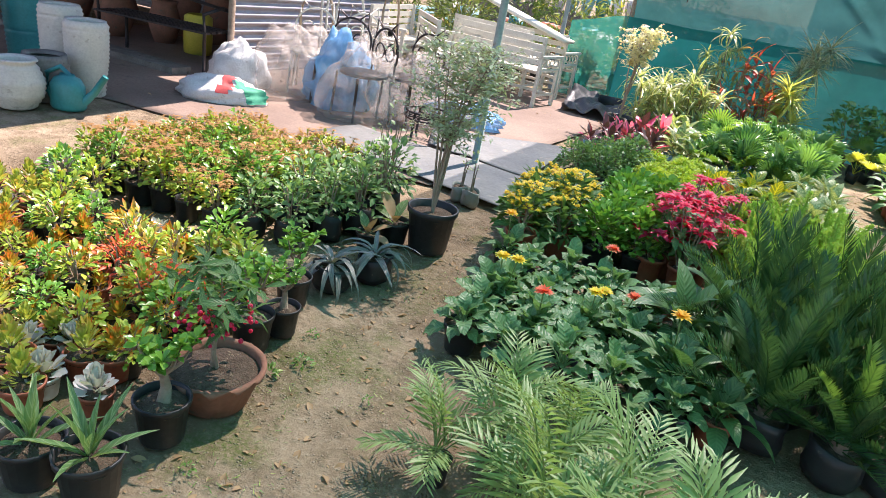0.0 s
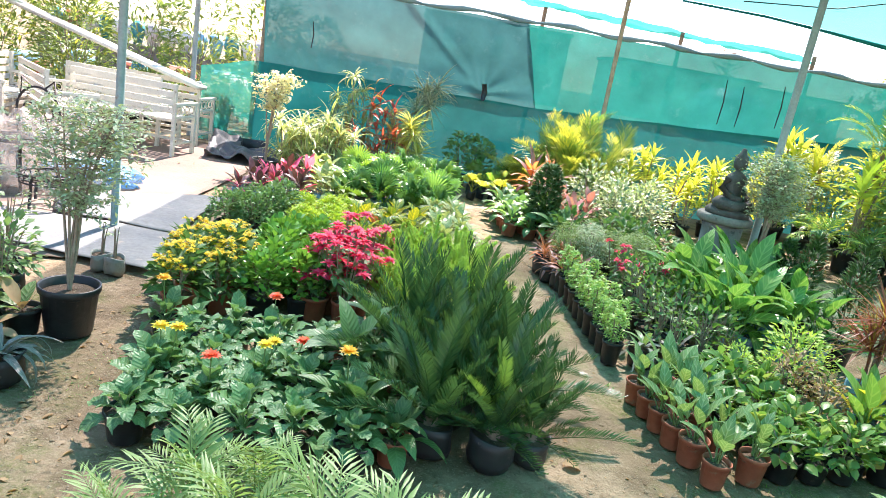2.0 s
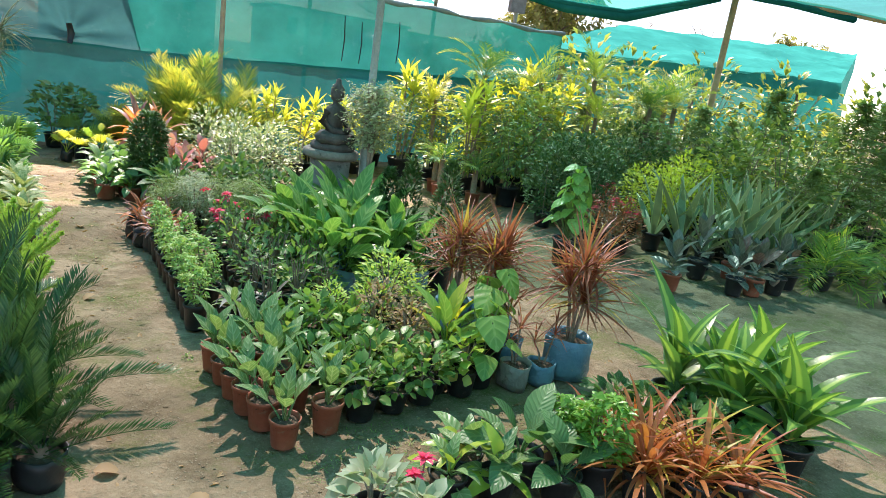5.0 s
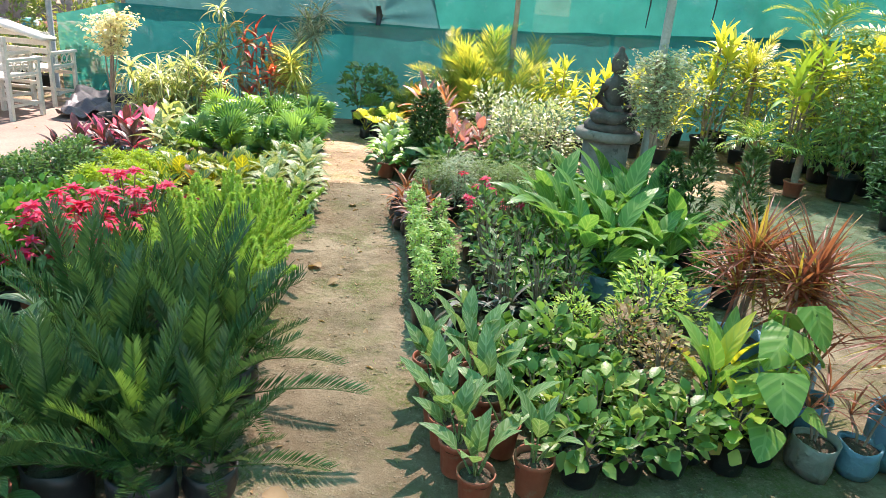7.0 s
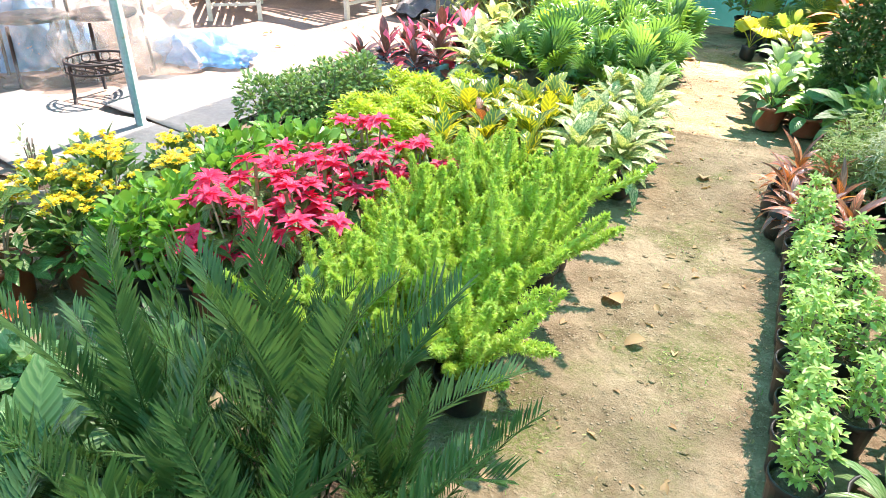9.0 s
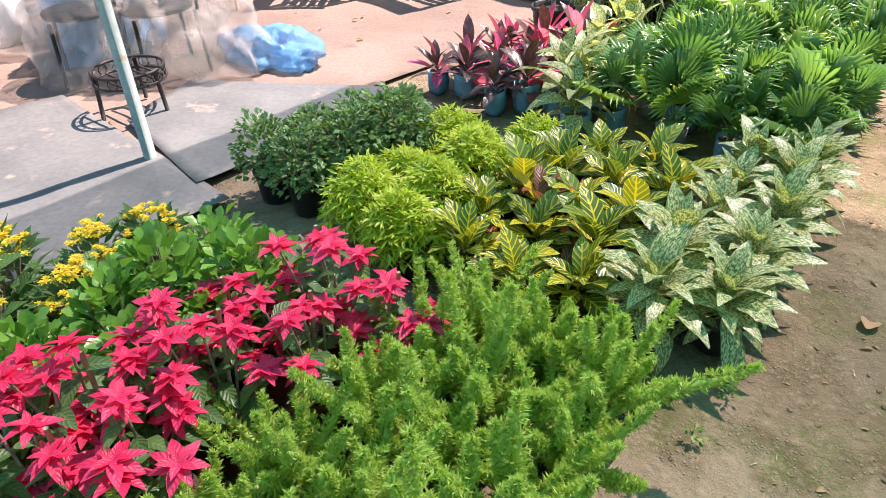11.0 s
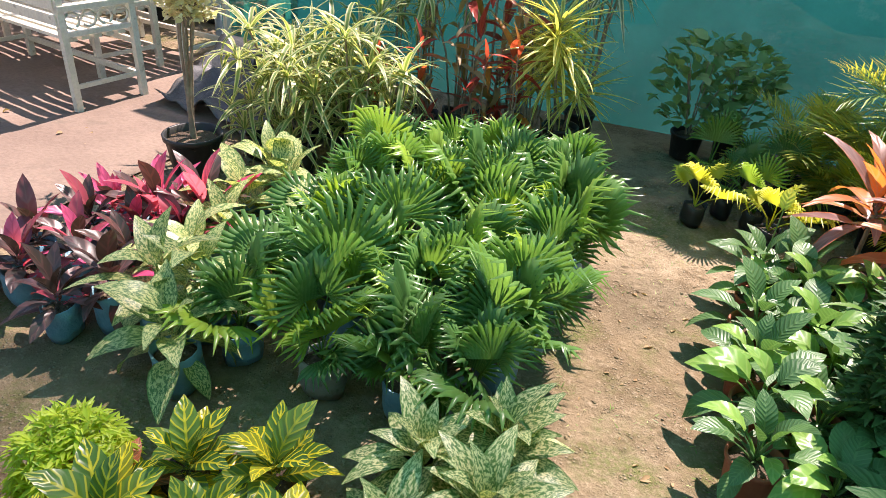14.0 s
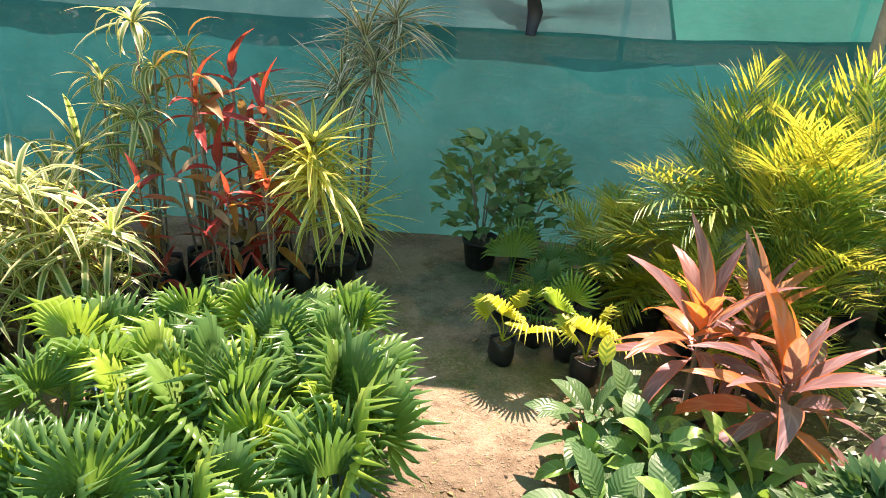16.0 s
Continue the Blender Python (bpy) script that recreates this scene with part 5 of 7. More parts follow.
put("cycad", lambda i: palm("cycad", "dark green sago cycad in a black grow bag", "cycad", [L["cycad"], L["cycad"], L["cycad_young"] if i == 1 else L["cycad"]], 20, 0.51, 0.088, 46, ("blackbag", 0.105, 0.16), i, 24, (89, 24), 0.062, 52, 26, 3, (0.7, 1.12), 0.035, 0.02, 0.02, tip=0.3),
    [(-0.70, 2.34, 0.92), (-0.44, 2.30, 0.92), (-0.26, 2.36, 0.8), (-0.60, 2.62, 1.05), (-0.36, 2.66, 0.95), (-0.80, 2.86, 0.95), (-0.50, 2.98, 1.0), (-0.30, 2.98, 0.78), (-0.72, 3.18, 0.85)], (0.95, 1.05), group="cycads")
put("fern", lambda i: plume_plant(i), fill(-0.86, 3.55, -0.42, 4.68, 0.24, 0.22, 0.03), (0.9, 1.1))
put("mint", lambda i: bush("mint_bush", "bushy small-leaved green plant in a black pot", "shrub", L["mint"], 0.15, 0.28, 560, 0.028, ("black", 0.085, 0.15), "oval", i, 0.02, width=0.7, clump=2),
    [(-2.22, 4.98), (-2.02, 5.00), (-2.16, 5.18), (-1.94, 5.20, 1.1), (-2.08, 5.38), (-1.88, 5.42, 1.15), (-1.98, 5.58)], group="mint bushes")
put("ball", lambda i: bush("golden_duranta", "round yellow-green clipped foliage ball", "shrub", L["lime"], 0.16, 0.24, 560, 0.042, ("black", 0.085, 0.13), "lance", i, 0.02, width=0.26, clump=4, out=0.85, stems=3),
    [(-1.62, 4.98), (-1.38, 4.92), (-1.66, 5.24), (-1.44, 5.18), (-1.48, 5.46), (-1.72, 5.60), (-1.40, 5.80)], (0.92, 1.08), group="lime foliage balls")
put("croton", lambda i: rosette("croton", "croton with dark green leaves veined bright yellow", "croton", L["croton"], 0.17, 0.075, 17, ("black", 0.08, 0.13), "oval", 45, (80, 5), 0.012, 0.07, i, segs=6),
    [(-1.16, 5.00), (-0.94, 4.98), (-0.74, 5.06), (-1.24, 5.20), (-1.02, 5.22), (-0.80, 5.28), (-1.22, 5.44), (-0.98, 5.46), (-0.78, 5.50), (-1.18, 5.68), (-0.96, 5.72), (-0.74, 5.74), (-1.14, 5.92), (-0.92, 5.98), (-1.68, 5.42, 0.8)], (0.95, 1.15), group="crotons")
put("croton_gold", lambda i: rosette("croton", "croton with a golden orange crown of leaves", "croton", [L["croton_gold"], L["croton_gold"], L["croton_red"]], 0.15, 0.05, 13, ("black", 0.08, 0.13), "oval", 40, (75, 10), 0.012, 0.05, 8 + i), [(-1.10, 5.38, 1.2)], group="crotons")
put("croton_red", lambda i: rosette("croton", "croton with old bronze and red lower leaves", "croton", [L["croton_red"], L["croton"]], 0.16, 0.06, 14, ("black", 0.08, 0.13), "oval", 50, (50, -10), 0.012, 0.03, 12 + i), [(-1.12, 5.12, 0.95), (-0.86, 5.14, 0.95), (-1.06, 5.58, 0.95), (-1.26, 5.80, 0.9)], group="crotons")
put("aglao", lambda i: rosette("aglaonema", "aglaonema with silver-blotched green leaves", "aglaonema", L["aglao"], 0.175, 0.068, 34, ("black", 0.09, 0.14), "lance", 55, (84, 0), 0.03, 0.10, i, segs=6, wave=0.004),
    [(-0.52, 5.12), (-0.34, 5.24, 0.9), (-0.56, 5.38), (-0.36, 5.50), (-0.54, 5.64), (-0.36, 5.78), (-0.56, 5.90), (-0.38, 6.04), (-0.58, 6.14), (-0.40, 6.28)], (0.95, 1.15), group="aglaonemas")
put("pink", lambda i: rosette("cordyline", "purple cordyline with hot pink new leaves in a blue grow bag", "cordyline", [L["purple"], L["purple"], L["purple"], L["purple"], L["pink"]], 0.17, 0.062, 14, ("bluebag", 0.065, 0.13), "oval", 45, (85, 5), 0.02, 0.07, i),
    [(-2.46, 6.38), (-2.28, 6.42), (-2.00, 6.32), (-1.88, 6.44), (-2.38, 6.58), (-2.16, 6.58), (-1.96, 6.62), (-2.30, 6.78), (-2.08, 6.80), (-1.90, 6.84), (-2.20, 6.98), (-2.00, 7.02)], (0.9, 1.1), group="pink cordylines")
put("pinktop", lambda i: rosette("cordyline", "cordyline with a crown of bright pink upright leaves", "cordyline", [L["pink"], L["pink"], L["purple"]], 0.2, 0.055, 13, ("bluebag", 0.065, 0.13), "oval", 35, (88, 20), 0.02, 0.1, 21 + i), [(-2.08, 6.92, 1.15), (-1.90, 6.98, 1.2), (-2.30, 6.90)], group="pink cordylines")
put("dumb", lambda i: rosette("dumb_cane", "dumb cane with cream-centred pale leaves", "dumb cane", L["dumb"], 0.19, 0.078, 15, ("bluebag", 0.07, 0.14), "lance", 60, (75, -5), 0.04, 0.12, i),
    [(-1.48, 6.28), (-1.66, 6.44), (-1.70, 6.66), (-1.56, 6.52), (-1.74, 6.90), (-1.80, 7.12), (-1.70, 7.30), (-1.86, 7.40)], (0.95, 1.15), group="dumb canes")
put("fan", lambda i: fan_palm(i, pot=(BAGS[i % 2], 0.07, 0.13)), fill(-1.36, 6.50, -0.52, 7.72, 0.27, 0.24, 0.05) + [(-0.62, 7.95), (-0.9, 7.95), (-1.2, 7.98)], (0.95, 1.15))
put("strap", lambda i: cane_plant("striped_dracaena", "dracaena with cream-striped arching strap leaves", "dracaena", "striped dracaenas", L["strap"], [0.06 + 0.12 * (i % 2), 0.2, 0.34, 0.46], 0.36, 0.027, 18, ("blackbag", 0.07, 0.14), i, 110, 0.006, (88, 10), spread=0.06),
    [(-2.30, 7.95), (-2.12, 8.10), (-2.34, 8.25), (-2.0, 7.92), (-1.94, 8.25), (-2.15, 8.42), (-1.78, 8.12), (-1.74, 8.42), (-1.62, 8.22), (-1.92, 8.60), (-2.3, 8.6, 0.9)], (0.9, 1.15))
put("strap_tall", lambda i: cane_plant("striped_dracaena", "tall cane dracaena with drooping striped leaves", "dracaena", "striped dracaenas", L["strap"], [0.72, 0.92, 1.12], 0.26, 0.026, 22, ("blackbag", 0.07, 0.14), 5 + i, 120, 0.006, (80, 0), spread=0.08), [(-1.62, 8.75), (-1.92, 8.86, 0.85), (-1.42, 8.98, 0.75), (-1.75, 8.95, 0.7), (-1.15, 9.15, 0.7)])
put("redcord", lambda i: cane_plant("red_cordyline", "tall red cordyline on thin canes in a grow bag", "cordyline", "red cordylines", L["redcord"], [0.2, 0.5, 0.78], 0.25, 0.05, 6, ("blackbag", 0.07, 0.14), i, 60, 0.007, (84, 8), spread=0.06, shape="lance", along=0.12),
    [(-1.58, 8.48, 0.75), (-1.36, 8.70, 0.9), (-1.08, 8.70, 1.1), (-1.28, 8.92, 1.1), (-1.74, 8.30, 0.55), (-1.22, 8.50, 0.6), (-1.02, 8.48, 0.62)], (0.95, 1.1))
put("spiky", lambda i: cane_plant("song_dracaena", "tall dracaena with narrow yellow-edged leaves", "dracaena", "song dracaenas", L["spiky"], [0.28, 0.36, 0.44, 0.52, 0.60, 0.68], 0.34, 0.022, 58, ("black", 0.11, 0.2), i, 30, 0.006, (62, -38), spread=0.13, along=0.05, s=(0.6, 1.15)), [(-0.80, 8.84, 1.0)], (1, 1.02))
put("spiky_dark", lambda i: cane_plant("song_dracaena", "tall dracaena with dark narrow pale-striped leaves", "dracaena", "song dracaenas", L["spiky_dark"], [0.72, 0.82, 0.92, 1.02], 0.36, 0.022, 62, ("black", 0.1, 0.19), i, 30, 0.008, (62, -38), spread=0.09, along=0.05, s=(0.6, 1.15)), [(-0.74, 9.12, 1.0)], (1, 1.02))
put("drycane", lambda i: cane_plant("red_cordyline", "cordyline canes with withered tan and orange leaves", "cordyline", "red cordylines", (L["dry"], L["kal_rust"], L["dry"])[i], [0.28, 0.45, 0.6, 0.74, 0.86], 0.2, 0.05, 4, ("blackbag", 0.07, 0.14), 40 + i, 95, 0.006, (70, -10), spread=0.09, shape="lance", along=0.2), [(-1.16, 8.84), (-1.46, 8.82), (-0.96, 8.78, 0.8), (-1.62, 8.62, 0.8), (-1.3, 8.56, 0.7)])
small_tree("snow_bush_tree", "slim potted tree with creamy white leaves", L["pale"], 1.18, 0.2, 0.4, 170, 0.045, ("black", 0.15, 0.22), 4, 7, 0.62, 0.009, width=0.6, lean=0.26).matrix_basis = pose(-2.46, 7.62, 0)

# ---------------------------------------------------------------- right of the path, far end
put("darkshrub", lambda i: bush("potted_shrub", "dark green broad-leaved shrub in a pot by the net fence", "shrub", L["mint"], 0.22, 0.6, 190, 0.095, ("black", 0.1, 0.17), "oval", i, 0.08, "column", width=0.6, segs=3, stems=7), [(-0.08, 9.22), (0.16, 9.3, 0.9)], group="fence shrubs")
put("smallfan", lambda i: fan_palm(20 + i, 4, 0.13, ("blackbag", 0.055, 0.11), "tiny fan palm seedling with yellow-green leaves in a black bag", L["hedge_gold"] if i == 0 else L["fan"]), [(0.02, 8.30), (0.16, 8.46), (0.30, 8.36), (0.36, 8.2), (0.20, 8.72), (0.42, 8.62), (0.05, 8.66, 1.1)], (0.9, 1.1))
put("spath2", lambda i: rosette("peace_lily", "peace lily with ribbed grey-green leaves in a terracotta pot", "peace lily", [L["spath"], L["spath"], L["spath"], L["spath"], L["spath"], L["philo"]], 0.155, 0.08, 17, ("terra", 0.09, 0.14), "oval", 60, (82, 0), 0.08, 0.03, 14 + i, wave=0.004), fill(0.28, 6.56, 0.66, 7.50, 0.2, 0.22, 0.03) + [(0.44, 7.68), (0.58, 7.42)], (0.88, 1.08), group="peace lilies")


def lily_bloom(root, r, z0):
    """One cream hood on a tall stalk."""
    part("stalk", mesh_of("stalk", tube([(0, 0, z0), (0.01, 0.0, z0 + 0.2), (0.03, 0.0, z0 + 0.36)], 0.003, 5, False), M["greenstem"]), root)
    part("bloom", mesh_of("bloom", blade(0.11, 0.06, 5, "oval", 25, 0.25), L["chart"]), root, aim(0.03, 0, z0 + 0.35, 80, 62), "cream-yellow hood")


put("spathbloom", lambda i: rosette("peace_lily", "peace lily with a single cream-yellow bloom", "peace lily", L["spath"], 0.19, 0.09, 14, ("terra", 0.09, 0.14), "oval", 60, (82, 10), 0.1, 0.03, 31 + i, extra=lily_bloom), [(0.30, 7.68)], group="peace lilies")
put("cordy", lambda i: rosette("cordyline", "bronze-purple cordyline with orange-edged broad leaves", "cordyline", [L["cordy"], L["cordy"], L["cordy"], L["cordy_hot"]], 0.35, 0.074, 22, ("black", 0.1, 0.17), "lance", 50, (88, 0), 0.03, 0.16, i, stem=0.22), [(0.66, 7.86), (0.84, 7.58), (0.88, 7.95, 0.95)], (0.86, 0.96), group="bronze cordylines")
put("fragrans", lambda i: rosette("corn_plant", "green dracaena with long strap leaves", "dracaena", L["green"], 0.36, 0.055, 13, ("black", 0.09, 0.15), "strap", 70, (85, 20), 0, 0.08, i), [(0.72, 7.36), (0.62, 7.16, 0.8)])
put("areca_s", lambda i: palm("areca_palm", "small areca palm with yellow-green fronds", "palm", L["gold"], 15, 0.46, 0.19, 20, ("black", 0.08, 0.14), i, 75, (87, 20), 0.04, 52, 26, 25, (0.7, 1.05), cluster=3, rise=0.06), [(0.48, 8.82), (0.70, 8.62), (0.64, 9.05), (0.85, 8.9, 1.1), (0.86, 8.42, 1.1), (1.02, 8.25, 1.0)], (0.9, 1.1), group="areca palms")
put("areca", lambda i: palm("areca_palm", "tall areca palm with arching golden-green fronds", "palm", [L["gold"], L["areca"], L["areca"]], 24, 0.9, 0.26, 27, ("black", 0.14, 0.22), 5 + i, 62, (89, 30), 0.027, 48, 30, 26, (0.75, 1.1), cluster=5, spread=0.08, rise=0.35), [(1.02, 8.9, 0.8), (1.42, 8.95, 1.1), (1.42, 8.5, 1.0), (1.95, 8.75, 0.95), (1.15, 8.35, 0.74), (1.18, 8.68, 0.92), (1.7, 8.3, 0.85)], (0.95, 1.05), group="areca palms")
put("thujaball", lambda i: bush("thuja", "dark green upright clipped conifer", "conifer", L["thuja"], 0.125, 0.5, 1700, 0.046, ("black", 0.09, 0.14), "lance", i, 0.0, "column", width=0.36, stems=1, clump=2, out=0.7), [(0.64, 6.82, 1.25)])
put("rubber_pink", lambda i: rosette("rubber_plant", "rubber plant with pink and cream variegated leaves", "rubber plant", L["bract"], 0.17, 0.08, 15, ("black", 0.09, 0.15), "oval", 30, (80, 0), 0.03, 0.22, i), [(0.96, 6.84), (1.14, 6.95), (1.02, 7.12), (0.9, 7.2)], group="pink rubber plants")
put("varieg", lambda i: bush("variegated_ficus", "bushy ficus with small white-edged leaves", "shrub", L["varieg"], 0.3, 0.62, 640, 0.05, ("black", 0.11, 0.17), "oval", i, 0.05, width=0.55, segs=2), [(1.42, 6.85), (1.78, 7.02), (1.56, 7.30), (1.98, 7.35), (1.3, 7.5)], group="variegated shrubs")
put("spathdark", lambda i: rosette("peace_lily", "large dark peace lily in a terracotta pot beside the path", "peace lily", L["spath"], 0.24, 0.10, 18, ("terra", 0.10, 0.16), "lance", 55, (80, 10), 0.08, 0, 51 + i), [(0.72, 6.36)], group="peace lilies")

# ---------------------------------------------------------------- bed right of the path
put("hosta", lambda i: rosette("calathea", "calathea with long pale-ribbed green leaves in a terracotta pot", "calathea", L["hosta"], 0.155, 0.062, 7, ("terra", 0.065, 0.13), "lance", 38, (88, 56), 0.10, 0, i),
    [(0.57, 2.34), (0.53, 2.50), (0.50, 2.64), (0.48, 2.78), (0.47, 2.92), (0.46, 3.06), (0.77, 2.40), (0.70, 2.60), (0.66, 2.78), (0.64, 2.95), (0.62, 3.10)], (0.95, 1.1), group="calatheas")
put("smallgreen", lambda i: bush("foliage_plant", "low green foliage plant in a black pot", "foliage plant", L["green"], 0.12, 0.17, 85, 0.06, ("black", 0.075, 0.12), "oval", i, 0.02, width=0.62, segs=3),
    [(0.95, 2.46), (1.12, 2.48), (1.29, 2.52), (0.90, 2.64), (1.06, 2.66), (1.22, 2.70), (1.40, 2.60), (0.86, 2.84), (1.02, 2.86), (1.18, 2.88), (0.82, 3.04), (0.98, 3.05), (1.14, 3.06), (0.80, 3.2), (1.0, 3.22)], group="low foliage pots")
put("brownbush", lambda i: bush("foliage_plant", "drying brown-leaved bush in a black pot", "foliage plant", L["brownbush"], 0.13, 0.3, 330, 0.032, ("black", 0.075, 0.12), "oval", i, 0.03, width=0.6), [(1.38, 2.88), (1.30, 3.06)], group="brown bushes")
put("yleaf", lambda i: rosette("dumb_cane", "dumb cane with yellowing upright leaves", "dumb cane", [L["chart"], L["philo"]], 0.22, 0.07, 9, ("black", 0.08, 0.13), "lance", 35, (85, 45), 0.1, 0.05, 61 + i), [(1.55, 2.78), (1.66, 2.92)])
put("roundleaf", lambda i: bush("foliage_plant", "pale round-leaved seedling in a black pot", "foliage plant", L["kal_lime"], 0.09, 0.2, 40, 0.06, ("black", 0.075, 0.13), "spoon", i, 0.02, width=0.8, segs=3), [(1.52, 2.54)])
put("heart", lambda i: heart_plant(i), [(1.66, 2.60), (1.82, 2.78, 1.05)])
put("cane_small", lambda i: cane_plant("dracaena", "thin-caned young dracaena in a patched bag", "dracaena", "dracaenas", L["marginata"], [0.12, 0.2], 0.22, 0.01, 14, (("greybag", "bluebag", "bluebag")[i], 0.08, 0.13), i, 60, 0.006, (85, 15), spread=0.03), [(1.84, 2.54), (2.02, 2.54), (1.98, 2.82)])
put("marginata", lambda i: cane_plant("red_edge_dracaena", "red-edged dracaena with spiky heads on several canes in a blue bag", "dracaena", "dracaenas", L["marginata"], [0.26, 0.34, 0.40, 0.46], 0.36, 0.015, 60, ("bluebag", 0.125, 0.24), i, 35, 0.010, (86, -12), spread=0.06), [(2.22, 2.58), (2.00, 3.02, 0.95), (1.86, 3.22, 0.9)], (0.98, 1.05))
put("rowpot", lambda i: bush("boxwood", "light green upright small-leaved shrub in a black pot", "shrub", L["box"], 0.058, 0.22, 120, 0.026, ("black", 0.065, 0.14), "spoon", i, 0.03, "column", width=0.5, clump=3, stems=4),
    [(0.46, 3.56 + 0.15 * k) for k in range(10)] + [(0.60, 3.88 + 0.26 * k) for k in range(4)], group="shrubs along the path")
put("brom", lambda i: rosette("bromeliad", "bromeliad with strap leaves in a black pot", "bromeliad", [L["hosta"], L["agave"]], 0.2, 0.034, 16, ("black", 0.09, 0.13), "strap", 75, (75, 5), 0, 0.02, i), [(0.66, 3.58), (0.90, 3.62, 0.9)])
put("emptyish", lambda i: bush("foliage_plant", "sparse twiggy plant in a black pot", "foliage plant", L["green"] if i == 1 else L["deep"], 0.12, 0.32, 48, 0.055, ("black", 0.08, 0.13), "oval", i, 0.06, width=0.55, stems=10), fill(0.86, 3.62, 1.22, 4.7, 0.18, 0.19, 0.03), group="twiggy pots")
put("redflower", lambda i: poinsettia(3 + i, 4, 0.34, ("black", 0.075, 0.13), 0.045), [(0.82, 4.55), (1.0, 4.78), (1.12, 4.52), (0.9, 4.95)], (0.9, 1.05))
put("redcro", lambda i: rosette("croton", "croton with narrow bronze-red leaves", "croton", [L["croton_red"], L["cordy"]], 0.16, 0.032, 18, ("blackbag", 0.075, 0.13), "lance", 50, (80, 0), 0, 0.06, 71 + i), [(0.40, 5.14), (0.38, 5.34), (0.42, 5.52), (0.58, 5.24), (0.46, 4.98), (0.55, 5.42), (0.62, 5.06)], group="red crotons")
put("fluff", lambda i: bush("juniper", "soft grey-green spreading conifer in a pot", "conifer", L["sage"] if i == 0 else L["conifer"], 0.2, 0.32, 900, 0.032, ("black", 0.08, 0.13), "needle", i, 0.02, width=0.22, clump=3), [(0.80, 5.45), (1.02, 5.60), (0.66, 5.72), (0.88, 5.86), (0.62, 5.48, 0.8), (1.18, 5.3), (1.28, 5.72)], group="junipers")
put("darkmid", lambda i: bush("foliage_plant", "dark leafy plant in a black pot", "foliage plant", L["deep"], 0.17, 0.34, 150, 0.08, ("black", 0.08, 0.13), "oval", i, 0.03, segs=3), [(1.3, 6.05), (1.5, 6.2), (1.1, 6.1), (1.35, 6.4), (1.6, 5.9), (0.75, 6.1)], group="dark foliage pots")
put("dieff", lambda i: rosette("dieffenbachia", "tall dieffenbachia with large arching green leaves in a blue bag", "dieffenbachia", L["dieff"], 0.30, 0.105, 12, ("bluebag", 0.08, 0.14), "lance", 55, (84, 25), 0.16, 0.10, i), fill(1.30, 3.98, 1.98, 5.0, 0.23, 0.25, 0.04), (0.95, 1.15), group="dieffenbachias")
put("lightshrub", lambda i: bush("shrub", "light green small-leaved shrub in a pot", "shrub", L["fern"], 0.17, 0.32, 300, 0.04, ("black", 0.09, 0.14), "oval", i, 0.04, width=0.45), [(1.52, 3.42), (1.34, 3.3, 0.8), (1.72, 3.5, 0.8), (1.15, 3.36, 0.8)], group="light shrubs")
put("thuja", lambda i: bush("thuja", "dark green cone-shaped thuja in a pot", "conifer", L["thuja"], 0.15, 0.62, 800, 0.045, ("black", 0.09, 0.15), "lance", 4 + i, 0.0, "cone", width=0.28, stems=1, clump=2), [(2.15, 4.47, 1.15), (2.22, 4.02, 1.1), (2.05, 4.62, 1.05)], (1, 1.05), group="thujas")


def statue():
    """Seated figure, plain dark stone, one mesh."""
    a = Acc()
    a.add(lathe([(0.02, 0.0), (0.17, 0.0), (0.18, 0.03), (0.15, 0.06), (0.02, 0.07)], 20))
    legs = lathe([(0.02, 0.05), (0.15, 0.06), (0.17, 0.10), (0.13, 0.14), (0.05, 0.15)], 18)
    a.add(legs, mS(1, 0.75, 1))
    a.add(lathe([(0.04, 0.12), (0.085, 0.13), (0.075, 0.20), (0.10, 0.29), (0.085, 0.33), (0.035, 0.355), (0.03, 0.375)], 16), mS(1, 0.72, 1))
    a.add(lathe([(0.01, 0.365), (0.045, 0.385), (0.055, 0.43), (0.05, 0.475), (0.03, 0.505), (0.022, 0.515), (0.02, 0.54), (0.004, 0.55)], 14))
    for s in (-1, 1):
        a.add(tube([(s * 0.09, 0, 0.30), (s * 0.125, 0.02, 0.22), (s * 0.09, -0.07, 0.155), (s * 0.01, -0.09, 0.15)], [0.035, 0.03, 0.027, 0.02], 9))
        a.add(tube([(s * 0.05, 0.02, 0.10), (s * 0.16, -0.04, 0.10), (s * 0.09, -0.12, 0.09), (s * -0.03, -0.12, 0.10)], [0.05, 0.05, 0.042, 0.03], 9))
    solid("stone_statue", (np.concatenate(a.v), a.f, np.concatenate(a.u)), M["stone"], "dark weathered stone statue of a seated figure", "statue", m=mT(1.80, 5.22, 0.772) @ mR("z", 25) @ mS(1.02))


ped = thing("pedestal", "round cement pedestal with a wide top slab", "pedestal", m=mT(1.80, 5.24, 0))
part("column", mesh_of("column", lathe([(0.02, 0), (0.17, 0), (0.165, 0.05), (0.15, 0.3), (0.165, 0.7), (0.02, 0.7)], 24, 0.015, 1), M["pedestal"]), ped)
part("top_slab", mesh_of("top_slab", lathe([(0.02, 0.70), (0.20, 0.70), (0.225, 0.72), (0.225, 0.76), (0.205, 0.772), (0.02, 0.772)], 28, 0.01, 2), M["pedestal"]), ped)
statue()
small_tree("sage_tree", "slim tree with a fine grey-green crown beside the statue", L["sage"], 1.36, 0.27, 0.55, 460, 0.03, ("black", 0.1, 0.18), 9, 4, 0.6, 0.016, width=0.5, lean=0.1).matrix_basis = pose(2.03, 5.0, 0)

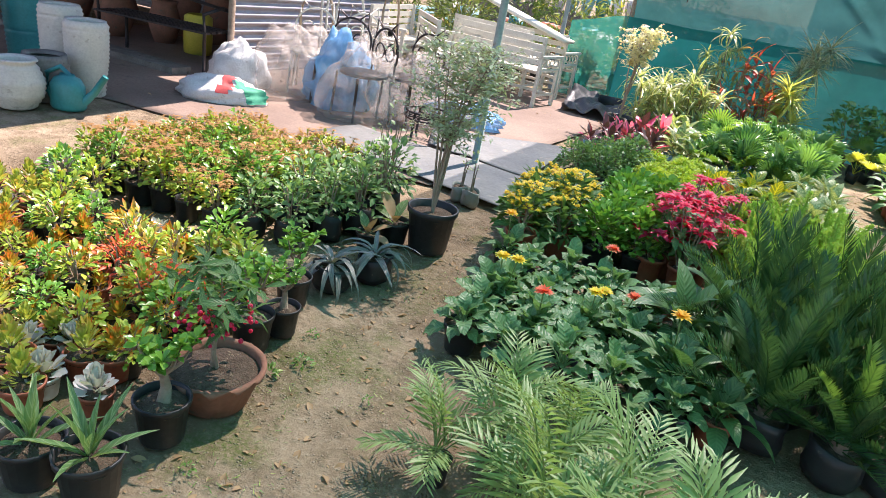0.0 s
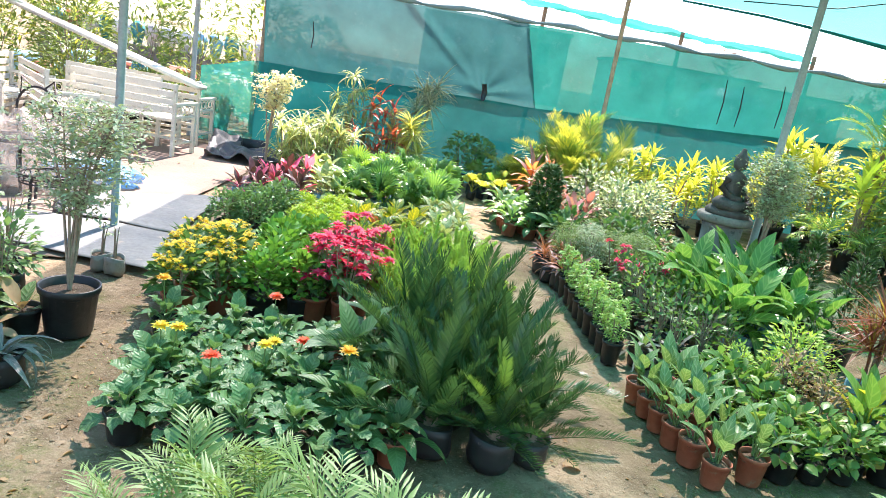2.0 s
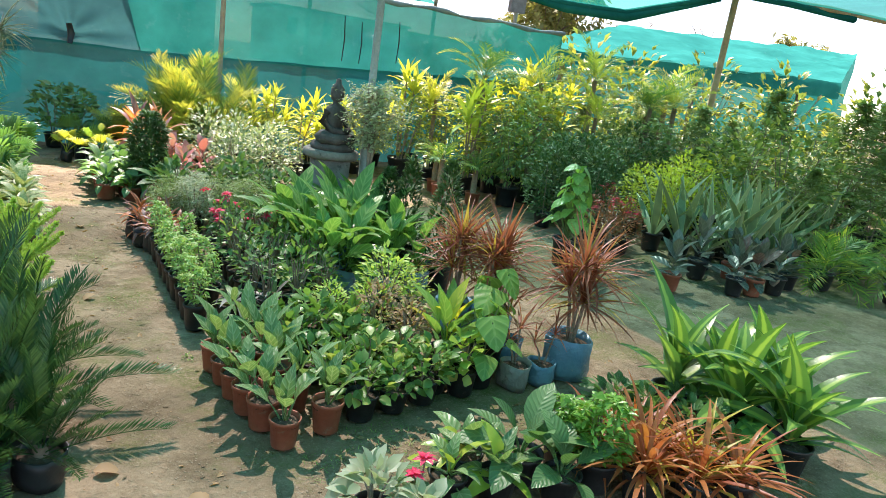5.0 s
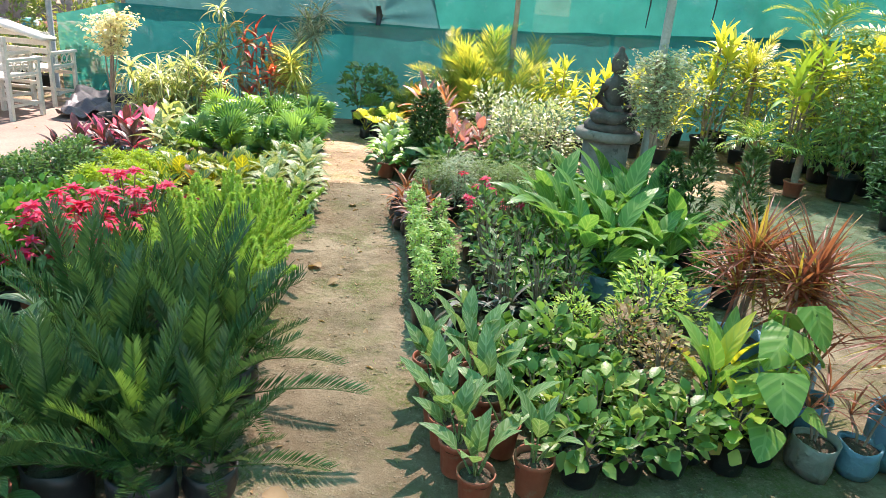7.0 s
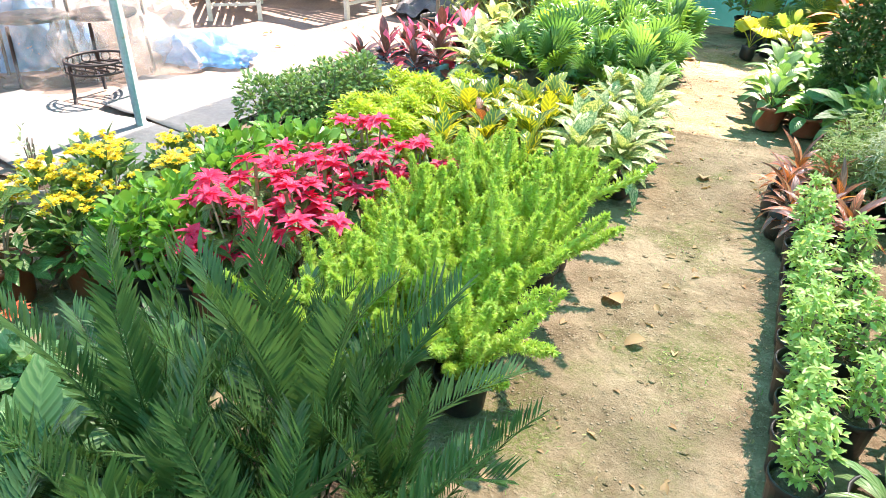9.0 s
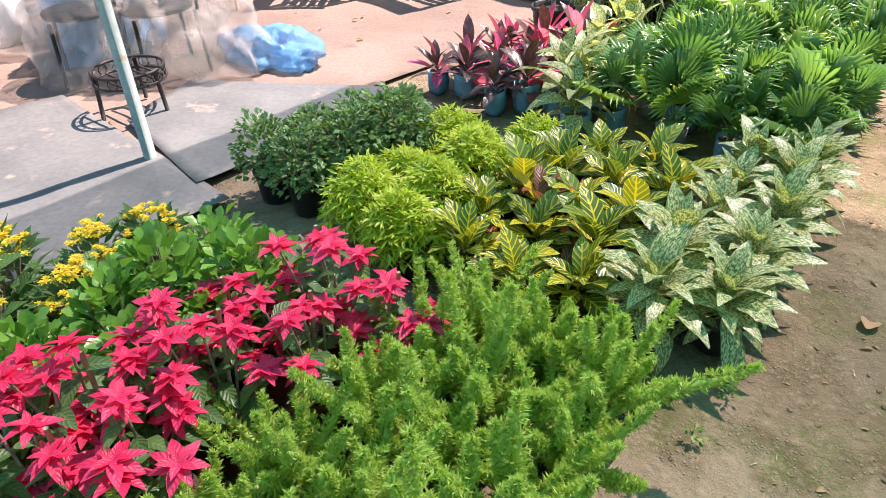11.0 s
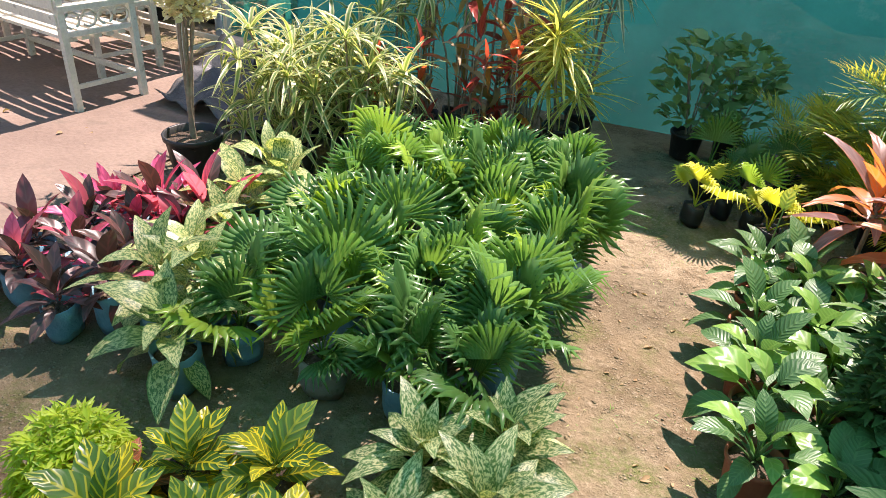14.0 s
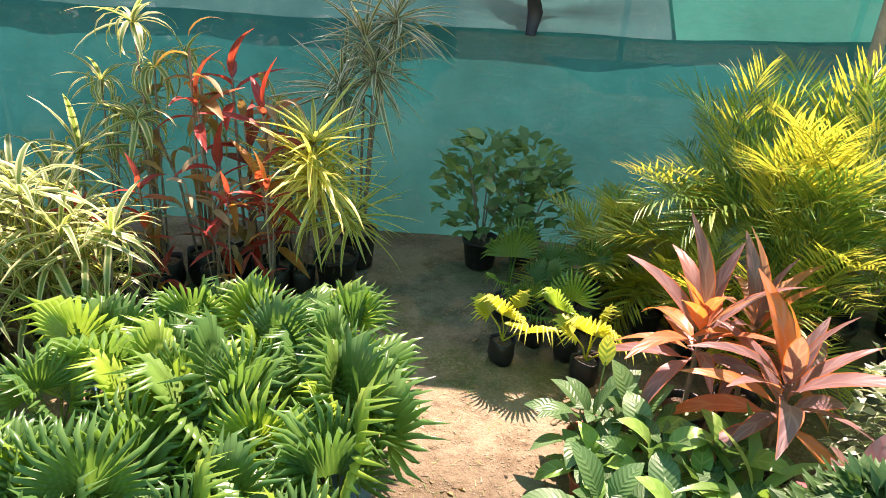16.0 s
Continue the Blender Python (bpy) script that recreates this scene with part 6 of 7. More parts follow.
# ---------------------------------------------------------------- near bed right of the camera
put("palesmall", lambda i: rosette("syngonium", "pale green arrow-leaved plant in a pot", "syngonium", [L["hosta"], L["kal_lime"], L["hosta"]], 0.12, 0.07, 13, ("black", 0.075, 0.12), "heart", 45, (75, 0), 0.06, 0.03, i), [(1.14, 1.92), (1.02, 1.82), (1.20, 1.76)])
put("bigdark", lambda i: rosette("peace_lily", "peace lily with very broad dark leaves", "peace lily", L["spath"], 0.2, 0.1, 10, ("black", 0.085, 0.13), "oval", 50, (78, 10), 0.09, 0, 81 + i), [(1.36, 1.84), (1.44, 1.68)], group="peace lilies")
put("redsmall", lambda i: poinsettia(21 + i, 2, 0.16, ("black", 0.07, 0.1), 0.045), [(0.84, 1.72)])
put("greysmall", lambda i: bush("foliage_plant", "small grey-green foliage plant in a pot", "foliage plant", L["sage"], 0.11, 0.15, 60, 0.07, ("black", 0.07, 0.11), "oval", i, 0.02, segs=3, width=0.6), [(0.68, 1.74), (0.78, 1.58), (0.55, 1.5, 0.8)])
put("succ_up", lambda i: bush("succulent", "upright jelly-bean succulent in a pot", "succulent", L["kal"], 0.1, 0.26, 240, 0.036, ("black", 0.075, 0.12), "spoon", i, 0.02, "column", width=0.5, clump=3), [(1.58, 1.86), (1.64, 1.70)])
put("bronze", lambda i: rosette("bronze_dracaena", "compact dracaena with narrow bronze-red leaves", "dracaena", L["bronze"], 0.3, 0.02, 42, ("black", 0.08, 0.13), "strap", 55, (86, 5), 0, 0.03, i, joined=True), [(1.72, 1.80), (1.86, 1.66), (1.76, 1.56), (1.96, 1.82, 0.9), (2.02, 1.58), (1.92, 1.44), (2.1, 1.4)], group="bronze dracaenas")
put("lowgreen", lambda i: bush("foliage_plant", "low dark green cover plant in a pot", "foliage plant", L["deep"], 0.15, 0.17, 110, 0.06, ("black", 0.075, 0.1), "oval", i, 0.01, width=0.55, segs=3), [(2.12, 1.90), (2.2, 1.72), (2.28, 1.56), (2.36, 1.86), (2.04, 2.02)], group="low green pots")
put("corn", lambda i: rosette("corn_plant", "corn plant with wide yellow-striped strap leaves", "dracaena", L["corn"], 0.46, 0.092, 15, ("black", 0.1, 0.16), "strap", 52, (89, 30), 0, 0.12, i, segs=8), [(2.42, 2.02), (2.52, 1.76), (2.66, 1.96), (2.74, 1.66), (2.6, 1.5), (2.86, 1.86)], (0.95, 1.1), group="corn plants")

# ---------------------------------------------------------------- beyond the second path, right
put("rubber", lambda i: rosette("rubber_plant", "rubber plant with dusty grey-green oval leaves", "rubber plant", L["rubber"], 0.2, 0.09, 14, (("terra", "black", "terra")[i], 0.09, 0.15), "oval", 20, (80, 0), 0.03, 0.2, i), [(4.32, 3.70), (4.90, 3.50), (5.10, 3.46), (5.40, 3.45), (5.74, 3.55), (4.95, 3.95), (5.35, 3.88)], group="rubber plants")
put("snake", lambda i: rosette("snake_plant", "snake plant with tall grey-green upright leaves", "snake plant", L["snake"], 0.82, 0.085, 7, ("black", 0.1, 0.17), "strap", 22, (89, 48), 0, 0, i, spread=0.035), fill(5.3, 4.2, 7.4, 4.8, 0.38, 0.36, 0.06), (0.9, 1.15), group="snake plants")
put("philo2", lambda i: heart_plant(20 + i, 36, 0.115, None, ("black", 0.12, 0.2), 0.55, "bushy heart-leaved philodendron in a large pot"), [(3.78, 4.45)], (1.1, 1.12))
put("redshrub", lambda i: bush("acalypha", "red-leaved shrub in a pot", "shrub", L["croton_red"], 0.2, 0.45, 260, 0.05, ("black", 0.1, 0.15), "oval", i, 0.05, flowers=(L["poin_red"], 8, flower_cluster)), [(4.5, 5.0), (4.9, 5.2), (4.75, 4.75), (4.45, 4.6)], group="red shrubs")
put("goldbush", lambda i: bush("golden_shrub", "bright yellow-green rounded garden shrub", "shrub", L["hedge_gold"], 0.34, 0.75, 700, 0.055, ("black", 0.11, 0.17), "oval", i, 0.08), [(5.6, 5.45, 1.05), (6.1, 5.6, 1.1), (6.6, 5.7, 1.1), (6.3, 5.3), (5.9, 5.2, 0.9), (7.0, 5.6, 1.1)], group="golden shrubs")
put("cone", lambda i: bush("thuja", "dense dark green conifer in a pot", "conifer", L["thuja"], 0.26, 0.85, 800, 0.065, ("black", 0.11, 0.17), "lance", 8 + i, 0.0, "column", width=0.28, stems=1, clump=2), [(4.55, 5.75), (4.85, 5.95), (5.2, 6.0), (5.5, 6.2), (5.0, 5.5), (6.05, 6.25), (6.7, 6.35), (7.4, 6.1), (8.1, 6.5, 1.2), (7.0, 7.0, 1.2)], group="thujas")
put("aralia", lambda i: bush("aralia", "tall feathery green aralia hedge plant", "shrub", (L["aralia"], L["hedge"], L["conifer"])[i], (0.5, 0.36, 0.34)[i], (0.95, 1.15, 1.05)[i], (420, 330, 260)[i], (0.075, 0.06, 0.09)[i], ("black", 0.13, 0.2), ("lance", "oval", "lance")[i], i, 0.1, ("dome", "column", "column")[i], width=(0.34, 0.55, 0.4)[i], clump=3, droop=45, out=0.6),
    [(4.75, 6.75), (5.2, 6.95), (5.6, 7.05), (6.1, 6.7), (6.5, 6.9), (7.0, 6.6), (5.0, 7.5), (5.6, 7.7), (6.2, 7.6), (6.9, 7.4)], (0.85, 1.25), group="aralia hedge")
put("hedge", lambda i: bush("hedge_shrub", "leafy green shrub in front of the net fence", "shrub", L["hedge"] if i != 1 else L["hedge_gold"], 0.45, 1.0, 620, 0.07, ("black", 0.13, 0.2), "oval", 5 + i, 0.1, "column", width=0.5),
    [(2.5, 8.95, 0.65), (3.0, 9.1, 0.7), (3.5, 9.0, 0.8), (4.0, 9.15, 0.9), (4.5, 9.0), (5.0, 9.15), (5.5, 9.0), (6.0, 9.1), (2.75, 8.4, 0.6), (3.4, 8.45, 0.7), (4.1, 8.5), (4.8, 8.45), (5.5, 8.4), (6.2, 8.3)], (0.9, 1.15), group="fence hedge")
put("goldcro", lambda i: cane_plant("golden_croton", "tall croton with golden yellow leaf crowns", "croton", "golden crotons", L["hedge_gold"] if i else L["chart"], [0.35, 0.48, 0.58, 0.66], 0.24, 0.045, 16, ("black", 0.1, 0.17), i, 40, 0.009, (85, 5), spread=0.12, shape="lance", along=0.1), [(2.45, 8.0), (2.75, 8.05, 0.9), (5.1, 8.0, 1.6), (5.45, 7.6, 1.5), (2.2, 8.3), (5.9, 8.8, 1.7), (3.35, 7.95, 1.1), (4.45, 7.3, 1.4), (4.0, 8.3, 1.5), (6.6, 8.3, 1.8), (3.1, 8.2, 1.2)])
put("parlor", lambda i: palm("parlor_palm", "young parlour palm with fine fronds in a pot", "palm", L["areca"], 12, 0.36, 0.15, 11, ("terra", 0.09, 0.15), 8 + i, 70, (85, 15), 0.07, 55, 10, 25, (0.7, 1.1), stem=0.25), [(3.95, 7.05), (4.25, 6.75), (4.1, 7.45)], group="parlour palms")
put("arecaR", lambda i: palm("areca_palm", "tall palm with yellowing fronds above the hedge", "palm", L["gold"] if i else L["areca"], 14, 0.56, 0.17, 22, ("black", 0.13, 0.2), 11 + i, 65, (86, 20), 0.045, 52, 20, 28, (0.7, 1.1), stem=1.05), [(5.0, 8.0, 1.15), (5.9, 7.9, 1.1), (6.7, 7.7, 1.2), (4.4, 8.2, 0.9), (5.4, 7.2, 0.9), (6.3, 7.1, 0.95), (7.9, 7.2, 1.3), (8.8, 8.2, 1.35), (7.4, 7.2, 1.05), (6.4, 8.3), (8.2, 8.0)], group="areca palms")
put("backR", lambda i: bush("hedge_shrub", "dense green shrub in the back rows", "shrub", (L["hedge"], L["conifer"], L["varieg"])[i], 0.5, (1.05, 1.15, 0.85)[i], (300, 420, 420)[i], (0.085, 0.10, 0.05)[i], ("black", 0.13, 0.2), ("oval", "lance", "oval")[i], 9 + i, 0.1, ("dome", "cone", "dome")[i], width=(0.5, 0.22, 0.55)[i], clump=(2, 4, 2)[i], droop=40, out=0.6),
    fill(7.4, 4.8, 10.6, 8.6, 0.85, 0.8, 0.2) + fill(11.2, 4.5, 15.0, 8.4, 1.2, 1.2, 0.3) + [(7.0, 5.2), (7.2, 4.4, 0.7), (8.1, 4.1, 0.8), (9.0, 4.0)], (1.0, 1.4), group="back shrubs")
put("palmR", lambda i: palm("areca_palm", "low green feather palm", "palm", L["areca"], 16, 0.55, 0.2, 18, ("black", 0.12, 0.18), 15 + i, 70, (86, 10), 0.05, 52, 20, 25, (0.7, 1.1)), [(6.2, 3.5), (6.9, 3.6), (7.6, 3.5), (6.6, 3.0)], group="areca palms")
for x, y in ((8.0, 9.6), (9.6, 9.9), (10.8, 9.0), (11.6, 8.0), (12.0, 6.5)):
    copy_thing(PROTO["backR"][0], Matrix.LocRotScale((x, y, 0), Euler((0, 0, x)), (1.4, 1.4, 1.5)))

# ---------------------------------------------------------------- left beds
def kal_rows():
    spots = []
    for j in range(7):
        for i in range(8):
            x = -4.32 + 0.185 * i + 0.02 * j
            y = 2.36 + 0.17 * j + (0.06 * max(0, i - 5) * 2)
            if x > -3.02 + 0.02 * j and y < 2.55:
                continue
            spots.append((x + rng.uniform(-0.025, 0.025), y + rng.uniform(-0.025, 0.025)))
    return spots


put("kalrust", lambda i: bush("kalanchoe", "kalanchoe with lime leaves and rusty seed heads in a black pot", "kalanchoe", (L["kal_lime"], L["kal"], L["kal_lime"])[i], 0.10, 0.2, 150, 0.038, ("black", 0.075, 0.14), "spoon", i, 0.03, width=0.6, segs=3, flowers=(L["kal_rust"], (11, 6, 13)[i], lambda c, r, x, y, z: [daisy(c, r, x + r.uniform(-0.03, 0.03), y + r.uniform(-0.03, 0.03), z + r.uniform(0.01, 0.04), 0.016, 5, rings=1) for _ in range(6)])), [p for k, p in enumerate(kal_rows()) if k % 8 < 6], (0.9, 1.15), group="kalanchoe bed")
put("greenmix", lambda i: bush("rose_plant", "dark green leafy plant with pale buds in a black bag", "shrub", L["mint"], 0.13, 0.27, 170, 0.045, ("blackbag", 0.075, 0.14), "oval", 7 + i, 0.03, width=0.55, flowers=(L["pale"], 2 if i else 0, lambda c, r, x, y, z: daisy(c, r, x, y, z, 0.02, 7))), [(-3.05, 2.52), (-2.95, 2.72), (-2.88, 2.92), (-3.12, 2.72), (-3.08, 2.92), (-3.24, 2.45), (-3.0, 3.12), (-3.2, 3.1), (-3.1, 3.32), (-2.92, 3.25, 1.2)], group="leafy bags")
put("twig", lambda i: bush("rose_plant", "thin twiggy dark-leaved plant", "shrub", L["deep"], 0.14, 0.42, 70, 0.035, ("blackbag", 0.08, 0.15), "oval", i, 0.1, width=0.6, stems=9), [(-2.86, 3.12), (-3.0, 3.42)])
put("succ_red", lambda i: rosette("succulent", "succulent with lime leaves tipped fiery red", "succulent", L["succ_red"], 0.046, 0.02, 40, ("terra", 0.06, 0.08), "lance", -15, (80, 0), 0, 0.06, i, fold=0.3, segs=4, joined=True), fill(-3.95, 1.18, -2.72, 1.92, 0.15, 0.14, 0.05, 0.15), (0.75, 1.15), group="succulent bed")
put("succ_lime", lambda i: rosette("succulent", "lime green rosette succulent", "succulent", L["succ_lime"], 0.046, 0.021, 40, ("terra", 0.06, 0.08), "spoon", -15, (80, 0), 0, 0.08, 4 + i, fold=0.3, segs=4, joined=True), fill(-3.7, 0.88, -2.80, 1.12, 0.14, 0.13, 0.04) + fill(-4.5, 1.25, -4.0, 1.95, 0.15, 0.15, 0.04), (0.9, 1.3), group="succulent bed")
put("succ_fire", lambda i: bush("succulent", "spiky fire-red succulent in a small pot", "succulent", L["coral"] if i else L["succ_red"], 0.1, 0.15, 150, 0.045, ("terra", 0.055, 0.08), "lance", 3 + i, 0.01, width=0.3), [(-2.78, 1.42), (-2.9, 1.55), (-2.7, 1.56), (-3.02, 1.72), (-2.84, 1.72), (-3.2, 1.6), (-3.35, 1.8)], (0.8, 1.2), group="succulent bed")
put("succ_mid", lambda i: bush("succulent", "leafy jade-green succulent in a small pot", "succulent", (L["kal_lime"], L["kal"], L["kal_lime"])[i], 0.085, 0.13, 150, 0.032, ("black", 0.055, 0.09), "spoon", i, 0.01, width=0.55, segs=3), fill(-3.9, 1.24, -2.75, 1.9, 0.24, 0.22, 0.06, 0.2) + [(-2.95, 2.02), (-3.1, 2.08), (-4.2, 2.1), (-4.0, 2.12)], (0.8, 1.3), group="succulent bed")
put("succ_grey", lambda i: rosette("echeveria", "pale grey echeveria rosette in a white pot", "succulent", L["succ_grey"], 0.06, 0.034, 22, (("white", "terra", "black")[i], 0.05, 0.07), "spoon", -20, (75, 0), 0, 0.03, 8 + i, fold=0.3, segs=4, joined=True), [(-2.82, 0.98, 1.2), (-2.62, 1.02, 1.2), (-3.4, 1.98), (-3.2, 1.98), (-3.6, 2.0), (-3.0, 1.06), (-3.9, 2.02), (-4.1, 1.7), (-2.9, 1.16)], group="grey succulents")
put("whitecups", lambda i: rosette("succulent", "tiny succulent in a white plastic cup", "succulent", L["succ_lime"], 0.04, 0.02, 14, ("white", 0.04, 0.07), "spoon", 0, (80, 10), 0, 0.02, 14 + i, joined=True, segs=3), [(-4.66, 2.34), (-4.56, 2.30), (-4.62, 2.44), (-4.50, 2.40), (-4.72, 2.44), (-4.55, 2.52)], group="white cups")
put("ardisia", lambda i: small_tree("bonsai_tree", "small tree with dark drooping leaves in a shallow clay bowl", L["deep"], 0.42, 0.15, 0.2, 60, 0.085, ("clay", 0.16, 0.13), 2, 2, 0.55, 0.009, width=0.28, lean=0.05, clump=1), [(-2.40, 1.30)], (1, 1.01))
berries = Acc()
berry = lathe([(0.001, -0.008), (0.006, -0.005), (0.008, 0.0), (0.006, 0.005), (0.001, 0.008)], 7)
br = random.Random(5)
for _ in range(70):
    az, q = br.uniform(0, 6.28), br.uniform(0.02, 0.13)
    berries.add(berry, mT(q * math.cos(az), q * math.sin(az), 0.30 + br.uniform(-0.06, 0.07)) @ mS(br.uniform(0.8, 1.2)))
tagged(part("berries", berries.mesh("berries", L["poin_red"]), PROTO["ardisia"][0], None, "clusters of red berries"), kind="stuff")
put("jade", lambda i: bonsai(i), [(-2.38, 1.06), (-2.52, 1.62), (-2.62, 2.0, 0.9), (-2.50, 1.78, 0.8)], (0.95, 1.05), group="jade plants")
put("aloe", lambda i: rosette("aloe", "aloe with thick pointed leaves in a large black pot", "aloe", L["hosta"], 0.2, 0.03, 11, ("black", 0.1, 0.16), "strap", 20, (80, 30), 0, 0.02, i, fold=0.4), [(-2.34, 0.78), (-2.52, 0.74, 0.85)], group="aloes")
put("agave", lambda i: rosette("grey_agave", "plant with grey drooping strap leaves in a black bag", "succulent", L["agave"], 0.26, 0.032, 20, ("blackbag", 0.09, 0.13), "strap", 110, (70, 15), 0, 0.03, i, fold=0.3), [(-2.60, 2.26), (-2.50, 2.48, 0.9)], group="grey agaves")
put("leafpot", lambda i: rosette("dry_plant", "withered brown-leaved plant in a black pot", "foliage plant", [L["dry"], L["hosta"]], 0.15, 0.07, 6, ("black", 0.08, 0.13), "oval", 30, (70, 20), 0.03, 0, i), [(-2.66, 2.94), (-2.72, 2.76, 0.9)])
put("sprig", lambda i: bush("seedling", "bare stick seedling in a grey pot", "seedling", L["sage"], 0.05, 0.25, 12, 0.03, ("greybag", 0.055, 0.1), "oval", i, 0.1, stems=3), [(-2.72, 3.95), (-2.62, 3.90)])
put("weed", lambda i: bush("weed", "small green weed growing in the earth", "weed", L["green"], 0.05, 0.05, 26, 0.035, None, "oval", i, 0.0, stems=0, segs=2), [(-2.30, 1.66, 0.7), (-2.34, 1.52, 0.6), (-1.98, 1.62, 0.35), (-2.22, 1.0, 0.4), (-1.2, 2.0, 0.6), (-0.9, 1.9, 0.5), (0.36, 3.2, 0.5), (-0.24, 4.85, 0.6), (-0.22, 5.05, 0.5), (0.2, 7.2, 0.5), (-0.3, 7.9, 0.5), (-2.40, 1.85, 0.5)], group="weeds")
small_tree("feathery_tree", "tall slim tree with fine pale foliage in a black pot", L["sage"], 1.08, 0.25, 0.6, 300, 0.032, ("black", 0.14, 0.25), 12, 7, 0.45, 0.008, width=0.42, lean=0.22, clump=4).matrix_basis = pose(-2.48, 3.02, 0)


# ---------------------------------------------------------------- the yard on the left
def vase(name, prof, mat, label, x, y, cat="vase", ribs=0, z=0.0, group=""):
    """A turned pot, ribbed where ribs are given."""
    if ribs:
        fine = []
        for i in range(len(prof) - 1):
            (r0, h0), (r1, h1) = prof[i], prof[i + 1]
            n = max(1, int(abs(h1 - h0) / ribs))
            for k in range(n):
                fine.append((r0 + (r1 - r0) * k / n + (0.011 if k % 2 else 0), h0 + (h1 - h0) * k / n))
        fine.append(prof[-1])
        prof = fine
    return solid(name, lathe(prof, 32), M[mat], label, cat, group, mT(x, y, z))


vase("ceramic_vase", [(0.02, 0), (0.11, 0), (0.175, 0.10), (0.185, 0.20), (0.14, 0.31), (0.125, 0.33), (0.15, 0.345), (0.14, 0.36), (0.11, 0.34), (0.08, 0.25)], "cream", "round-bellied ribbed cream ceramic vase", -5.90, 2.98, ribs=0.016)
vase("ceramic_vase", [(0.02, 0), (0.12, 0), (0.16, 0.1), (0.16, 0.32), (0.15, 0.36), (0.12, 0.33)], "pedestal", "short grey cement pot", -6.0, 3.28, ribs=0.02)
vase("tall_planter", [(0.02, 0), (0.12, 0), (0.155, 0.3), (0.165, 0.54), (0.15, 0.60), (0.125, 0.58), (0.11, 0.45)], "cream", "tall ribbed cream planter", -6.02, 3.66, ribs=0.016)
vase("tall_planter", [(0.02, 0), (0.12, 0), (0.155, 0.3), (0.165, 0.58), (0.15, 0.66), (0.125, 0.64), (0.11, 0.45)], "cream", "tall ribbed cream planter with a reddish rim", -6.40, 3.72, ribs=0.016)
vase("tall_planter", [(0.02, 0), (0.17, 0), (0.2, 0.3), (0.22, 0.6), (0.2, 0.66), (0.17, 0.64), (0.18, 0.6)], "tealpot", "tall ribbed dark teal planter", -7.35, 3.45, ribs=0.02)
vase("tall_planter", [(0.02, 0), (0.17, 0), (0.19, 0.3), (0.21, 0.66), (0.19, 0.72), (0.16, 0.7), (0.18, 0.6)], "tealpot", "tall ribbed dark teal planter behind the cream ones", -7.30, 4.05, ribs=0.02)
vase("ceramic_vase", [(0.02, 0), (0.14, 0), (0.22, 0.2), (0.22, 0.4), (0.2, 0.44), (0.16, 0.42)], "cream", "wide cream pot with a thick rim", -6.45, 2.62, ribs=0.016)

can = thing("watering_can", "teal plastic watering can with a long spout", "watering can", m=mT(-5.70, 3.24, 0.004) @ mR("z", 25) @ mS(1.15))
part("body", mesh_of("body", lathe([(0.01, 0), (0.10, 0), (0.115, 0.02), (0.11, 0.16), (0.085, 0.2), (0.05, 0.215), (0.045, 0.23), (0.04, 0.2)], 20), M["tealpot"]), can, mS(1, 0.7, 1))
part("spout", mesh_of("spout", tube([(0.09, 0, 0.05), (0.17, 0, 0.13), (0.25, 0, 0.25)], [0.03, 0.024, 0.02], 10), M["tealpot"]), can)
part("handle", mesh_of("handle", tube([(0.03, 0, 0.21), (-0.04, 0, 0.27), (-0.13, 0, 0.22), (-0.13, 0, 0.1), (-0.10, 0, 0.05)], 0.016, 8), M["tealpot"]), can)


def crumpled(rx, ry, h, seed, n=22, rough=0.35):
    """A slumped bag: a lumpy flattened dome, closed below."""
    r = random.Random(seed)
    vs, fs, uv = [], [], []
    off = r.uniform(0, 50)
    rows, n = 18, n * 2
    for j in range(rows + 1):
        k = j / rows * math.pi / 2 * 1.28 - 0.28 * math.pi / 2
        for i in range(n):
            t = 2 * math.pi * i / n
            c, s, z = math.cos(t) * math.cos(k), math.sin(t) * math.cos(k), math.sin(k)
            q = 1 + rough * noise.noise((c * 1.8 + off, s * 1.8, z * 1.8)) + rough * 0.5 * noise.noise((c * 4.5 + off, s * 4.5, z * 4.5)) + rough * 0.3 * abs(noise.noise((c * 5 + off, s * 5, z * 5))) - rough * 0.16 * abs(noise.noise((c * 11 + off, s * 11, z * 11)))
            vs.append((rx * c * q, ry * s * q, max(0, h * (z * q * 0.8 + 0.2))))
            uv.append((i / n, j / rows))
    for j in range(rows):
        for i in range(n):
            k = (i + 1) % n
            fs.append((j * n + i, j * n + k, (j + 1) * n + k, (j + 1) * n + i))
    fs.append(tuple(reversed(range(n))))
    return np.array(vs), fs, np.array(uv)


sk = thing("fertiliser_sack", "white woven sack with green and red print lying on the ground", "sack", m=mT(-5.48, 4.62, 0.004) @ mR("z", 28))
part("sack_body", mesh_of("sack_body", crumpled(0.40, 0.24, 0.20, 2, rough=0.2), M["sack"]), sk)


def patch(tpl, keep):
    """The faces of a form for which keep holds, lifted slightly off it."""
    v, f, u = tpl
    f = [q for q in f if keep(*np.mean([v[i] for i in q], axis=0))]
    used = sorted({i for q in f for i in q})
    at = {i: k for k, i in enumerate(used)}
    return v[used] * np.array((1.012, 1.012, 1.02)), [tuple(at[i] for i in q) for q in f], u[used]


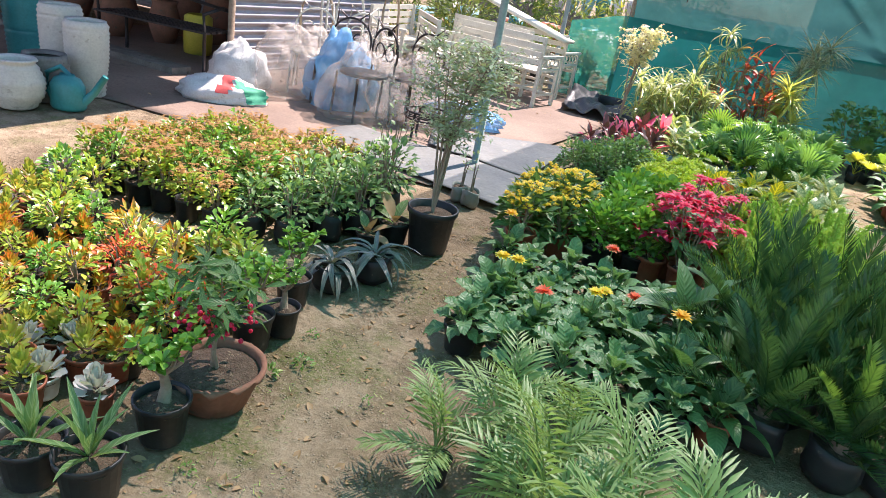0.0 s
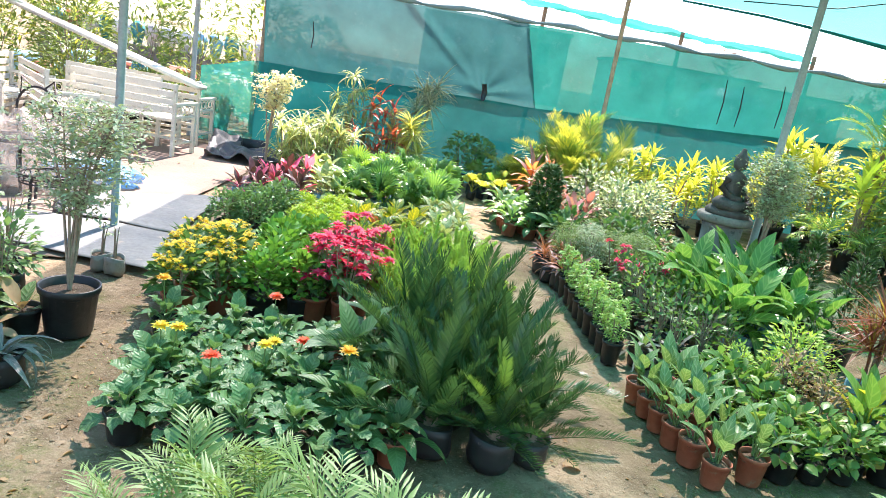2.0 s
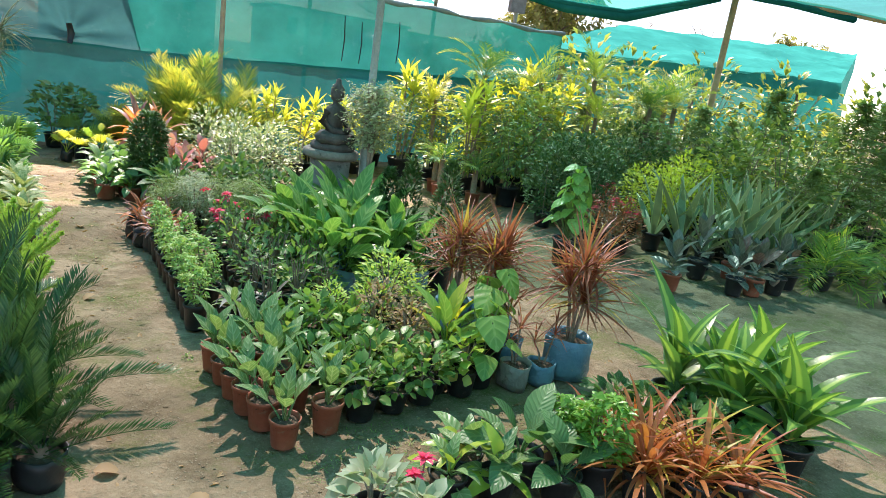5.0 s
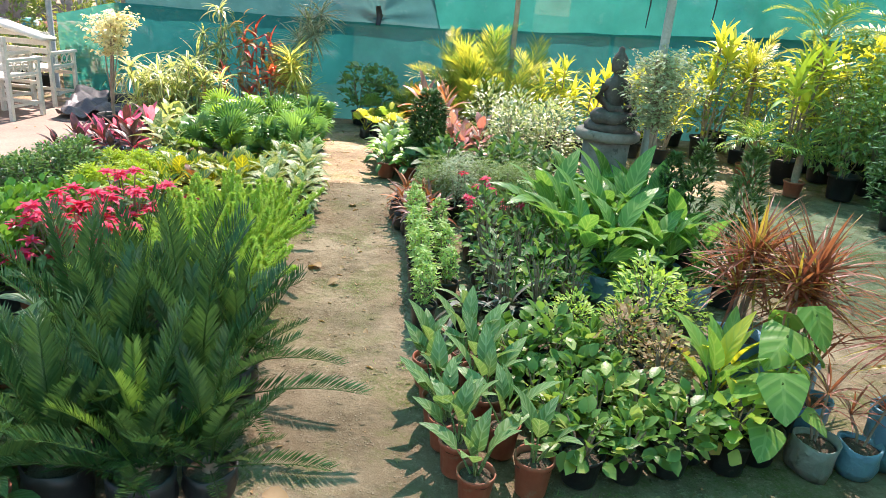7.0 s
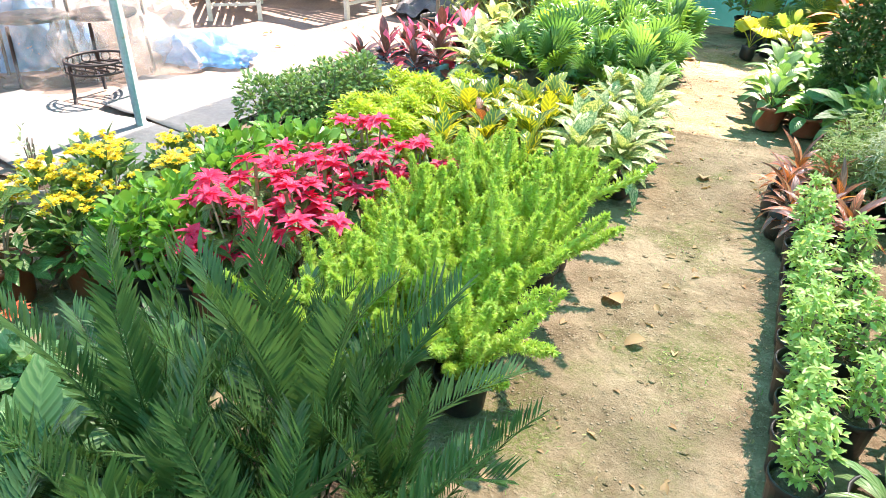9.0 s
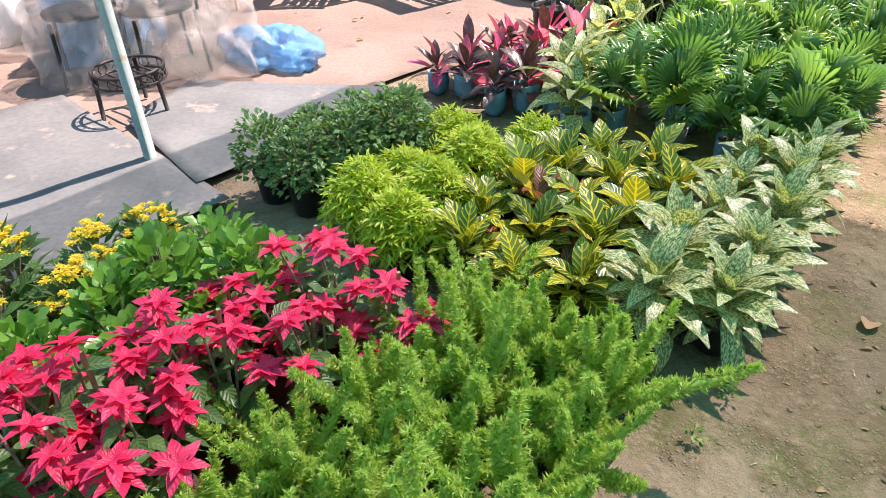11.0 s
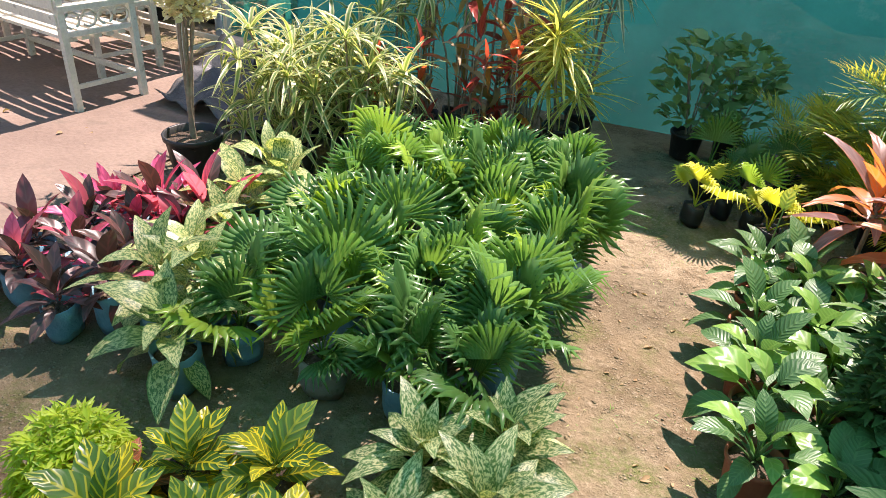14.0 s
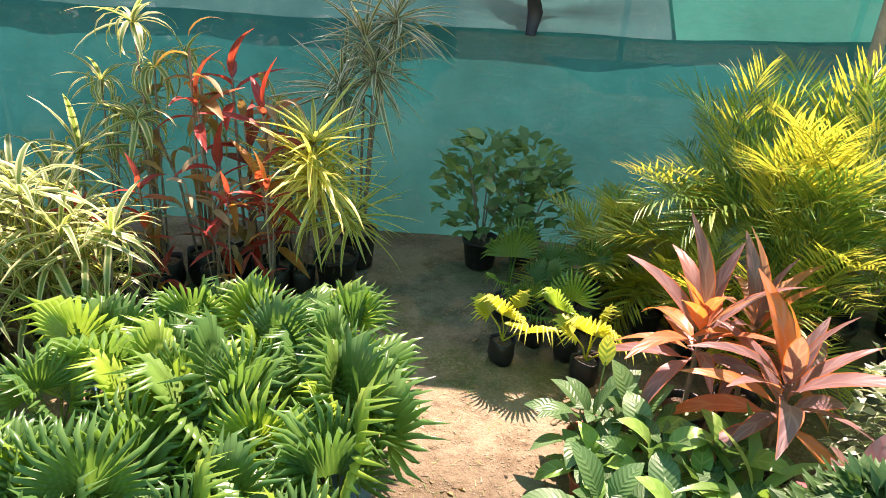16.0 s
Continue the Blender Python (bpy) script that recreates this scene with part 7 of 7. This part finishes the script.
SACK = crumpled(0.40, 0.24, 0.20, 2, rough=0.2)
part("green_print", mesh_of("green_print", patch(SACK, lambda x, y, z: x > 0.14 and -0.28 < y < -0.02 and z > 0.02 and (x + y * 2) > -0.12), M["greentext"]), sk, None, "faded green print")
part("red_print", mesh_of("red_print", patch(SACK, lambda x, y, z: 0.02 < x < 0.12 and y < -0.02 and z > 0.09), M["redtext"]), sk, None, "faded red print")
tagged(part("fertiliser_sack", mesh_of("fertiliser_sack", crumpled(0.32, 0.24, 0.42, 8, rough=0.2), M["sack"]), None, mT(-5.85, 5.25, 0.004)), "full white woven sack slumped against the shed", "sack")

# corrugated shed
shed = thing("shed", "shed of horizontal corrugated metal sheets with a dark open front", "shed", kind="structure")


def corrugated(p0, p1, z0, z1, pitch=0.085, depth=0.018):
    d = Vector((p1[0] - p0[0], p1[1] - p0[1], 0))
    nrm = Vector((d.y, -d.x, 0)).normalized()
    n = int((z1 - z0) / pitch * 8)
    vs, fs, uv = [], [], []
    for side in (0, 0.004):
        for j in range(n + 1):
            z = z0 + (z1 - z0) * j / n
            o = nrm * (depth * math.sin(2 * math.pi * (z - z0) / pitch) - side)
            for i in range(7):
                u = i / 6
                vs.append((p0[0] + d.x * u + o.x, p0[1] + d.y * u + o.y, z))
                uv.append((u, j / n))
    o = (n + 1) * 7
    for j in range(n):
        for i in range(6):
            a = j * 7 + i
            fs += [(a, a + 1, a + 8, a + 7), (a + o, a + 7 + o, a + 8 + o, a + 1 + o)]
    return np.array(vs), fs, np.array(uv)


part("metal_wall", mesh_of("metal_wall", corrugated((-6.25, 5.58), (-6.15, 8.6), 0.0, 2.4), M["tin"]), shed)
part("metal_wall", mesh_of("metal_wall", corrugated((-11.5, 8.3), (-6.2, 8.6), 0.0, 2.4), M["tin"]), shed)
part("back_wall", mesh_of("back_wall", block(-12.0, 2.6, 0.0, -11.8, 8.6, 2.4), M["brick"], False), shed)
part("shed_roof", mesh_of("shed_roof", block(-12.2, 2.9, 2.42, -6.1, 8.8, 2.5), M["tin"], False), shed)
# unseen roof extension, added so the vases and ground before them fall in shade
part("awning", mesh_of("awning", block(-6.1, 3.3, 2.42, -5.2, 6.3, 2.47), M["tin"], False), shed)
part("corner_post", mesh_of("corner_post", tube([(-6.25, 5.55, -0.02), (-6.25, 5.55, 2.45)], 0.035, 8), M["bark"]), shed)
part("plinth", mesh_of("plinth", block(-11.6, 4.9, -0.02, -6.4, 5.15, 0.07), M["pedestal"], False), shed)

bench = thing("iron_bench", "dark iron slatted bench inside the shed front", "bench", m=mT(-7.0, 5.35, 0) @ mR("z", 8))
for y in (-0.2, -0.1, 0.0, 0.1, 0.2):
    part("slat", mesh_of("slat", block(-0.7, y - 0.035, 0.41, 0.7, y + 0.035, 0.43), M["rust"], False), bench)
for x in (-0.66, 0.66):
    for y in (-0.2, 0.2):
        part("leg", mesh_of("leg", tube([(x, y, 0), (x, y, 0.41)], 0.018, 8), M["rust"]), bench)
    part("armrest", mesh_of("armrest", tube([(x, -0.2, 0.41), (x, -0.22, 0.6), (x, 0.1, 0.66), (x, 0.24, 0.62)], 0.018, 8), M["rust"]), bench)
part("back_rail", mesh_of("back_rail", tube([(-0.66, 0.24, 0.62), (0, 0.26, 0.68), (0.66, 0.24, 0.62)], 0.018, 8), M["rust"]), bench)
vase("storage_drum", [(0.02, 0), (0.16, 0), (0.165, 0.2), (0.16, 0.42), (0.12, 0.45)], "yellowpot", "dull yellow plastic drum inside the shed", -7.25, 6.1, "drum")
for x, y, r_, h in ((-7.9, 6.2, 0.2, 0.5), (-8.4, 5.9, 0.24, 0.6), (-8.9, 6.4, 0.22, 0.5), (-7.7, 6.9, 0.2, 0.75), (-8.3, 6.9, 0.22, 0.8), (-9.4, 6.1, 0.25, 0.6)):
    vase("clay_pot", [(0.02, 0), (r_ * 0.6, 0), (r_, h * 0.5), (r_ * 0.7, h * 0.9), (r_ * 0.8, h), (r_ * 0.6, h * 0.9)], "clay", "dusty brown clay pot stored in the shed", x, y, "pot", group="stored pots")


# wrapped garden chairs and white benches
def ring(x, z, r_, y=0.0, n=20, a0=0, a1=360):
    return [(x + r_ * math.cos(radians(a0 + (a1 - a0) * i / n)), y, z + r_ * math.sin(radians(a0 + (a1 - a0) * i / n))) for i in range(n + 1)]


def wrapped_chair(x, y, turn, seed, film="clear", dark=True):
    c = thing("garden_chair", f"scrolled iron garden chair wrapped in {'clear' if film == 'clear' else 'blue'} plastic film", "chair", "wrapped chairs", mT(x, y, 0) @ mR("z", turn))
    mt = M["rust"] if dark else M["ivory"]
    for sx in (-0.2, 0.2):
        for sy in (-0.2, 0.2):
            part("leg", mesh_of("leg", tube([(sx, sy, 0), (sx * 0.9, sy * 0.9, 0.4)], 0.012, 7), mt), c)
    part("seat", mesh_of("seat", lathe([(0.02, 0.40), (0.22, 0.40), (0.225, 0.415), (0.22, 0.43), (0.02, 0.43)], 20), mt), c)
    b = Acc()
    b.add(tube(ring(0, 0.62, 0.21, 0.2, 24, -30, 210), 0.011, 6))
    for s in (-1, 1):
        b.add(tube([(s * 0.19, 0.2, 0.4), (s * 0.185, 0.2, 0.55)], 0.011, 6))
        b.add(tube(ring(s * 0.08, 0.62, 0.07, 0.2, 18, 90 if s > 0 else -90, 420 if s > 0 else 240), 0.008, 6))
        b.add(tube([(s * 0.17, 0.2, 0.76), (s * 0.16, 0.2, 0.90), (s * 0.06, 0.2, 0.82)], 0.009, 6))
    part("scroll_back", b.mesh("scroll_back", mt), c)
    part("film_wrap", mesh_of("film_wrap", crumpled(0.34, 0.34, 0.62, seed, 26, 0.35), M[film + "film"] if film != "clear" else M["clear"]), c, label="crumpled plastic film")
    return c


wrapped_chair(-4.42, 5.30, -25, 3)
wrapped_chair(-4.10, 5.62, -15, 5)
wrapped_chair(-4.85, 5.55, 10, 11, "blue", True)
wrapped_chair(-5.35, 5.75, 30, 14, "clear", False)
wrapped_chair(-5.0, 6.3, 60, 17, "clear", False)
for k, (x, y, h) in enumerate(((-5.5, 6.0, 1.1), (-5.25, 6.25, 1.2), (-4.95, 6.6, 1.25), (-5.75, 6.5, 1.3))):
    solid("cane_hoop", tube([(-0.16, 0, 0), (-0.17, 0.02, h * 0.7), (-0.08, 0.03, h), (0.08, 0.03, h * 0.98), (0.17, 0.02, h * 0.7), (0.16, 0, 0)], 0.014, 7), M["ivory"] if k % 2 else M["bamboo"], "bent cane hoop standing among the wrapped chairs", "hoop", "cane hoops", mT(x, y, 0) @ mR("z", 40 + k * 25))
solid("plastic_wrap", crumpled(0.4, 0.34, 0.62, 21, 28, 0.3), M["clear"], "heap of crumpled clear plastic film", "plastic film", m=mT(-5.4, 5.45, 0.004))
solid("plastic_wrap", crumpled(0.4, 0.3, 0.6, 23, 28, 0.4), M["clear"], "slumped clear plastic film beside the chairs", "plastic film", m=mT(-3.95, 5.85, 0.02))
solid("blue_bag", crumpled(0.36, 0.22, 0.19, 31, 30, 0.45), M["bluefilm"], "crumpled blue plastic bag lying on the yard", "plastic bag", m=mT(-3.72, 6.14, 0.02))

stool = thing("iron_stool", "low black iron plant stand with a scrolled rim", "plant stand", m=mT(-3.62, 5.12, 0.02))
st = Acc()
st.add(tube(ring(0, 0, 0.19, 0, 28), 0.009, 6), mT(0, 0, 0.25) @ mR("x", 90)).add(tube(ring(0, 0, 0.19, 0, 28), 0.008, 6), mT(0, 0, 0.19) @ mR("x", 90))
part("rim", st.mesh("rim", M["rust"]), stool)
for k in range(5):
    part("slat", mesh_of("slat", tube([(-0.17 + 0.02 * abs(k - 2), -0.12 + 0.06 * k, 0.2), (0.17 - 0.02 * abs(k - 2), -0.12 + 0.06 * k, 0.2)], 0.007, 5), M["rust"]), stool)
for k in range(10):
    part("scroll", mesh_of("scroll", tube(ring(0, 0.22, 0.028, 0, 12), 0.004, 5), M["rust"]), stool, mR("z", k * 36) @ mT(0, 0.19, 0))
for k in range(3):
    a = radians(20 + 120 * k)
    part("leg", mesh_of("leg", tube([(0.18 * math.cos(a), 0.18 * math.sin(a), 0.25), (0.2 * math.cos(a), 0.2 * math.sin(a), 0.0)], 0.012, 7), M["rust"]), stool)


def white_bench(x, y, turn, z=0.0, label="ivory painted metal garden bench with slats", w=1.3, tilt=0):
    b = thing("garden_bench", label, "bench", "white benches", mT(x, y, z) @ mR("z", turn) @ mR("x", tilt))
    for k in range(6):
        part("seat_slat", mesh_of("seat_slat", block(-w / 2, -0.24 + 0.08 * k, 0.42, w / 2, -0.19 + 0.08 * k, 0.44), M["ivory"], False), b)
    for k in range(4):
        part("back_slat", mesh_of("back_slat", block(-w / 2, 0.25, 0.52 + 0.09 * k, w / 2, 0.27, 0.58 + 0.09 * k), M["ivory"], False), b)
    for s in (-1, 1):
        for yy in (-0.22, 0.24):
            part("leg", mesh_of("leg", block(s * w / 2 - 0.02, yy - 0.02, 0.0, s * w / 2 + 0.02, yy + 0.02, 0.85 if yy > 0 else 0.62), M["ivory"], False), b)
        part("armrest", mesh_of("armrest", block(s * w / 2 - 0.03, -0.27, 0.60, s * w / 2 + 0.03, 0.26, 0.63), M["ivory"], False), b)
        part("arm_rail", mesh_of("arm_rail", block(s * w / 2 - 0.015, -0.2, 0.45, s * w / 2 + 0.015, 0.22, 0.475), M["ivory"], False), b)
        part("stretcher", mesh_of("stretcher", block(s * w / 2 - 0.012, -0.2, 0.14, s * w / 2 + 0.012, 0.22, 0.165), M["ivory"], False), b)
        for k in range(4):
            part("scroll", mesh_of("scroll", tube(ring(0, 0, 0.046, 0, 12, 0, 320), 0.008, 5), M["ivory"]), b, mT(s * w / 2, -0.15 + 0.108 * k, 0.538) @ mR("z", 90) @ mR("y", 80 * (k % 2)))
    for z in (0.12, 0.34):
        part("front_rail", mesh_of("front_rail", block(-w / 2 + 0.02, -0.235, z, w / 2 - 0.02, -0.21, z + 0.035), M["ivory"], False), b)
    return b


white_bench(-4.2, 8.35, 168)
white_bench(-4.55, 8.95, 165, label="ivory garden bench with slatted back behind another")
white_bench(-4.1, 9.3, 172, label="ivory garden bench against the thin green net", w=1.0)
white_bench(-4.92, 7.95, 128, label="ivory garden bench turned sideways in the yard")
white_bench(-5.6, 8.2, 95, label="ivory slatted bench stacked near the shed")
solid("long_board", block(-1.4, -0.13, -0.02, 1.4, 0.13, 0.02), M["ivory"], "long pale board leaning across the benches", "board", m=mT(-4.9, 9.15, 1.12) @ mR("z", -12) @ mR("y", 14))
solid("black_roll", tube([(-0.1, 0, 0.09), (0.22, 0.1, 0.09)], 0.09, 14), M["black"], "black plastic roll by the fence", "roll", m=mT(-2.95, 9.05, 0.02))

# the nursery goes on behind the benches
put("backthuja", lambda i: bush("thuja", "tall feathery conifer behind the benches", "conifer", L["conifer"] if i else L["hedge"], 0.5, 1.9, 1000, 0.12, ("black", 0.16, 0.25), "lance", 30 + i, 0.1, "column", width=0.25, clump=2), [(-5.6, 9.9), (-6.0, 10.6), (-5.0, 10.9), (-6.6, 9.6), (-4.5, 11.8), (-3.3, 11.2), (-2.6, 12.4), (-7.4, 10.8), (-6.8, 12.0)], (0.9, 1.2), group="back conifers")
put("backlow", lambda i: bush("flowering_shrub", "low shrub with yellow flowers behind the benches", "shrub", L["hedge"] if i else L["conifer"], 0.4, 0.6, 420, 0.07, ("black", 0.13, 0.18), "oval", 33 + i, 0.05), [(-4.4, 10.4), (-4.9, 10.2), (-3.8, 10.8), (-5.4, 11.2), (-3.5, 12.0), (-4.2, 12.6), (-5.6, 12.8)], group="back shrubs")
for k in range(40):
    x, y = -8.5 + 0.2 * k + rng.uniform(-0.15, 0.15), 13.6 + rng.uniform(0, 1.8)
    h, r_ = rng.uniform(0.3, 0.7), rng.uniform(0.16, 0.3)
    vase("glazed_pot", [(0.02, 0), (r_ * 0.6, 0), (r_, h * 0.6), (r_ * 0.85, h), (r_ * 0.75, h * 0.95)], rng.choice(("terra", "whitepot", "terra", "tealpot", "bluepot", "clay", "cream")), "stacked glazed pot far behind the benches", x, y, "pot", group="far pots", z=0.0)
solid("back_shelf", block(-9, 15.6, 0.0, -0.5, 16.1, 0.9), M["pedestal"], "long low cement shelf far behind the benches", "shelf", smooth=False)
for k in range(24):
    r_ = rng.uniform(0.14, 0.24)
    vase("glazed_pot", [(0.02, 0), (r_ * 0.6, 0), (r_, 0.3), (r_ * 0.85, 0.5), (r_ * 0.75, 0.47)], rng.choice(("terra", "whitepot", "tealpot", "bluepot", "clay", "cream")), "glazed pot on the far shelf", -8.7 + 0.34 * k, 15.85, "pot", group="far pots", z=0.9)


# ---------------------------------------------------------------- litter
def litter():
    a = Acc()
    t = blade(0.05, 0.022, 3, "oval", 35, 0.3)
    r = random.Random(3)
    zones = ((-2.45, 0.3, -1.5, 4.2, 600), (-0.35, 2.0, 0.4, 8.8, 230), (-2.4, 3.6, -1.6, 4.6, 60), (0.6, 1.9, 2.2, 2.4, 60), (2.6, 2.6, 4.4, 6.6, 130), (-5.5, 1.9, -2.6, 2.3, 60), (-6, 4, -2.6, 8, 120))
    for x0, y0, x1, y1, n in zones:
        for _ in range(n):
            x, y = r.uniform(x0, x1), r.uniform(y0, y1)
            zz = ground_height(x, y) + (0.03 if x < -2.6 and y > 4 else 0.004)
            a.add(t, aim(x, y, zz, r.uniform(0, 360), r.uniform(-4, 10), r.uniform(-30, 30), r.choice((0.25, 0.35, 0.5, 0.8, 1.1))))
    tagged(part("leaf_litter", a.mesh("leaf_litter", L["dry"])), "scattered dry leaves and bits on the earth", "litter", kind="stuff")
    b = Acc()
    sp = blade(0.017, 0.012, 1, "oval", 0, 0.1, across=1)
    for _ in range(9000):
        z = r.choice(zones[:3] + zones[3:4])
        x, y = r.uniform(z[0], z[2]), r.uniform(z[1], z[3])
        if noise.noise((x * 2.6, y * 2.6, 4.0)) < 0.12:
            continue
        b.add(sp, aim(x, y, ground_height(x, y) + 0.004, r.uniform(0, 360), r.uniform(0, 40), 0, r.uniform(0.6, 1.5)))
    tagged(part("ground_weeds", b.mesh("ground_weeds", L["green"])), "tiny creeping green weeds on the earth", "weeds", kind="stuff")
    peb = lathe([(0.1, 0), (1, 0.25), (0.8, 0.7), (0.1, 0.9)], 6, 0.15, 2)
    c = Acc()
    for _ in range(1700):
        z = r.choice(zones)
        x, y = r.uniform(z[0], z[2]), r.uniform(z[1], z[3])
        c.add(peb, mT(x, y, ground_height(x, y) - 0.001) @ mR("z", r.uniform(0, 360)) @ mS(r.uniform(0.003, 0.014), r.uniform(0.003, 0.014), r.uniform(0.002, 0.008)))
    tagged(part("pebbles", c.mesh("pebbles", M["dirt"])), "small stones and crumbs of earth", "pebbles", kind="stuff")


litter()
for x, y, s in ((0.02, 5.60, 1.9), (-0.10, 4.30, 2.2), (0.02, 4.12, 1.6), (-0.1, 2.35, 2.0), (-0.35, 8.05, 2.2), (0.22, 2.12, 2.0)):
    tagged(part("dry_leaf", shared("dryleaf", lambda: mesh_of("dry_leaf", blade(0.05, 0.034, 4, "oval", 40, 0.25), L["dry"])), None, aim(x, y, 0.006, rng.uniform(0, 360), 6, 0, s)), "large dry fallen leaf on the path", "leaf", "fallen leaves")
